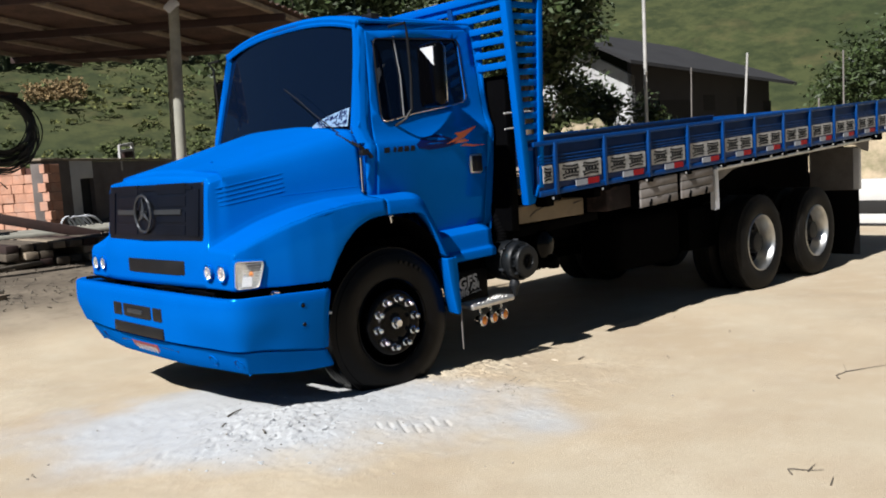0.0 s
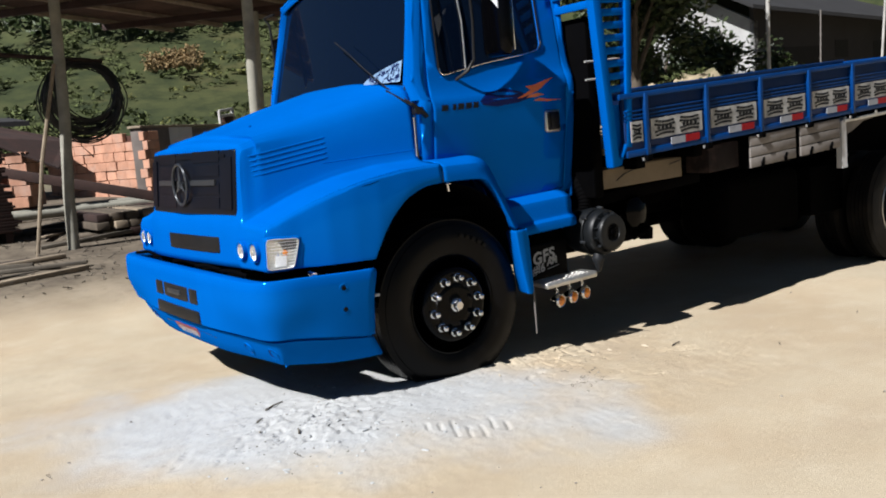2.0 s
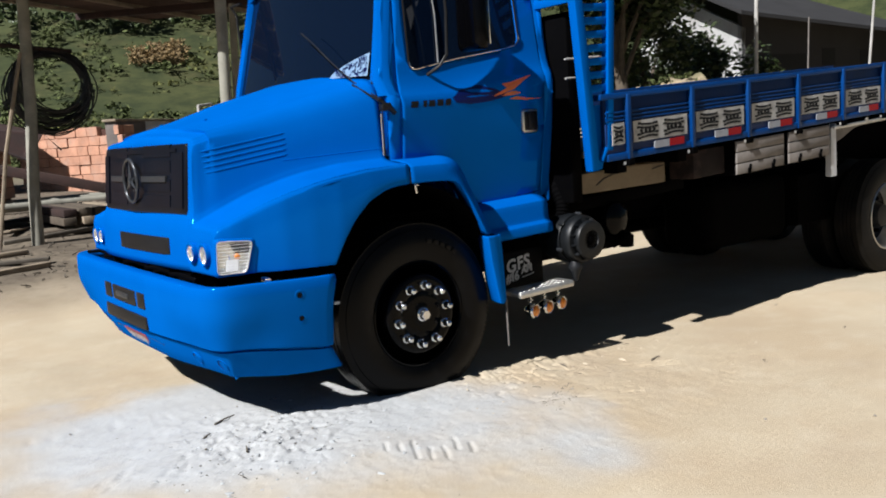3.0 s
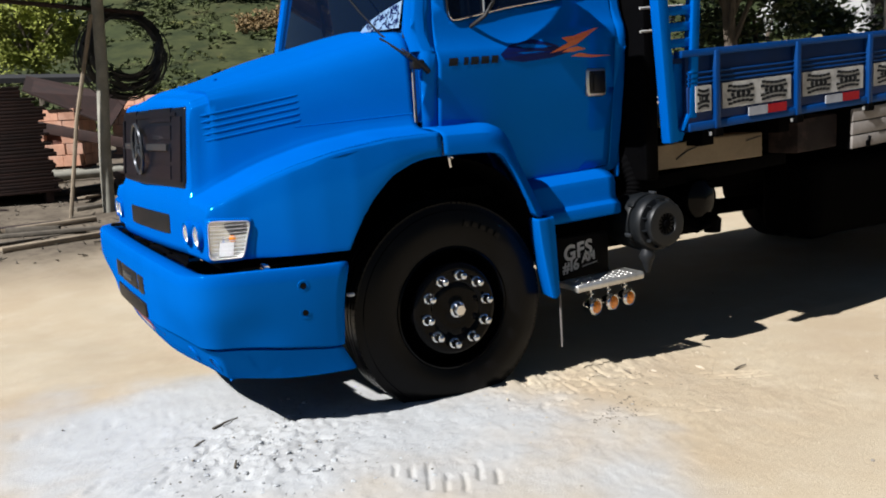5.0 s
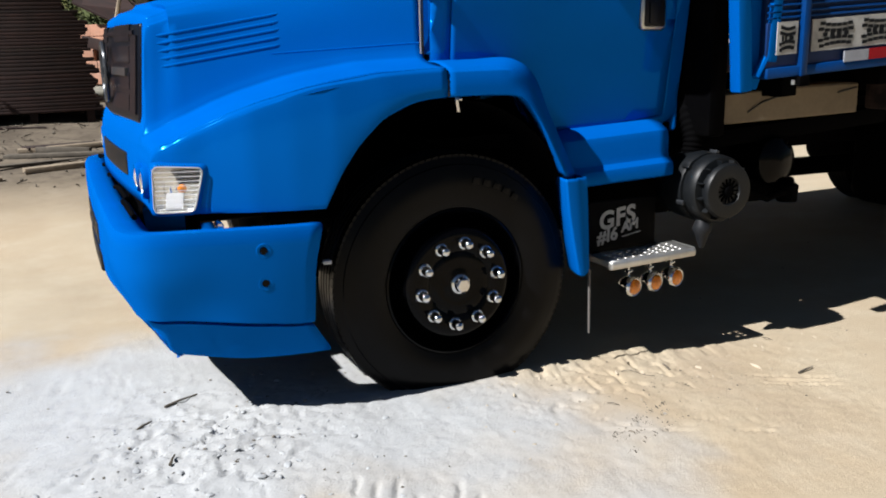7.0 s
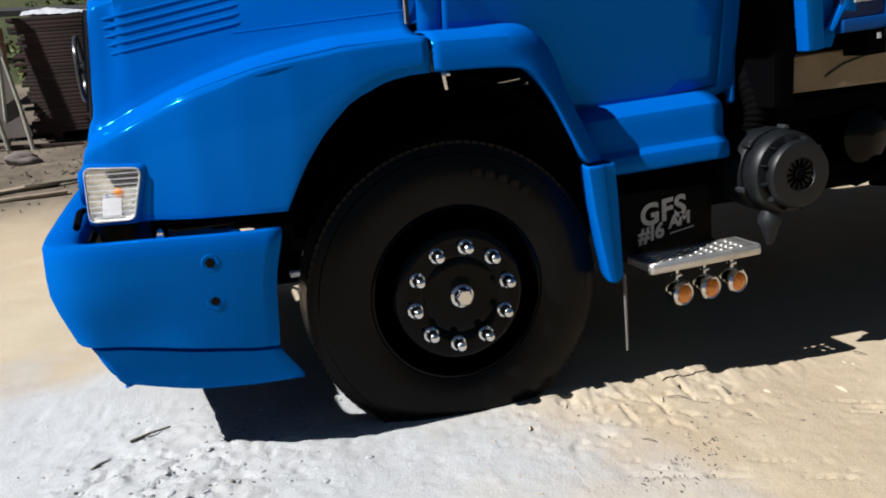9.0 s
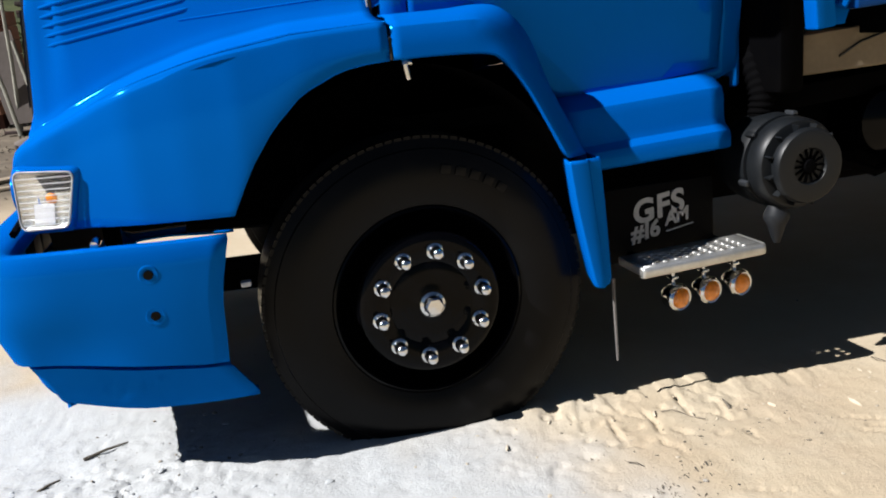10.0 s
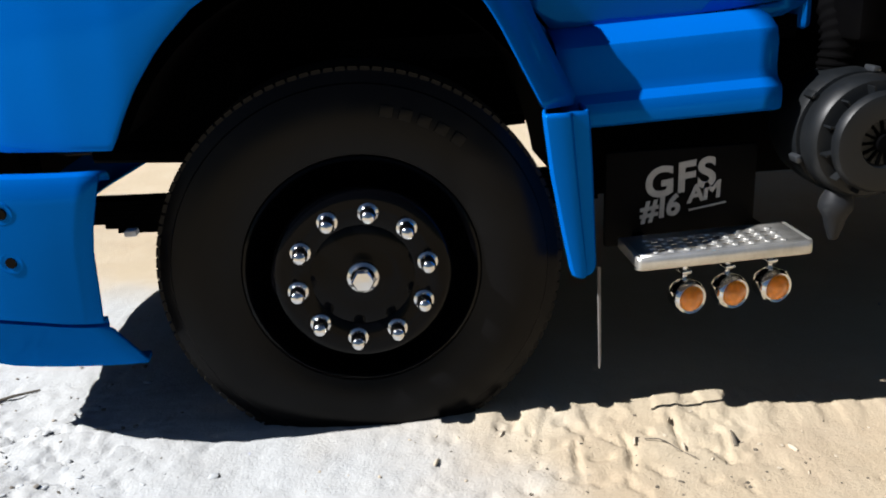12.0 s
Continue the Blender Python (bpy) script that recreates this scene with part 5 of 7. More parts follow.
lathe(b, [(0.0, -0.02), (0.07, -0.015), (0.115, 0.01), (0.125, 0.04), (0.125, 0.42), (0.1, 0.46), (0.0, 0.47)], (1.82, 0.15, 0.835), "y", 32)
part("air_tank", b, RIM_BLACK, truck, "black glossy compressed-air tank")
b = bmesh.new()
box(b, 1.6, 2.0, 0.2, 0.6, 0.66, 0.74, 0.02)
tube(b, [(1.62, 0.2, 0.72), (1.75, 0.14, 0.66), (1.92, 0.14, 0.7)], 0.02, 8)
lathe(b, [(0.0, 0.0), (0.05, 0.0), (0.055, 0.08), (0.03, 0.1)], (1.9, 0.16, 0.63), "z", 14)
part("tank_bracket", b, CHASSIS, truck)
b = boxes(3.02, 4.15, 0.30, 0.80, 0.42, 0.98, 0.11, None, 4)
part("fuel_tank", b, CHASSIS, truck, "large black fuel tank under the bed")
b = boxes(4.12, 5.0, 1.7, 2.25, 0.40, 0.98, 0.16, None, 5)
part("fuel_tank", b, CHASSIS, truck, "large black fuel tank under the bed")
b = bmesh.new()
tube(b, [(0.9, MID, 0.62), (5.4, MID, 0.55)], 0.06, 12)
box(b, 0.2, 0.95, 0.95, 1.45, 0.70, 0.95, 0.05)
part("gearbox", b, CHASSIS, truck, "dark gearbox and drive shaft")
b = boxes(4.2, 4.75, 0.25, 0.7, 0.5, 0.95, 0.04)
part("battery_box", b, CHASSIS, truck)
# small specks of plumbing behind the cab
for z, x in ((1.43, 1.30), (1.455, 1.32), (1.86, 1.3), (1.89, 1.33)):
    b = tube(bmesh.new(), [(x, 0.5, z), (x + 0.1, 0.25, z + 0.02), (x + 0.16, 0.0, z)], 0.008, 6)
    part("air_line", b, STAR, truck, "pale air line behind the cab")
# added black panel that stands for the shade in the cab gap
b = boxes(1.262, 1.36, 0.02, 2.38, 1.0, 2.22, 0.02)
part("gap_shade_panel", b, CHASSIS, truck, "black panel added as shade between cab and bed")

# ---- flatbed ----
BY = -0.16


def bz(x, z):
    """Bed height at x: the bed rises gently to the rear."""
    return z + 0.0515 * (x - 2.2)


BED0, BED1 = 1.40, 8.72
POSTS = [1.600 + 0.645 * i for i in range(12)]


def raked(b):
    for v in b.verts:
        v.co.z = bz(v.co.x, v.co.z)
    return b


def long_box(x0, x1, y0, y1, z0, z1, bevel=0.0):
    return raked(box(bmesh.new(), x0, x1, y0, y1, z0, z1, bevel))


bed = part("bed_floor", long_box(BED0, BED1, BY + 0.06, 2 * MID - BY - 0.06, 1.325, 1.375, 0.005), OLDWOOD, truck, "wooden flatbed floor")
for i in range(12):
    x = 1.6 + i * 0.62
    part("floor_bearer", long_box(x, x + 0.09, BY + 0.1, 2 * MID - BY - 0.1, 1.20, 1.324, 0.004), CHASSIS, bed, "dark cross bearer")
for y in (0.74, 1.54):
    part("bed_runner", long_box(BED0, BED1, y, y + 0.12, 1.06, 1.20, 0.006), CHASSIS, bed)
for side in (-1, 1):
    o = lambda a: (BY + a[0], BY + a[1]) if side < 0 else (2 * MID - BY - a[1], 2 * MID - BY - a[0])
    g = part("bed_side", long_box(BED0, BED1, *o((0.02, 0.045)), 1.34, 1.70, 0.003), BOARD_BLUE, truck, "blue wooden bed side with steel posts, stickers and reflectors")
    part("bottom_rail", long_box(BED0, BED1, *o((-0.012, 0.05)), 1.300, 1.345, 0.006), PAINT_OLD, g, "blue steel bottom rail")
    part("top_rail", long_box(BED0 - 0.05, BED1, *o((-0.01, 0.055)), 1.690, 1.728, 0.006), PAINT_OLD, g, "blue steel top rail")
    for z in (1.548, 1.572, 1.60):
        part("rail_rod", long_box(BED0, BED1, *o((0.0, 0.012)), z, z + 0.010, 0.002), PAINT_OLD, g)
    part("lower_board", long_box(BED0, BED1, *o((0.004, 0.02)), 1.347, 1.535, 0.003), BOARD_BLUE, g)
    for x in POSTS:
        part("side_post", long_box(x - 0.018, x + 0.018, *o((-0.022, 0.03)), 1.29, 1.715, 0.005), PAINT_OLD, g)
        part("post_foot", long_box(x - 0.03, x + 0.03, *o((-0.03, 0.03)), 1.255, 1.30, 0.005), CHASSIS, g)
    if side > 0:
        continue
    rs = random.Random(3)
    for i, x in enumerate(POSTS):
        nx = x + 0.645
        spans = [(x + 0.05, nx - 0.05)]
        if i == 0:
            spans.append((x - 0.15, x - 0.035))
        for x0, x1 in spans:
            b = long_box(x0, x1, BY - 0.004, BY + 0.003, 1.398, 1.535)
            sk = part("sticker", b, STICKER, g, "worn white sticker with dark unreadable lettering")
            w = x1 - x0
            groups = [(0.06, 0.46), (0.54, 0.95)] if w > 0.3 else [(0.1, 0.9)]
            for g0, g1 in groups:
                b = bmesh.new()
                cx = x0 + w * (g0 + g1) / 2
                hw = w * (g1 - g0) / 2
                for k in range(5):
                    dz = 1.466 + (k - 2) * 0.024
                    L = hw * (0.98 if k in (1, 3) else 0.75 if k == 2 else 0.9)
                    bow = 0.010 * (1 if k > 2 else -1 if k < 2 else 0)
                    if k == 2:
                        for q in range(4):
                            xx = cx - L + q * L / 2 + rs.random() * 0.01
                            box(b, xx, xx + L * 0.32, BY - 0.0062, BY - 0.003, dz - 0.009, dz + 0.009)
                    else:
                        n2 = 6
                        for q in range(n2):
                            t0, t1 = -1 + 2 * q / n2, -1 + 2 * (q + 0.86) / n2
                            box(b, cx + L * t0, cx + L * t1, BY - 0.0062, BY - 0.003, dz - 0.0075 - bow * (1 - t0 * t0), dz + 0.0075 - bow * (1 - t0 * t0))
                part("sticker_print", raked(b), INK, sk)
        if i < 11:
            m0 = x + 0.24
            part("white_reflector", long_box(m0, m0 + 0.15, BY - 0.016, BY - 0.01, 1.338, 1.386), SILVER_FOIL, g, "white reflective strip")
            part("red_reflector", long_box(m0 + 0.155, m0 + 0.305, BY - 0.016, BY - 0.01, 1.338, 1.386), RED, g, "red reflective strip")
            b = bmesh.new()
            for q in range(3):
                tube(b, [(x - 0.05 + q * 0.03, BY - 0.01, 1.285), (x - 0.05 + q * 0.03, BY - 0.012, 1.265)], 0.008, 6)
            part("rail_bolt", raked(b), ALU, g)
part("tailboard", long_box(BED1 - 0.03, BED1, BY, 2 * MID - BY, 1.34, 1.70, 0.004), PAINT_OLD, truck, "blue tailboard")

# headboard: leaning posts joined by slats, with a side wing
def hb_x0(z):
    return 1.300 - (z - 1.2) * 0.092


def hb_x1(z):
    return 1.435 + (z - 1.33) * 0.062


for y, nm in ((-0.13, -1), (2 * MID + 0.13, 1)):
    b = bmesh.new()
    beam(b, (hb_x0(1.21), y, 1.21), (hb_x0(2.80), y, 2.80), 0.07, 0.065, 0.008, (0, 1, 0))
    hp = part("headboard_post", b, PAINT, truck, "blue leaning headboard post")
    b = bmesh.new()
    beam(b, (hb_x1(1.33), y, 1.33), (hb_x1(2.82), y, 2.82), 0.055, 0.06, 0.008, (0, 1, 0))
    part("wing_post", b, PAINT, hp, "outer post of the side wing")
    for k in range(14):
        z = 1.72 + k * 0.083
        b = bmesh.new()
        beam(b, (hb_x0(z) + 0.02, y, z), (hb_x1(z) - 0.01, y, z + 0.012), 0.022, 0.046, 0.004)
        part("wing_slat", b, PAINT, hp)
    b = bmesh.new()
    beam(b, (hb_x0(2.79) - 0.03, y, 2.79), (hb_x1(2.82) + 0.02, y, 2.82), 0.06, 0.05, 0.006)
    part("wing_cap", b, PAINT, hp)
    b = bmesh.new()
    plate(b, [(1.30, y + 0.03, 1.215), (1.40, y + 0.03, 1.215), (1.47, y + 0.03, 1.40), (1.44, y + 0.03, 1.62), (1.35, y + 0.03, 1.62)], (0, -0.012, 0))
    tube(b, [(1.44, y - 0.012, 1.62), (1.46, y - 0.014, 1.45), (1.42, y - 0.012, 1.36), (1.36, y - 0.012, 1.27)], 0.018, 8)
    part("gusset", b, PAINT, hp, "blue welded gusset with bent bar")
for k in range(6):
    z = 2.28 + k * 0.093
    b = bmesh.new()
    beam(b, (hb_x0(z), -0.12, z), (hb_x0(z), 2 * MID + 0.12, z), 0.022, 0.05, 0.004)
    part("headboard_slat", b, PAINT, truck, "blue horizontal headboard slat")
b = bmesh.new()
beam(b, (hb_x0(2.80), -0.15, 2.80), (hb_x0(2.80), 2 * MID + 0.15, 2.80), 0.06, 0.06, 0.008)
part("headboard_top", b, PAINT, truck, "blue top tube of the headboard")
for y in (0.45, MID, 1.95):
    b = bmesh.new()
    beam(b, (hb_x0(1.3), y, 1.3), (hb_x0(2.80), y, 2.80), 0.05, 0.05, 0.006, (0, 1, 0))
    part("headboard_upright", b, PAINT_OLD, truck)
for z in (1.80, 1.92):
    b = bmesh.new()
    tube(b, [(1.22, 0.0, z), (1.62, -0.02, z + 0.02)], 0.007, 6)
    part("load_hook", b, GREY_GUARD, truck, "pale rod through the headboard")

# wooden packing block, plank lockers, rear wheel guards
b = bmesh.new()
poly = [(1.375, 0.06, 1.048), (2.225, 0.06, 1.062), (2.222, 0.06, 1.208), (1.80, 0.06, 1.203), (1.77, 0.06, 1.192), (1.375, 0.06, 1.188)]
plate(b, poly, (0, 0.22, 0))
bmesh.ops.bevel(b, geom=b.edges[:], offset=0.008, segments=1, affect="EDGES")
blk = part("packing_beam", b, PINE, truck, "pale pine packing beam with a split")
for pts in ([(1.52, 0.057, 1.10), (1.60, 0.056, 1.14), (1.70, 0.057, 1.165), (1.78, 0.057, 1.19)], [(2.08, 0.057, 1.165), (2.2, 0.057, 1.185)]):
    b = tube(bmesh.new(), pts, 0.004, 5)
    part("wood_crack", b, BLACK, blk)
part("chassis_shelf", long_box(1.35, 2.6, 0.2, 0.75, 0.96, 1.04, 0.006), CHASSIS, truck)
for x0, x1 in ((2.745, 3.345), (3.405, 3.985)):
    g = part("plank_locker", long_box(x0, x1, BY + 0.015, BY + 0.4, 1.035, 1.285, 0.004), CHASSIS, truck, "weathered grey plank locker under the bed")
    for k in range(3):
        part("plank", long_box(x0 + 0.004, x1 - 0.004, BY - 0.005, BY + 0.012, 1.04 + k * 0.082, 1.115 + k * 0.082, 0.003), GREYWOOD, g)
    for q in (0.25, 0.75):
        xx = x0 + (x1 - x0) * q
        b = bmesh.new()
        box(b, xx - 0.02, xx + 0.02, BY - 0.012, BY, 1.03, 1.075, 0.004)
        tube(b, [(xx, BY - 0.012, 1.07), (xx + 0.01, BY - 0.012, 1.10)], 0.01, 6)
        part("locker_latch", raked(b), CHASSIS, g, "small dark latch")
b = long_box(2.36, 2.72, BY + 0.08, BY + 0.3, 1.06, 1.26, 0.01)
part("tool_box", b, mat("rusty_box", (0.012, 0.008, 0.008), 0.8, vary=0.5, scale=7, dirt=(0.09, 0.06, 0.05), amount=0.8, spec=0.2), truck, "rusty tool box under the bed")
# guard plates over the tandem axle
rows = []
for x in np.linspace(4.02, 7.86, 20):
    e = min(x - 4.02, 7.86 - x)
    z = 1.20 + 0.0 * e
    rows.append([(x, BY + 0.03, bz(x, 1.10 + 0.13 * smooth(0.0, 0.5, e))), (x, BY + 0.02, bz(x, 1.235)), (x, 0.55, bz(x, 1.235))])
b = bmesh.new()
sheet(b, rows, (0, 0.012, -0.006))
part("wheel_guard", b, DULLGREY, truck, "grey sheet guard over the rear wheels")
b = bmesh.new()
plate(b, [(4.03, BY + 0.01, 0.95), (4.11, BY + 0.01, 0.95), (4.10, BY + 0.01, 1.38), (4.03, BY + 0.01, 1.34)], (0, 0.05, 0))
part("front_guard_flap", b, WHITE, truck, "white sheet flap ahead of the rear wheels")
b = bmesh.new()
plate(b, [(7.78, -0.02, 0.90), (7.82, -0.02, 0.90), (7.82, -0.02, 1.46), (7.78, -0.02, 1.46)], (0, 0.62, 0))
part("rear_guard_flap", b, DULLGREY, truck, "grey sheet flap behind the rear wheels")
b = boxes(7.772, 7.83, -0.05, 0.03, 0.91, 1.44, 0.004)
part("guard_edge", b, WHITE, truck, "white edge strip of the rear flap")
b = bmesh.new()
plate(b, [(7.80, -0.03, 0.06), (7.815, -0.03, 0.06), (7.80, -0.03, 0.91), (7.785, -0.03, 0.91)], (0, 0.62, 0))
bmesh.ops.bevel(b, geom=b.edges[:], offset=0.003, segments=1, affect="EDGES")
part("mud_flap", b, FLAP, truck, "black rubber mud flap")
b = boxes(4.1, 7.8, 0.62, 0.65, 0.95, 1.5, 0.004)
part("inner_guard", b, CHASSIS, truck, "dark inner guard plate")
part("guard_trim", long_box(4.06, 7.86, BY - 0.006, BY + 0.03, 1.235, 1.262, 0.003), ALU, truck, "bright trim along the guard")
b = bmesh.new()
for i in range(5):
    x = 4.55 + i * 0.62
    tube(b, [(x, BY - 0.005, bz(x, 1.27)), (x, BY - 0.012, bz(x, 1.27))], 0.018, 10)
part("guard_bolt", b, ALU, truck)
b = boxes(7.9, 8.6, 0.6, 1.8, 1.0, 1.12, 0.01)
part("tail_crossbar", b, CHASSIS, truck)

# ---- ground ----
def fbm(x, y, s, o=4):
    return noise.fractal(Vector((x * s, y * s, 3.7)), 1.0, 2.0, o)


def hill(x, y):
    d = math.hypot(x + 3.7, y + 4.6)
    az = math.degrees(math.atan2(y + 4.6, x + 3.7))
    k = smooth(-12, 12, az) * (1.0 - 0.55 * smooth(72, 90, az))
    up = 0.34 * max(0.0, d - 46) * smooth(40, 90, d)
    return k * (up if d < 330 else 0.34 * 284 + 0.05 * (d - 330))


def land(x, y):
    base = 0.066 * max(0.0, y - 2.5 - 0.25 * max(0.0, x)) * smooth(2.0, 6.0, y) if y < 60 else 0.066 * (57.5 - 0.25 * max(0.0, x))
    base = max(base, 0.0) if x < 120 else 0.0
    return base + hill(x, y)


def powder_mask(x, y):
    """White powder spilt along the truck's nose."""
    ux, uy = 0.64, -0.77
    a = (x + 0.95) * ux + (y - 0.18) * uy
    c = -(x + 0.95) * uy + (y - 0.18) * ux
    r = math.hypot(a / 1.95, c / 1.0) + 0.34 * fbm(x, y, 1.3) + 0.05 * fbm(x, y, 6)
    return 1 - smooth(0.45, 1.1, r)


# tyre prints: middle, way across, half width, half length, spacing of the lugs
PRINTS = [(-0.50, -0.74, 0.90, -0.44, 0.25, 0.15, 0.068), (-1.62, -0.06, 0.80, -0.60, 0.22, 0.14, 0.075), (0.47, -0.62, 0.42, 0.90, 0.045, 0.20, 0.042), (0.80, -0.75, 0.40, 0.91, 0.05, 0.18, 0.05), (-1.95, 0.95, 0.95, -0.3, 0.5, 0.12, 0.11), (1.35, -0.48, 0.45, 0.89, 0.05, 0.22, 0.045)]


def tread(x, y):
    """Sand thrown up beside the wheels, broken by lug prints."""
    out = 0.0
    if -0.9 < x < 2.2 and -0.7 < y < 0.4:
        berm = 0.016 * math.exp(-((y + 0.03) / 0.11) ** 2) * smooth(-0.5, -0.1, x) * smooth(2.1, 1.3, x)
        u = x - 0.22 * y + 0.03 * fbm(x, y, 2.5)
        g = math.sin(u * 2 * math.pi / 0.127)
        edge = fbm(x + 2, y, 7.0, 2)
        lug = smooth(-0.25, 0.15, g + 0.8 * edge) * smooth(-0.14 + 0.22 * edge, -0.10 + 0.22 * edge, y) * smooth(0.13, 0.06, y) * smooth(0.15, 0.35, x) * smooth(1.5, 1.25, x)
        g2 = math.sin((x + 0.5 * y + 0.05 * fbm(x, y, 3)) * 2 * math.pi / 0.085)
        print2 = smooth(0.3, 0.8, g2 + 0.5 * edge) * smooth(-0.46, -0.34, y) * smooth(-0.2, -0.27, y) * smooth(0.2, 0.5, x) * smooth(1.3, 1.0, x)
        cut = (u + 0.075 * y - 0.03) / 0.127
        groove = math.exp(-((cut - round(cut)) * 0.127 / 0.007) ** 2) * smooth(-0.34, -0.24, y) * smooth(-0.02, -0.08, y) * smooth(0.25, 0.4, x) * smooth(1.0, 0.8, x) * smooth(-0.15, 0.1, fbm(x + 4, y, 8.0, 2))
        crumb = smooth(-0.5, -0.3, y) * smooth(0.02, -0.06, y) * smooth(0.0, 0.3, x) * smooth(1.15, 0.8, x)
        out += crumb * (0.004 * max(0.0, fbm(x, y + 2, 14.0, 3)) - 0.010 * smooth(0.28, 0.42, fbm(x + 8, y, 17.0, 2))) - 0.016 * groove
        out += 0.4 * berm + 0.008 * lug * (0.8 + 0.5 * edge) * (0.5 + 0.5 * smooth(-0.12, -0.02, y)) + 0.002 * print2 * smooth(0.0, 0.25, fbm(x, y + 6, 3.0, 2))
    for px, py, ux, uy, half_w, half_l, gap in PRINTS:
        a, c = (x - px) * ux + (y - py) * uy, (x - px) * uy - (y - py) * ux
        if abs(a) < half_w and abs(c) < half_l:
            k = (a + 0.012 * fbm(x, y, 9.0, 2)) / gap
            line = math.exp(-((k - round(k)) * gap / 0.0075) ** 2)
            out -= 0.017 * line * smooth(half_l, 0.6 * half_l, abs(c)) * smooth(-0.12, 0.12, fbm(x + px, y, 11.0, 2))
    for k in range(6):
        r2 = (x - 0.02 - 0.071 * k) ** 2 + (y + 0.27 + 0.031 * k) ** 2
        if r2 < 0.004:
            out -= 0.010 * math.exp(-r2 / 0.00016) - 0.004 * math.exp(-r2 / 0.0009)
    return out


def relief(x, y):
    d = math.hypot(x - 1, y + 1)
    k = 1.0 - smooth(14, 30, d)
    under = smooth(0.02, 0.2, y) * (1 - smooth(2.2, 2.6, y)) * smooth(-1.0, -0.6, x)
    z = 0.05 * fbm(x, y, 0.35) + 0.014 * fbm(x + 9, y, 1.1, 2)
    fine = smooth(-2.4, -1.9, x) * smooth(2.4, 1.9, x) * smooth(-1.5, -1.1, y) * smooth(0.8, 0.5, y)
    rough = fine * 0.0035 * fbm(x, y + 5, 5.0) + (0.25 + 1.5 * math.exp(-((x + 1.02) / 0.36) ** 2 - ((y + 0.05) / 0.38) ** 2)) * powder_mask(x, y) * (0.012 * (abs(fbm(x, y, 4.0)) - 0.1) - 0.014 * smooth(0.06, 0.0, abs(fbm(x * 0.6 + 5, y * 1.5, 5.0, 3))) + 0.006 * smooth(0.15, 0.4, fbm(x + 3, y, 13, 3)) + 0.003 * smooth(0.15, 0.35, fbm(x, y + 3, 27, 2))) + fine * 0.0018 * fbm(x, y, 22)
    rut = 0.03 * (smooth(0.28, 0.05, abs(y + 1.45 + 0.05 * x)) - smooth(0.3, 0.1, abs(y + 1.9 + 0.05 * x))) if x > -3 else 0.0
    if x < -0.6 and 0.8 < y < 4.6:
        w = 0.16 * fbm(x, 0.0, 0.5, 2) + 0.06 * x
        for yc, am in ((1.5, 0.016), (1.95, 0.010), (2.6, 0.014), (3.3, 0.012), (3.9, 0.014)):
            e = (y - yc - w) / 0.11
            rut += am * 2.5 * (math.exp(-(e - 1.3) ** 2) - math.exp(-e * e)) * smooth(-0.6, -1.0, x) * (0.6 + 0.8 * fbm(x + yc, y, 1.5, 2))
    return (z * smooth(0.5, 3.0, d) * (1 - 0.7 * under) + rough * (1 - 0.5 * under)) * k + tread(x, y) + rut * 0.4 + 0.055 * smooth(1.5, 0.4, x) * smooth(-2.0, -0.9, x) * smooth(-1.5, -0.15, y) * smooth(1.8, 0.9, y) + 0.03 * math.exp(-((x + 0.65) / 0.42) ** 2 - ((y - 0.1) / 0.4) ** 2)


def spread(stops):
    out = []
    for (a, s), (b, _) in zip(stops, stops[1:]):
        n = max(1, int(round((b - a) / s)))
        out += [a + (b - a) * i / n for i in range(n)]
    return out + [stops[-1][0]]


gx = spread([(-1500, 350), (-450, 60), (-90, 12), (-30, 2.5), (-10, 0.5), (-5, 0.1), (-2.2, 0.022), (-1.45, 0.0115), (0.1, 0.0095), (1.6, 0.03), (2.2, 0.04), (4.0, 0.1), (9.0, 0.3), (16, 1.0), (40, 4), (140, 14), (450, 80), (1500, 1)])
gy = spread([(-1500, 350), (-450, 60), (-90, 12), (-30, 2.5), (-10, 0.5), (-5, 0.12), (-2.4, 0.05), (-1.3, 0.025), (-0.95, 0.0115), (0.4, 0.02), (0.6, 0.05), (1.2, 0.06), (4.2, 0.25), (16, 0.8), (40, 3), (140, 10), (450, 80), (1500, 1)])
verts, powder, grass, dirt = [], [], [], []
for y in gy:
    for x in gx:
        near = -25 < x < 40 and -25 < y < 40
        verts.append((x, y, land(x, y) + (relief(x, y) if near else 0.0)))
        powder.append(powder_mask(x, y) if -5 < x < 3 and -4 < y < 4 else 0.0)
        d = math.hypot(x + 3.7, y + 4.6)
        nn = fbm(x, y, 0.09, 5) if d > 12 else 0.0
        yy = y + 2.5 * nn - 0.3 * max(0, x)
        gr = max(smooth(16.5, 21, yy), smooth(34, 46, d + 6 * nn))
        grass.append(gr)
        dirt.append(smooth(4.3, 6.6, y - 0.22 * max(0.0, x) + 0.9 * fbm(x, y, 0.5)) * (1 - gr))
nx = len(gx)
faces = [(j * nx + i, j * nx + i + 1, (j + 1) * nx + i + 1, (j + 1) * nx + i) for j in range(len(gy) - 1) for i in range(nx - 1)]
me = bpy.data.meshes.new("ground")
me.from_pydata(verts, [], faces)
for nm, vals in (("powder", powder), ("grass", grass), ("dirt", dirt)):
    at = me.attributes.new(nm, "FLOAT", "POINT")
    at.data.foreach_set("value", vals)
me.polygons.foreach_set("use_smooth", [True] * len(me.polygons))
ground = tagged(new("ground", me), "pale dry sand yard with a white powder patch, rising to a grassy hill", "ground", kind="structure")


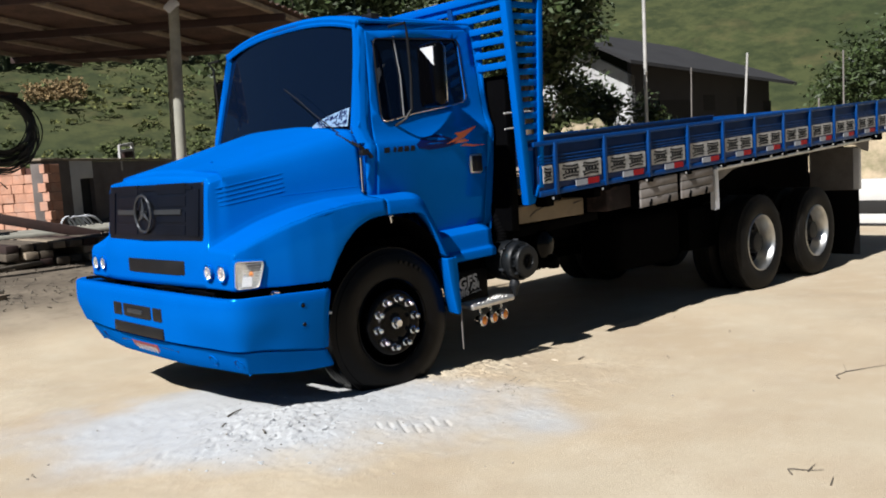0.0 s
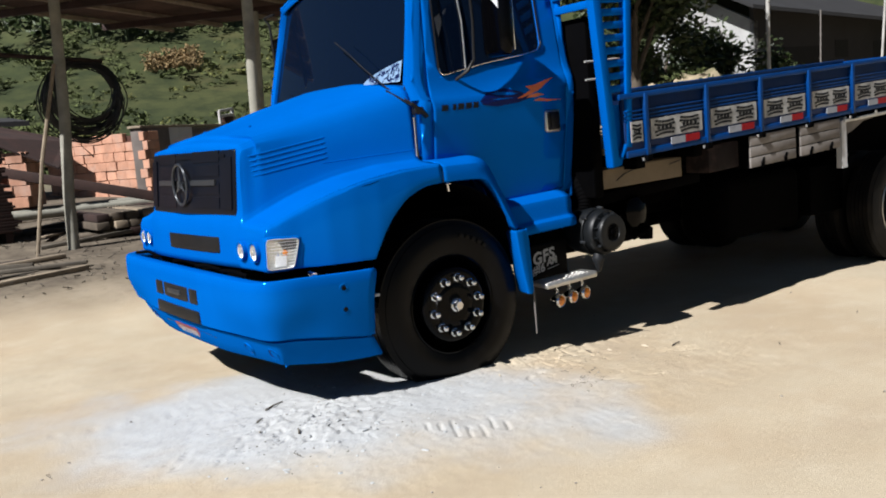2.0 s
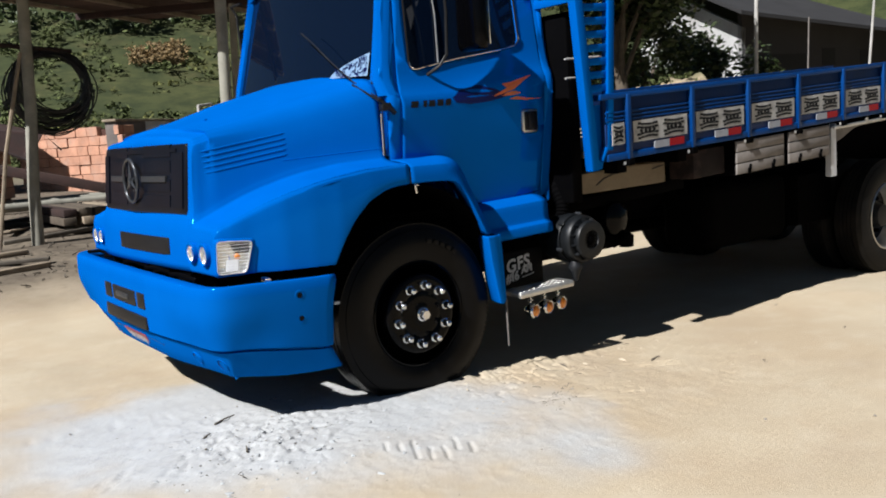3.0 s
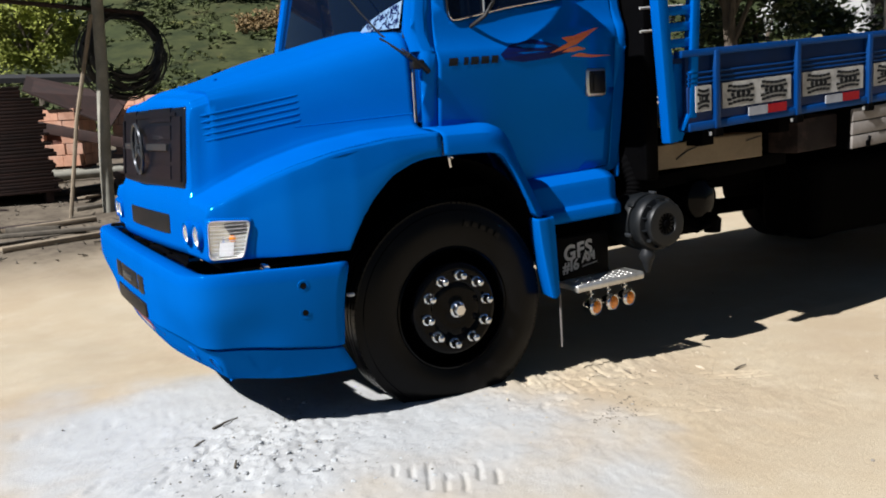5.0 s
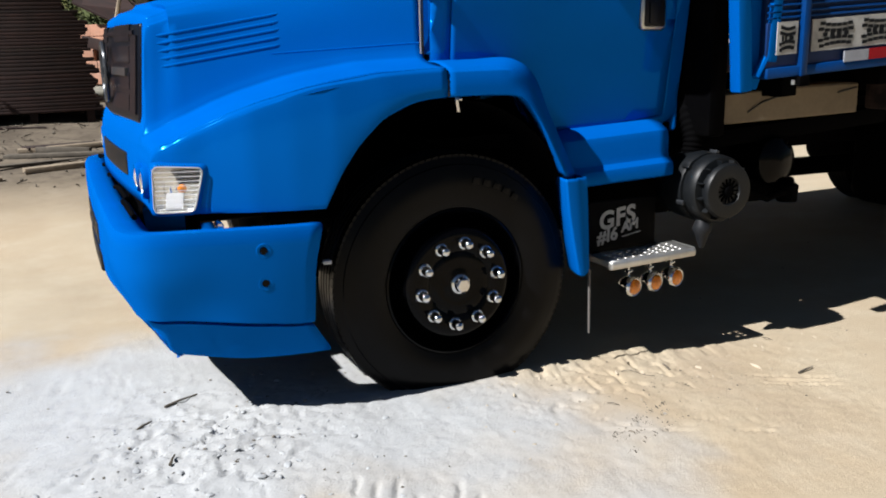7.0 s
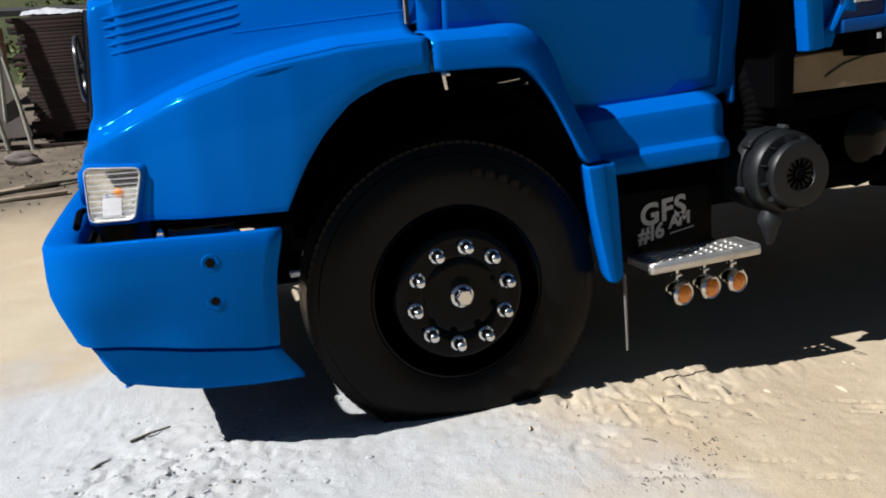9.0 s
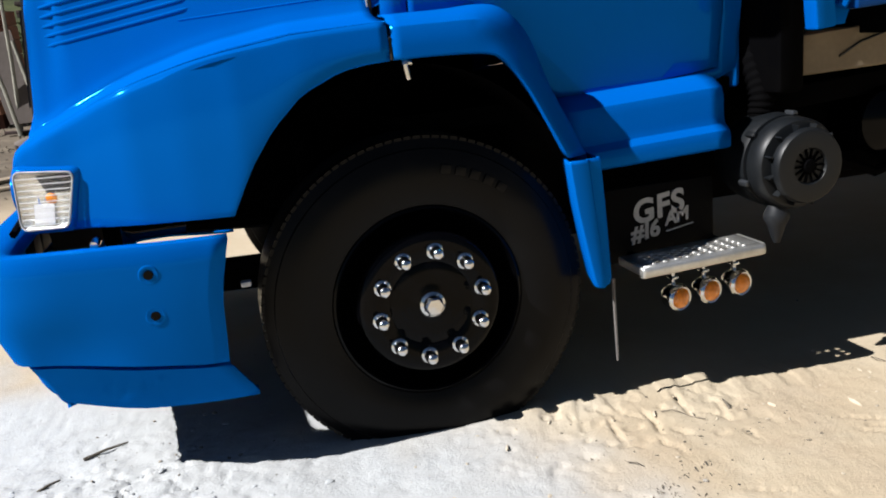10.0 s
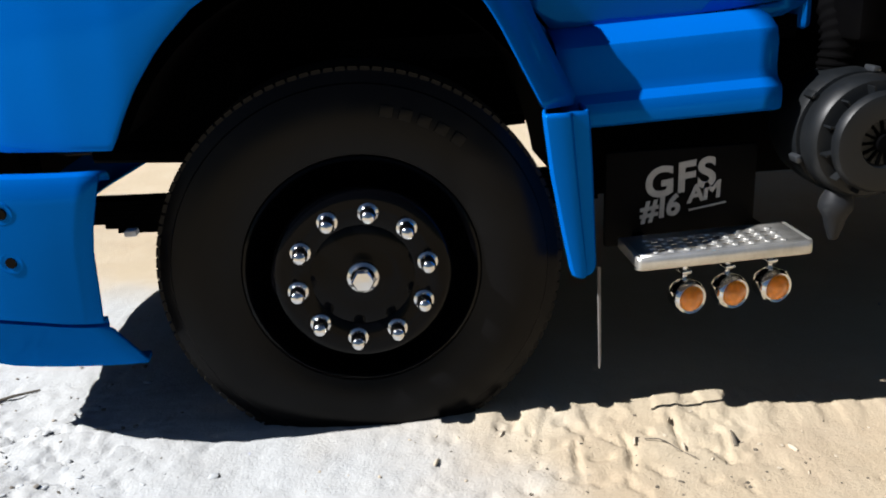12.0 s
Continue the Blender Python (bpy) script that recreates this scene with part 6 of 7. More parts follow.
def ground_material():
    m = bpy.data.materials.new("sand_and_grass")
    m.use_nodes = True
    N, L = m.node_tree.nodes, m.node_tree.links
    b = N["Principled BSDF"]
    geo = N.new("ShaderNodeNewGeometry")

    def nz(scale, detail=6, rough=0.6):
        n = N.new("ShaderNodeTexNoise")
        n.inputs["Scale"].default_value, n.inputs["Detail"].default_value, n.inputs["Roughness"].default_value = scale, detail, rough
        L.new(geo.outputs["Position"], n.inputs["Vector"])
        return n.outputs["Fac"]

    def rng(v, a, c, lo=0.0, hi=1.0):
        r = N.new("ShaderNodeMapRange")
        for k, q in zip(("From Min", "From Max", "To Min", "To Max"), (a, c, lo, hi)):
            r.inputs[k].default_value = q
        L.new(v, r.inputs["Value"])
        return r.outputs["Result"]

    def mixc(f, a, c):
        x = N.new("ShaderNodeMix")
        x.data_type = "RGBA"
        for s, v in (("Factor", f), ("A", a), ("B", c)):
            if isinstance(v, tuple):
                x.inputs[s].default_value = (*v, 1)
            elif isinstance(v, float):
                x.inputs[s].default_value = v
            else:
                L.new(v, x.inputs[s])
        return x.outputs["Result"]

    def attr(n):
        a = N.new("ShaderNodeAttribute")
        a.attribute_name = n
        return a.outputs["Fac"]

    big, mid, grain = nz(0.55), nz(3.5), nz(120, 3)
    sand = mixc(rng(big, 0.38, 0.62), (0.375, 0.318, 0.232), (0.338, 0.270, 0.186))
    sand = mixc(rng(mid, 0.5, 0.75, 0, 0.5), sand, (0.415, 0.360, 0.275))
    sand = mixc(rng(nz(1.3, 8, 0.7), 0.52, 0.72, 0, 0.5), sand, (0.30, 0.232, 0.165))
    sand = mixc(rng(grain, 0.55, 0.8, 0, 0.35), sand, (0.23, 0.18, 0.128))
    pw = mixc(rng(nz(5), 0.4, 0.7), (0.342, 0.35, 0.354), (0.31, 0.313, 0.312))
    pw = mixc(rng(nz(26, 5, 0.7), 0.55, 0.72, 0, 0.5), pw, (0.22, 0.225, 0.225))
    col = mixc(attr("powder"), sand, pw)
    soil = mixc(rng(nz(1.8), 0.35, 0.65), (0.085, 0.069, 0.052), (0.15, 0.124, 0.093))
    soil = mixc(rng(nz(9), 0.5, 0.7, 0, 0.8), soil, (0.05, 0.039, 0.03))
    col = mixc(attr("dirt"), col, soil)
    gr = mixc(rng(nz(0.06), 0.38, 0.62), (0.032, 0.041, 0.0145), (0.05, 0.055, 0.02))
    gr = mixc(rng(nz(0.5, 8, 0.7), 0.42, 0.6, 0, 0.85), gr, (0.017, 0.024, 0.009))
    gr = mixc(rng(nz(0.22), 0.56, 0.72, 0, 0.6), gr, (0.078, 0.067, 0.028))
    gr = mixc(rng(nz(5), 0.5, 0.75, 0, 0.5), gr, (0.0195, 0.028, 0.010))
    col = mixc(attr("grass"), col, gr)
    L.new(col, b.inputs["Base Color"])
    b.inputs["Roughness"].default_value = 0.95
    b.inputs["Specular IOR Level"].default_value = 0.2
    bp = N.new("ShaderNodeBump")
    bp.inputs["Strength"].default_value, bp.inputs["Distance"].default_value = 0.4, 0.008
    ad = N.new("ShaderNodeMath")
    ad.operation = "MULTIPLY_ADD"
    L.new(nz(16, 8, 0.7), ad.inputs[0])
    ad.inputs[1].default_value = 1.0
    L.new(grain, ad.inputs[2])
    L.new(ad.outputs[0], bp.inputs["Height"])
    L.new(bp.outputs["Normal"], b.inputs["Normal"])
    return m


me.materials.append(ground_material())


def gz(x, y):
    return land(x, y) + (relief(x, y) if -25 < x < 40 and -25 < y < 40 else 0.0)


# ---- shed roof with posts ----
RU, RV = Vector((0.82, 0.57, 0)), Vector((-0.57, 0.82, 0))
RO = Vector((2.0, 4.75, 3.72))
shed = thing("shed_roof", (1.05, 5.1, 0.2), "open shed roof of rusty brown sheets on round poles", "shed")


def rp(u, v, w=0.0):
    return RO + RU * u + RV * v + Vector((0, 0, w + 0.03 * v))


for i in range(8):
    u0 = -1.75 + i * 0.82
    b = bmesh.new()
    rows = [[rp(u0 + 0.84 * k / 8, v, 0.02 * math.cos(k * math.pi) + 0.004 * (i % 2)) for k in range(9)] for v in (-0.05, 1.2, 2.4, 3.6, 4.75, 5.75)]
    sheet(b, rows, (0, 0, 0.012))
    part("roof_sheet", b, ROOFRUST, shed, "rusty corrugated roof sheet")
for v in (0.05, 1.15, 2.3, 3.45, 4.6, 5.65):
    b = bmesh.new()
    beam(b, rp(-1.8, v, -0.06), rp(4.75, v, -0.06), 0.07, 0.06, 0.004)
    part("purlin", b, OLDWOOD, shed, "rough timber purlin")
for u in (-1.5, 0.75, 3.0):
    b = bmesh.new()
    beam(b, rp(u, -0.1, -0.14), rp(u, 5.75, -0.14), 0.08, 0.10, 0.005)
    part("rafter", b, DARKLUMBER, shed)
for x, y, lean, r in ((1.05, 5.1, 0.05, 0.062), (2.68, 8.6, 0.02, 0.055)):
    b = bmesh.new()
    tube(b, [(x + lean * 0.2, y + 0.03, gz(x, y) - 0.3), (x + lean * 0.4, y, 1.8), (x + 0.09, y, 3.62)], r, 14)
    part("shed_pole", b, POLEWOOD, shed, "pale peeled round pole")
b = bmesh.new()
beam(b, (1.06, 5.12, 3.54), (1.16, 5.05, 3.66), 0.14, 0.10, 0.02)
part("pole_head", b, WHITE, shed, "pale bound pole head")
# ---- cable coil on its post ----
PX, PY = -0.40, 8.25
post = thing("wooden_post", (PX, PY, gz(PX, PY)), "grey round timber post with a cross rail and leaning prop", "post")
b = bmesh.new()
tube(b, [(PX, PY, gz(PX, PY) - 0.3), (PX + 0.04, PY, 1.1), (PX + 0.13, PY, 2.2), (PX + 0.20, PY, 3.75)], 0.078, 14, True, 0.07)
part("post_trunk", b, POLEWOOD, post)
b = bmesh.new()
tube(b, [(PX - 0.47, PY - 0.08, gz(PX - 0.47, PY - 0.08) - 0.05), (PX - 0.25, PY - 0.11, 1.6), (PX + 0.06, PY - 0.13, 2.85)], 0.026, 8)
part("prop", b, OLDWOOD, post, "thin leaning prop")
b = bmesh.new()
tube(b, [(PX - 3.0, PY + 0.1, 3.18), (PX - 1.1, PY + 0.12, 3.06), (PX + 0.75, PY + 0.17, 2.90)], 0.03, 8)
part("cross_rail", b, DARKLUMBER, post, "dark cross rail")
coil = thing("cable_coil", (PX + 0.42, PY + 0.21, 2.38), "large coil of black cable hanging on a timber post", "cable coil")
rs = random.Random(11)
old = None
for i in range(44):
    now = (0.35 + 0.20 * rs.random(), rs.uniform(-0.05, 0.05), rs.uniform(-0.05, 0.03), rs.uniform(-0.10, 0.10), 1 + rs.uniform(-0.05, 0.12), rs.random() * 6, rs.uniform(-0.12, 0.12))
    old = old or now
    pts = []
    for k in range(37):
        a = 2 * math.pi * k / 36
        r, ox, oz, oy, sq, ph, tl = [p + (q - p) * k / 36 for p, q in zip(old, now)]
        w = 1 + 0.035 * math.sin(3 * a + ph)
        pts.append((PX + 0.42 + ox + (0.55 - r) * 0.5 + r * w * math.cos(a), PY + 0.21 + oy + tl * math.cos(a), 2.38 + oz + (0.52 - r) + r * w * sq * math.sin(a)))
    part("cable_loop", tube(bmesh.new(), pts, 0.0095, 5, False), CABLE, coil)
    old = now
b = tube(bmesh.new(), [pts[-1], (PX + 0.62, PY + 0.1, 2.0), (PX + 0.2, PY + 0.1, 1.9), (PX + 0.45, PY + 0.06, 1.6)], 0.011, 5)
part("cable_end", b, CABLE, coil, "loose cable end")


# ---- bricks ----
def brick_mesh(l, d, h):
    b = boxes(-l / 2, l / 2, -d / 2, d / 2, -h / 2, h / 2, 0.006, None, 1)
    me = bpy.data.meshes.new("brick")
    b.to_mesh(me)
    b.free()
    me.materials.append(BRICK)
    return me


BRICK_ME = brick_mesh(0.285, 0.135, 0.182)
BRICK_END = brick_mesh(0.135, 0.285, 0.182)


def brick_stack(name, at, yaw, nl, nh, depth, label, seed, skip=0.05):
    """A stack whose front face shows single bricks over a solid dark core."""
    rs = random.Random(seed)
    t = thing(name, at, label, "bricks")
    m0 = Matrix.Translation(at) @ Matrix.Rotation(radians(yaw), 4, "Z")
    L = nl * 0.29
    b = bmesh.new()
    box(b, 0.02, L - 0.02, 0.10, depth, -0.2, nh * 0.19 - 0.06, 0, m0)
    part("stack_core", b, HOLE, t)
    for j in range(nh):
        for i in range(nl):
            if rs.random() < skip or (j == nh - 1 and rs.random() < 0.25):
                continue
            o = new("brick", BRICK_ME)
            o.parent = t
            o.location = m0.to_3x3() @ Vector(((i + 0.5) * 0.29 + (j % 2) * 0.05 + rs.uniform(-0.01, 0.01), 0.07 + rs.uniform(-0.018, 0.018), (j + 0.5) * 0.19))
            o.rotation_euler = (0, 0, radians(yaw + rs.uniform(-2.5, 2.5)))
        for i in range(int(depth / 0.29)):
            for e in (0, 1):
                o = new("brick", BRICK_END)
                o.parent = t
                o.location = m0.to_3x3() @ Vector((0.06 if e == 0 else L - 0.06, 0.28 + i * 0.29, (j + 0.5) * 0.19))
                o.rotation_euler = (0, 0, radians(yaw + rs.uniform(-2, 2)))
    return t


# half-built brick room: lit side wall in bricks, plastered front
brick_stack("brick_wall", (0.95, 16.35, 0.74), -60, 10, 7, 0.3, "unfinished wall of red hollow bricks with mortar smears", 2, 0.0)
lw = thing("plastered_wall", (2.4, 13.9, 0.7), "low unfinished grey plastered wall with a pale pillar and doorway", "wall")
WM = Matrix.Translation((2.38, 13.9, 0)) @ Matrix.Rotation(radians(42), 4, "Z")
for x0, x1, mt, nm, zt, lab in ((0.0, 1.1, PLASTER, "wall_panel", 2.14, "rough dark plaster"), (1.1, 1.5, WHITEWALL, "pillar", 2.16, "pale pillar"), (1.5, 2.1, VOID, "doorway", 1.75, "dark doorway"), (2.1, 8.0, PLASTER, "wall_panel", 2.12, "rough dark plaster")):
    b = bmesh.new()
    box(b, x0 + 0.003, x1, 0.1 if nm == "doorway" else 0.0, 0.25, 0.4, zt, 0.008, WM)
    part(nm, b, mt, lw, lab)
b = box(bmesh.new(), -0.05, 8.0, -0.03, 0.28, 2.14, 2.19, 0.01, WM)
part("coping", b, OLDWOOD, lw, "mortar coping")
b = box(bmesh.new(), 1.5, 2.1, 0.0, 0.25, 1.75, 2.14, 0.005, WM)
part("lintel", b, WHITEWALL, lw)
stand = thing("metal_stand", (5.2, 16.45, 2.19), "small grey metal stand on top of the plastered wall", "stand")
for a, c in (((5.02, 16.3, 1.9), (5.02, 16.3, 2.5)), ((5.02, 16.3, 2.5), (5.55, 16.78, 2.56)), ((5.02, 16.3, 2.36), (5.55, 16.78, 2.42)), ((5.55, 16.78, 2.15), (5.55, 16.78, 2.56))):
    part("bar", beam(bmesh.new(), a, c, 0.06, 0.06, 0.006, (0.3, 0.2, 0.9)), GREY_GUARD, stand)
part("motor", beam(bmesh.new(), (5.15, 16.45, 2.28), (5.5, 16.76, 2.30), 0.16, 0.16, 0.03), DARKLUMBER, stand, "dark round motor")
brick_stack("brick_stack", (-1.20, 12.6, 0.86), -32, 4, 5, 0.6, "stack of pale red hollow bricks on timber", 4)
brick_stack("brick_stack", (-6.62, 10.85, 0.72), -14, 12, 7, 0.9, "stack of orange hollow bricks on the soil", 6, 0.07)

# dark board stack and loose timber
st = thing("board_stack", (-1.6, 10.0, 0.6), "tall stack of dark weathered boards", "lumber stack")
rs = random.Random(21)
z = gz(-1.6, 10) + 0.12
for b0 in (-2.4, -1.7, -1.0):
    b = boxes(b0, b0 + 0.1, 9.6, 10.9, z - 0.3, z, 0.004)
    part("bearer", b, DARKLUMBER, st)
for k in range(32):
    h = rs.uniform(0.035, 0.055)
    e = rs.uniform(-0.10, 0.06) - 0.005 * k - 0.05 * max(0, k - 26)
    b = bmesh.new()
    for q in range(4):
        y0 = 9.55 + q * 0.34
        box(b, -2.62 + rs.uniform(-0.1, 0.1), -0.80 + e + rs.uniform(-0.04, 0.03), y0, y0 + 0.30, z, z + h - 0.002, 0.003)
    part("board", b, DARKLUMBER, st)
    z += h
b = plate(bmesh.new(), [(-3.24, 9.60, 1.70), (-2.84, 9.62, 1.76), (-2.62, 9.40, 0.62), (-3.02, 9.38, 0.62)], (0, 0.025, 0))
tagged(obj("leaning_panel", b, PLASTER), "grey weathered board leaning against the brick stack", "board")
sheet_rs = random.Random(5)
b = bmesh.new()
lift = lambda x, y: z + 0.012 + 0.10 * max(0.0, math.sin((x + 3.0) * 2.2)) * max(0.0, math.sin((y - 9.6) * 2.6)) + 0.035 * abs(noise.noise((x * 7, y * 7, 0.3))) + 0.012 * sheet_rs.random()
sheet(b, [[(x, y, lift(x, y)) for x in np.linspace(-2.55, -1.5, 34)] for y in np.linspace(9.58, 10.8, 24)])
tagged(obj("plastic_sheet", b, WHITE), "crumpled white plastic sheet lying on the board stack", "sheet")
for top, foot in (((-2.84, 9.5, 2.35), (-2.93, 9.45, 0.4)), ((-3.10, 9.35, 1.62), (-2.90, 9.3, 0.4)), ((-2.80, 9.4, 1.62), (-2.62, 9.3, 0.4))):
    b = tube(bmesh.new(), [foot, ((top[0] + foot[0]) / 2 + 0.02, foot[1], (top[2] + foot[2]) / 2), top], 0.028, 8, True, 0.022)
    tagged(obj("stake", b, POLEWOOD), "thin grey wooden stake leaning beside the bricks", "stake", "leaning stakes")
b = bmesh.new()
bmesh.ops.create_icosphere(b, subdivisions=3, radius=0.13)
for v in b.verts:
    v.co *= 1 + 0.5 * noise.noise(v.co * 9)
    v.co = Vector((v.co.x * 1.5 - 2.6, v.co.y + 8.3, v.co.z * 0.7 + gz(-2.6, 8.3) + 0.05))
tagged(obj("rock", b, PLASTER), "rough pale lump of mortar on the soil", "rock")
rt = thing("roofing_sheet", (0.2, 12.3, 2.2), "dark sheet laid aslant over the brick stack", "sheet")
b = bmesh.new()
plate(b, [(-0.95, 12.15, 2.12), (0.30, 11.85, 1.46), (0.85, 13.1, 1.95), (-0.75, 13.6, 2.42)], (0, 0, 0.03))
part("sheet_panel", b, DARKLUMBER, rt)
b = bmesh.new()
plate(b, [(-5.5, 15.2, 2.5), (0.5, 14.9, 2.36), (0.5, 17, 2.55), (-5.5, 17.2, 2.7)], (0, 0, 0.10))
tagged(obj("low_roof", b, SLATE), "low dark roof edge beyond the bricks", "roof")

bw = thing("leaning_beam", (1.0, 10.2, 0.6), "long dark squared beam leaning on the timber", "beam")
b = bmesh.new()
beam(b, (-0.9, 11.2, 1.55), (2.0, 10.1, 0.72), 0.09, 0.16, 0.01)
part("beam_body", b, DARKLUMBER, bw)
rs = random.Random(31)
for i in range(30):
    x, y = rs.uniform(-2.6, 2.6), rs.uniform(5.8, 12.0)
    if x > 0.6 and y < 6:
        continue
    L, w, h = rs.uniform(0.5, 1.7), rs.uniform(0.06, 0.2), rs.uniform(0.025, 0.06)
    a = rs.gauss(12, 18)
    b = bmesh.new()
    zz = gz(x, y)
    m = pose(x, y, zz + h / 2 + 0.005, rs.uniform(-2, 2), rs.uniform(-3, 3), a)
    box(b, -L / 2, L / 2, -w / 2, w / 2, -h / 2, h / 2, 0.004, m)
    tagged(obj("plank", b, rs.choice([OLDWOOD, TWIG, TWIG, DARKLUMBER, BARK])), "loose weathered plank lying on bare soil", "plank", "loose timber")
lp = thing("timber_pile", (1.2, 9.0, 0.45), "low pile of sawn timber ends on bearers", "lumber")
for i in range(9):
    for j in range(3):
        if rs.random() < 0.15:
            continue
        b = bmesh.new()
        x0 = 0.1 + i * 0.23 + rs.uniform(-0.02, 0.02)
        box(b, x0, x0 + 0.18, 8.9 + rs.uniform(-0.1, 0.1), 11.0, gz(1, 9) + 0.02 + j * 0.115, gz(1, 9) + 0.125 + j * 0.115, 0.006)
        part("timber", b, rs.choice([OLDWOOD, BARK, DARKLUMBER]), lp)
for k in range(3):
    b = bmesh.new()
    y = 11.6 + 0.28 * k
    tube(b, [(-2.5, y, gz(0, y) + 0.12), (3.5, y + 0.5, gz(2, y) + 0.14)], 0.075, 10)
    tagged(obj("log", b, POLEWOOD), "pale log lying before the bricks", "log", "logs")
ch = thing("broken_chair", (2.3, 12.4, 0.75), "pale broken plastic chair lying on the timber", "chair")
for k in range(4):
    b = bmesh.new()
    a = 0.28 * k
    a *= 0.6
    tube(b, curve_through([(2.2 + a, 12.4, 0.76), (2.12 + 0.8 * a, 12.35, 0.92 + 0.03 * k), (2.25 + a, 12.33, 1.02 - 0.02 * k), (2.42 + a, 12.4, 0.78)], 10), 0.02, 6)
    part("chair_rail", b, WHITE, ch)


# ---- plants ----
def leaf_cloud(b, centre, radii, n, size, rs, clumps=24):
    """Small leaf blades gathered in clumps, with gaps between."""
    cs = []
    for _ in range(clumps):
        v = Vector((rs.gauss(0, 1), rs.gauss(0, 1), rs.gauss(0, 1))).normalized() * (0.45 + 0.55 * rs.random() ** 0.5)
        cs.append((Vector((v.x * radii[0], v.y * radii[1], v.z * radii[2])), rs.uniform(0.22, 0.42)))
    c0 = Vector(centre)
    for _ in range(n):
        c, r = rs.choice(cs)
        p = c0 + c + Vector((rs.gauss(0, 1) * radii[0], rs.gauss(0, 1) * radii[1], rs.gauss(0, 1) * radii[2])) * r * 0.5
        s = size * rs.uniform(0.6, 1.4)
        a = Vector((rs.gauss(0, 1), rs.gauss(0, 1), rs.gauss(0, 0.6))).normalized()
        t = a.cross(Vector((rs.gauss(0, 1), rs.gauss(0, 1), rs.gauss(0, 1)))).normalized()
        vs = [b.verts.new(p + a * s), b.verts.new(p + t * s * 0.42), b.verts.new(p - a * s), b.verts.new(p - t * s * 0.42)]
        b.faces.new(vs)


def leafy(name, b, material, parent=None):
    me = bpy.data.meshes.new(name)
    b.to_mesh(me)
    b.free()
    me.materials.append(material)
    ob = new(name, me)
    if parent:
        ob.parent = parent
        ob.matrix_parent_inverse = Matrix.Translation(parent.location).inverted()
    return ob


def tree(x, y, h, radii, n, size, seed, label, material=LEAF):
    rs = random.Random(seed)
    g = gz(x, y)
    t = thing("tree", (x, y, g), label, "tree")
    b = bmesh.new()
    top = Vector((x, y, g + h))
    tube(b, [(x, y, g - 0.3), (x + 0.1, y, g + h * 0.35), (x, y + 0.1, g + h * 0.7)], 0.2, 10, True, 0.12)
    for k in range(7):
        a = rs.random() * 6.28
        q = Vector((math.cos(a) * radii[0] * 0.7, math.sin(a) * radii[1] * 0.7, radii[2] * rs.uniform(-0.2, 0.6)))
        s = Vector((x, y, g + h * rs.uniform(0.4, 0.7)))
        tube(b, [s, s + (top + q - s) * 0.5 + Vector((0, 0, 0.2)), top + q], 0.07, 6, True, 0.02)
    part("trunk", b, BARK, t)
    b = bmesh.new()
    leaf_cloud(b, top, radii, n, size, rs, 40)
    leafy("crown", b, material, t)


tree(12.8, 10.05, 4.9, (1.7, 1.9, 1.5), 22000, 0.10, 1, "broad dark green leafy tree behind the bed")
tree(9.2, 13.4, 4.6, (2.6, 2.0, 1.7), 18000, 0.11, 2, "dark green leafy tree behind the cab")
tree(18.3, 13.6, 1.5, (2.0, 1.8, 1.1), 6000, 0.15, 7, "dark shaded tree beside the house")
tree(15.4, 11.5, 2.6, (1.9, 1.7, 1.3), 8000, 0.09, 12, "dark leafy shrub below the tree")
tree(17.4, 10.6, 2.0, (1.2, 1.3, 1.0), 3500, 0.11, 13, "dark leafy shrub before the house")
tree(37.2, 13.8, 1.7, (1.7, 1.4, 1.0), 4000, 0.11, 15, "dry yellowish shrub at the end of the house", LEAF_DRY)
tree(41, 10.5, 4.0, (4.0, 3.6, 2.6), 12000, 0.15, 3, "olive green tree on the slope")
tree(47, 6.0, 5.0, (5.0, 4.5, 3.0), 12000, 0.16, 4, "olive green tree on the slope")
tree(1.2, 34.0, 5.3 - gz(1.2, 34.0), (1.5, 1.6, 1.35), 9000, 0.10, 5, "yellow green tree beyond the yard", LEAF_SUN)
tree(-12.5, 33.0, 3.6, (4.6, 3.4, 3.1), 9000, 0.17, 6, "yellow green tree beyond the yard", LEAF_DRY)

# bushes, shade trees and dry tufts over the slope
rs = random.Random(77)
b, bd, bs = bmesh.new(), bmesh.new(), bmesh.new()
for i in range(170):
    az, d = radians(rs.uniform(40, 92)), rs.uniform(26, 78)
    x, y = -3.7 + d * math.cos(az), -4.6 + d * math.sin(az)
    s = rs.uniform(0.4, 1.1) * (0.6 + d / 60)
    tgt = bd if rs.random() < 0.15 else b
    leaf_cloud(tgt, (x, y, gz(x, y) + s * 0.35), (s, s, s * 0.6), int(150), 0.09 * (0.6 + d / 50), rs, 10)
for i in range(420):
    az, d = radians(rs.uniform(56, 95)), rs.uniform(24, 72)
    x, y = -3.7 + d * math.cos(az), -4.6 + d * math.sin(az)
    s = rs.uniform(0.2, 0.6) * (0.6 + d / 60)
    leaf_cloud(bd if rs.random() < 0.25 else b, (x, y, gz(x, y) + s * 0.3), (s, s, s * 0.5), 46, 0.07 * (0.6 + d / 40), rs, 5)
for i in range(34):
    az, d = radians(rs.uniform(69.2, 72.2)), rs.uniform(67, 69.5)
    x, y = -3.7 + d * math.cos(az), -4.6 + d * math.sin(az)
    leaf_cloud(bs, (x, y, gz(x, y) + 0.5), (0.8, 0.8, 0.6), 150, 0.11, rs, 10)
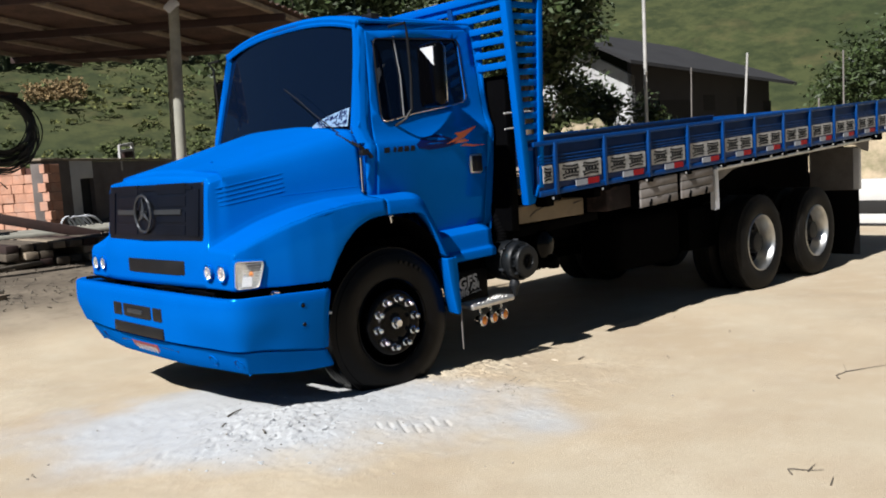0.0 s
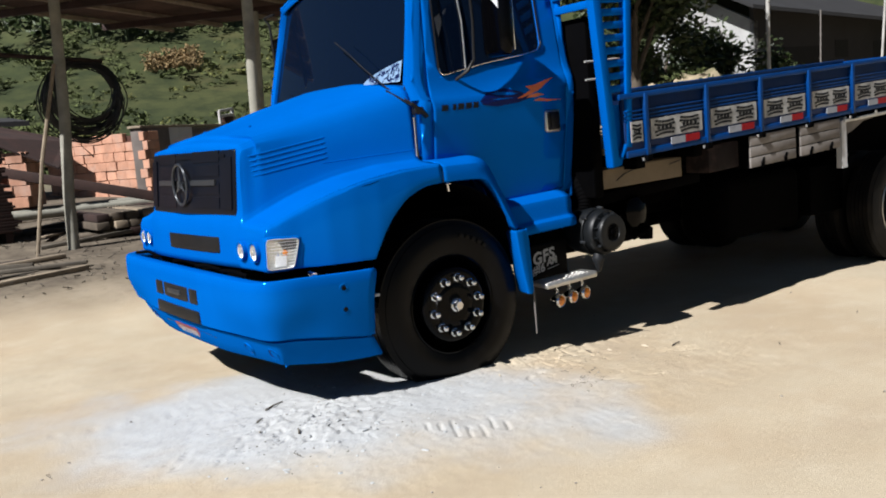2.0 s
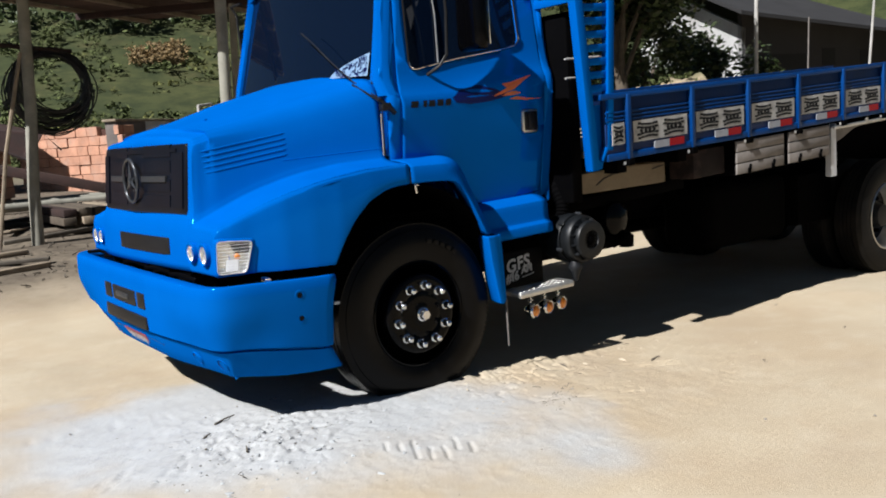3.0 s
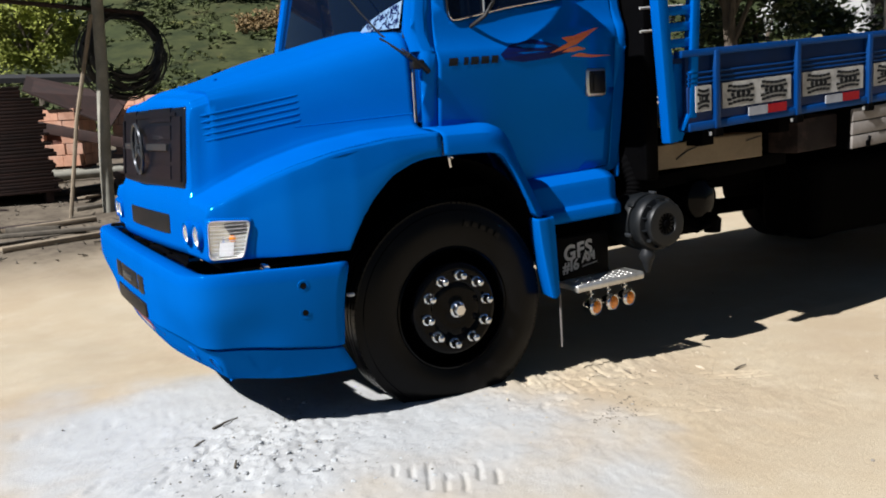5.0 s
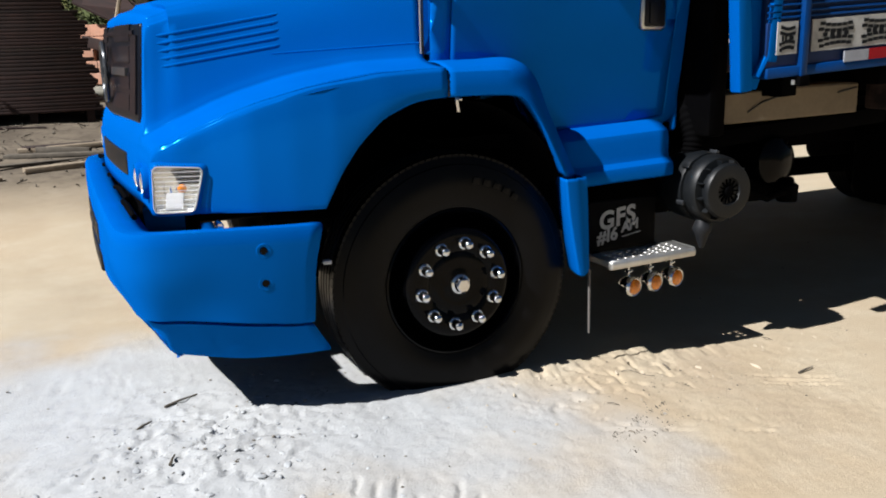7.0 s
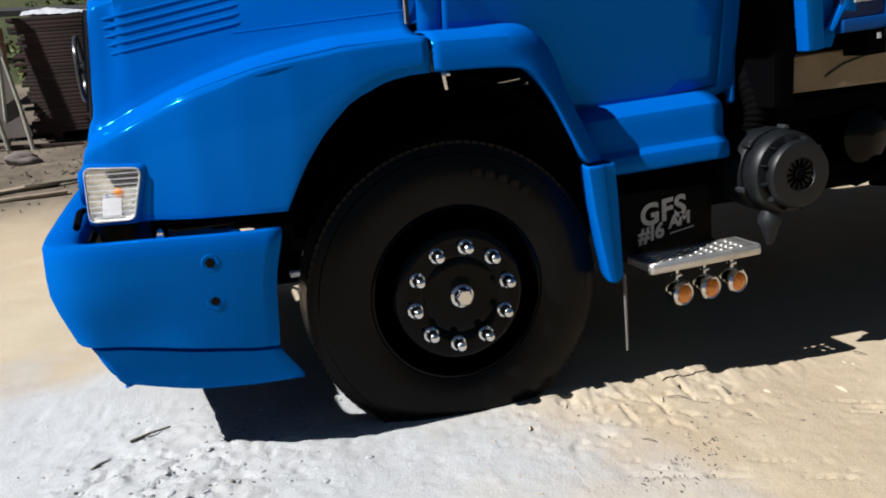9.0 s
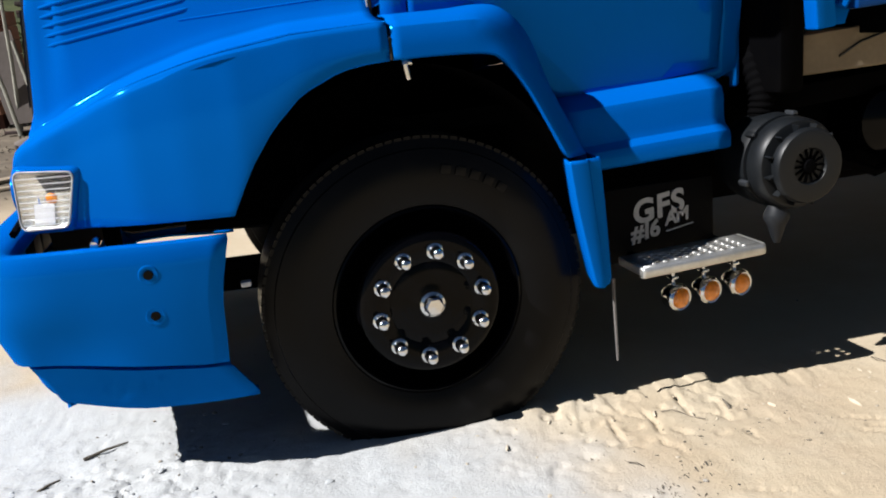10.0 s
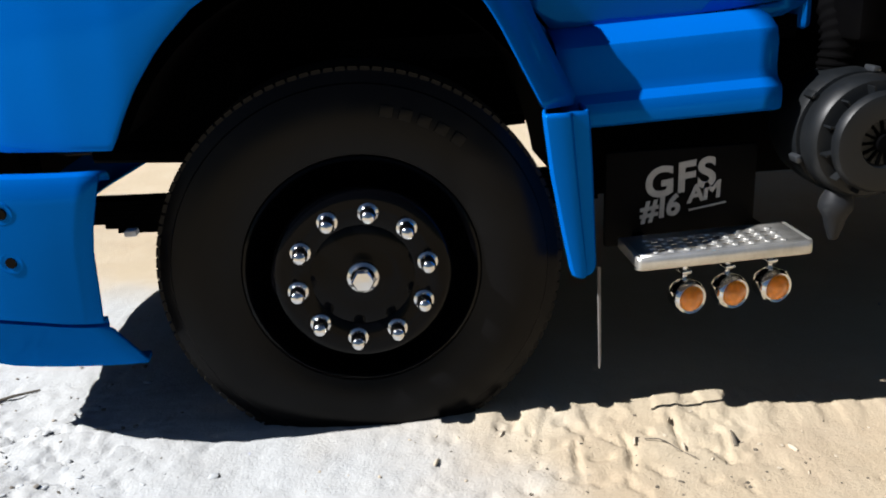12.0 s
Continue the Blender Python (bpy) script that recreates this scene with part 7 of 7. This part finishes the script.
for i in range(60):
    az, d = radians(rs.uniform(22, 85)), rs.uniform(90, 200)
    x, y = -3.7 + d * math.cos(az), -4.6 + d * math.sin(az)
    s = rs.uniform(0.6, 1.8)
    leaf_cloud(b, (x, y, gz(x, y) + s * 0.4), (s, s, s * 0.6), 50, 0.4, rs, 6)
tagged(leafy("hillside_bushes", b, BUSH), "scattered dark green bushes on the slope", "bushes", kind="stuff")
tagged(leafy("dry_bushes", bd, LEAF_DRY), "yellowish scrub on the slope", "bushes", kind="stuff")
tagged(leafy("straw_bank", bs, STRAW), "bank of dry golden grass on the slope", "dry grass", kind="stuff")
b = bmesh.new()
for i in range(16):
    az, d = radians(58 + i * 2.2 + rs.uniform(-1, 1)), rs.uniform(70, 80)
    x, y = -3.7 + d * math.cos(az), -4.6 + d * math.sin(az)
    leaf_cloud(b, (x, y, gz(x, y) + 2.4), (2.4, 2.4, 2.4), 420, 0.3, rs, 14)
    tube(b, [(x, y, gz(x, y) - 0.2), (x, y, gz(x, y) + 2.5)], 0.15, 6)
tagged(leafy("far_thicket", b, LEAF), "dark thicket along the slope", "trees", kind="stuff")

# ---- house, poles and sand heap behind the bed ----
house = thing("house", (34.5, 18.5, 1.2), "long low house in shade with grey tiled roof and white gable", "house")
A, Bp = Vector((26.7, 16.6, 0)), Vector((36.5, 15.3, 0))
hu = (Bp - A).normalized()
hv = Vector((-hu.y, hu.x, 0))
if hv.dot(Vector((1, 1, 0))) < 0:
    hv = -hv
HL, HW, Z0, ZE, ZR = (Bp - A).length, 6.0, 0.6, 4.35, 6.2


def roof_h(u, v):
    return ZE + 0.66 - 0.075 * u + (v + 1.0) * 0.46


def hp_(u, v, z):
    p = A + hu * u + hv * v
    return (p.x, p.y, z)


# front wall, coloured dark to stand for the shade under the roof
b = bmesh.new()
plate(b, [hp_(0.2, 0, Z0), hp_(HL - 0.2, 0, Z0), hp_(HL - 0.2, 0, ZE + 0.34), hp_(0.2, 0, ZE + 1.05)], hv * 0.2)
part("wall", b, SHADEWALL, house, "front wall with the eave's shade in its colour")
for u in (0.2,):
    b = bmesh.new()
    plate(b, [hp_(u, 0, Z0), hp_(u, HW, Z0), hp_(u, HW, ZE), hp_(u, HW / 2, ZR), hp_(u, 0, ZE + 0.4)], hu * (0.2 if u < 1 else -0.2))
    part("gable_wall", b, mat("gable_limewash", (0.34, 0.34, 0.335), 0.9, vary=0.2, scale=1.2, dirt=(0.2, 0.18, 0.16), amount=0.5), house, "white gable wall")
b = bmesh.new()
rows = [[hp_(u, v, roof_h(u, v)) for u in np.linspace(-0.9, HL + 0.5 - max(0.0, v) * 1.2, 12)] for v in np.linspace(-1.0, HW / 2, 8)]
sheet(b, rows, (0, 0, 0.14))
part("roof", b, SLATE, house, "grey tiled roof slope")
b = bmesh.new()
rows = [[hp_(u, v, roof_h(u, HW - v)) for u in np.linspace(-0.9, HL + 0.5 - max(0.0, HW - v) * 1.2, 4)] for v in np.linspace(HW / 2, HW + 0.6, 4)]
sheet(b, rows, (0, 0, 0.14))
part("roof", b, SLATE, house)
for u0, u1, z0, z1 in ((0.4, 4.0, 0.7, 3.7), (4.8, 5.6, 3.2, 3.9), (7.2, 7.9, 3.0, 3.8), (9.2, 9.8, 2.9, 3.6)):
    b = bmesh.new()
    plate(b, [hp_(u0, -0.012, z0), hp_(u1, -0.012, z0), hp_(u1, -0.012, z1), hp_(u0, -0.012, z1)], hv * 0.1)
    part("window", b, VOID, house, "dark opening")
for (x0, y0, z0), (x1, y1, z1), r, mt, lab in (((16.7, 9.12, 0.3), (16.75, 9.05, 6.6), 0.048, GREYPOLE, "pale round utility pole behind the bed"), ((22.72, 9.55, 0.5), (22.86, 9.33, 4.5), 0.036, GREYPOLE, "short pale leaning pole"), ((21.95, 10.92, 0.5), (22.0, 10.85, 4.2), 0.022, GREYWOOD, "thin grey fence stake"), ((33.2, 10.6, 0.6), (33.3, 10.6, 5.2), 0.035, GREYWOOD, "thin grey fence stake"), ((30.0, 10.2, 0.6), (30.0, 10.2, 3.2), 0.03, GREYWOOD, "thin grey fence stake")):
    b = bmesh.new()
    tube(b, [(x0, y0, z0), (x1, y1, z1)], r, 12)
    tagged(obj("pole", b, mt), lab, "pole", "poles")
b = bmesh.new()
rows = []
for i in range(49):
    rows.append([])
    for j in range(49):
        u, v = -1 + i / 24, -1 + j / 24
        r = math.hypot(u, v)
        x, y = 12.0 + 2.9 * u, 7.6 + 1.9 * v
        rows[-1].append((x, y, gz(x, y) - 0.2 + (2.30 + 0.35 * fbm(x, y, 1.6, 3)) * max(0, 1 - r * r) ** 0.8))
sheet(b, rows)
HEAP = mat("heap_soil", (0.27, 0.215, 0.14), 0.95, vary=0.35, scale=2.2, fine=14, bump=0.04, dirt=(0.055, 0.065, 0.022), amount=0.95)
tagged(obj("soil_mound", b, HEAP), "grass-flecked mound of pale soil behind the bed", "mound")
b = bmesh.new()
for _ in range(40):
    x, y = 12.0 + rs.gauss(0, 1.2), 7.4 + rs.gauss(0, 0.7)
    r = min(1.0, math.hypot((x - 12.0) / 2.9, (y - 7.6) / 1.9))
    leaf_cloud(b, (x, y, gz(x, y) - 0.15 + 2.3 * (1 - r * r) ** 0.8), (0.16, 0.16, 0.09), 40, 0.045, rs, 4)
tagged(leafy("mound_grass", b, BUSH), "tufts of weed growing on the soil mound", "grass", kind="stuff")
# bank and white banded kerb wall past the truck's tail
kw = thing("banded_wall", (13.0, 1.6, 0.0), "low white wall with a black band beyond the truck", "wall")
# the lowest dark band is the shadow on the ground, put in as colour
for z0, z1, mt in ((0.455, 0.83, WHITEWALL), (0.22, 0.455, VOID), (0.05, 0.22, WHITEWALL), (-0.4, 0.05, VOID)):
    b = bmesh.new()
    box(b, 12.2, 12.5, -0.6, 3.2, z0, z1 - 0.003, 0.01)
    part("wall_band", b, mt, kw)
b = bmesh.new()
rows = [[(15 + 6 * u + 0.3 * fbm(v, u, 1), -3 + 9 * v, gz(15 + 6 * u, -3 + 9 * v) - 0.1 + 2.0 * smooth(0.05, 0.6, u) + 0.25 * fbm(u * 6, v * 9, 0.8)) for v in np.linspace(0, 1, 30)] for u in np.linspace(0, 1, 14)]
sheet(b, rows)
tagged(obj("soil_bank", b, HEAP), "bare soil bank beyond the truck", "bank")

# ---- litter on the sand ----
SAND_CLOD = mat("sand_clod", (0.3518, 0.3006, 0.2303), 0.95, vary=0.15, scale=20, bump=0.02, island=0.12)
POWDER_CLOD = mat("powder_clod", (0.3198, 0.3326, 0.3422), 0.95, vary=0.15, scale=20, bump=0.02, island=0.12)


def clods(name, label, material, n, place, lo, hi, seed, flake=False):
    """Crumbled lumps pressed into the ground."""
    rs = random.Random(seed)
    b = bmesh.new()
    for _ in range(n):
        x, y = place(rs)
        s = lo + (hi - lo) * rs.random() ** 2.5
        r = bmesh.ops.create_icosphere(b, subdivisions=2 if s > 0.012 else 1, radius=s)
        q = Vector((rs.random() * 9, rs.random() * 9, 0))
        sx, sy, a = rs.uniform(0.8, 1.7), rs.uniform(0.7, 1.2), rs.random() * 6.3
        g = gz(x, y)
        if flake:
            sx, sy, a = rs.uniform(0.3, 0.6), rs.uniform(1.2, 2.6), rs.gauss(-0.2, 0.3)
        for v in r["verts"]:
            c = v.co * (1 + 0.5 * noise.noise(v.co / s * 1.3 + q))
            c = Vector((c.x * sx, c.y * sy, c.z * (0.8 if flake else 0.38)))
            v.co = Vector((x + c.x * math.cos(a) - c.y * math.sin(a), y + c.x * math.sin(a) + c.y * math.cos(a), g + c.z + s * 0.05))
    return tagged(obj(name, b, material, None, "", 60), label, "clods", kind="stuff")


clods("sand_clods", "lumps of damp sand thrown up by a tyre", SAND_CLOD, 22, lambda r: (r.uniform(0.1, 1.9), -0.20 + r.gauss(0, 0.10)), 0.004, 0.014, 41, True)
clods("sand_crumbs", "scattered crumbs of sand", SAND_CLOD, 140, lambda r: (r.uniform(-0.2, 2.6), -0.3 + r.gauss(0, 0.35)), 0.002, 0.008, 42)
clods("powder_crumbs", "crumbs of pale caked powder", POWDER_CLOD, 320, lambda r: (-1.05 + r.gauss(0, 0.3), -0.25 + r.gauss(0, 0.24)), 0.002, 0.014, 43)

clods("soil_specks", "dark specks of soil and bark on the sand", TWIG, 130, lambda r: (0.75 + r.gauss(0, 0.32), -0.36 + r.gauss(0, 0.14)), 0.0015, 0.0065, 44)
clods("drag_specks", "dark dry bits along a scrape in the sand", TWIG, 150, lambda r: (lambda k: (0.30 + 0.36 * k + r.gauss(0, 0.012), -0.70 + 0.16 * k + r.choice((0.0, 0.05, -0.07)) + r.gauss(0, 0.010)))(r.random()), 0.0015, 0.006, 46, True)
clods("powder_specks", "dark specks between caked powder lumps", TWIG, 90, lambda r: (-1.1 + r.gauss(0, 0.3), -0.2 + r.gauss(0, 0.25)), 0.0015, 0.007, 45)
rs = random.Random(51)
b = bmesh.new()
for i in range(900):
    x, y = rs.uniform(-4.5, 3.0), 5.6 + 6.2 * rs.random()
    a, L = rs.random() * 6.3, 0.015 + 0.11 * rs.random() ** 3
    z = gz(x, y) + 0.008
    beam(b, (x, y, z), (x + L * math.cos(a), y + L * math.sin(a), z + rs.uniform(0, 0.03)), rs.uniform(0.006, 0.02), 0.010)
tagged(obj("wood_chips", b, TWIG), "dark bark chips and splinters over the soil", "wood chips", kind="stuff")
rs = random.Random(9)
b = bmesh.new()
for i in range(150):
    x, y = rs.uniform(-2.6, 3.5), rs.uniform(-2.2, 1.4)
    if rs.random() < 0.45:
        x, y = -0.95 + rs.gauss(0, 0.5), 0.1 + rs.gauss(0, 0.45)
    s = 0.002 + 0.007 * rs.random() ** 3
    r = bmesh.ops.create_icosphere(b, subdivisions=1, radius=s)
    for v in r["verts"]:
        v.co = Vector((v.co.x * rs.uniform(0.7, 1.5), v.co.y * rs.uniform(0.7, 1.3), v.co.z * 0.7)) + Vector((x, y, gz(x, y) + s * 0.3))
tagged(obj("gravel", b, STONE), "small grit and crumbs on the sand", "gravel", kind="stuff")
b = bmesh.new()
for i in range(7):
    x, y, a, L = rs.uniform(-2.4, 4.0), rs.uniform(-2.4, 1.2), rs.random() * 6.3, rs.uniform(0.02, 0.09)
    z = gz(x, y) + 0.006
    tube(b, [(x, y, z), (x + L * math.cos(a), y + L * math.sin(a), z + 0.01), (x + 1.7 * L * math.cos(a + 0.5), y + 1.7 * L * math.sin(a + 0.5), z + 0.002)], 0.0018, 4)
tagged(obj("twigs", b, TWIG), "bits of dry twig on the sand", "twigs", kind="stuff")
for pts in ([(1.95, -2.20), (2.02, -2.15), (2.15, -2.16), (2.30, -2.08)], [(2.15, -2.16), (2.28, -2.26), (2.42, -2.33)], [(0.12, -2.74), (0.17, -2.70), (0.22, -2.79), (0.26, -2.83)], [(0.20, -2.78), (0.30, -2.77)], [(0.10, -2.93), (0.20, -2.90)], [(0.69, -0.165), (0.73, -0.175), (0.77, -0.215), (0.79, -0.265)], [(0.44, -0.42), (0.46, -0.44), (0.475, -0.455)]):
    b = bmesh.new()
    tube(b, curve_through([(x, y, gz(x, y) + 0.005 + 0.004 * (i % 2)) for i, (x, y) in enumerate(pts)], 8), 0.0042 if pts[0][1] < -1 else 0.0018, 6, True, 0.0012)
    tagged(obj("twig", b, TWIG), "thin crooked twig lying on pale sand", "twig", "twigs on the sand")
for x, y, a, L in ((-1.08, 0.35, 25, 0.15), (1.48, -0.43, 10, 0.10), (-1.18, -0.17, 70, 0.07), (0.925, -0.17, 78, 0.07), (-1.24, 0.20, 40, 0.08)):
    b = bmesh.new()
    z = gz(x, y) + 0.005
    ca, sa = math.cos(radians(a)), math.sin(radians(a))
    tube(b, [(x - L / 2 * ca, y - L / 2 * sa, z), (x, y, z + 0.006), (x + L / 2 * ca, y + L / 2 * sa, z + 0.004)], 0.006, 6, True, 0.003)
    tagged(obj("stick", b, TWIG), "short dark stick on the powdery ground", "stick", "sticks")
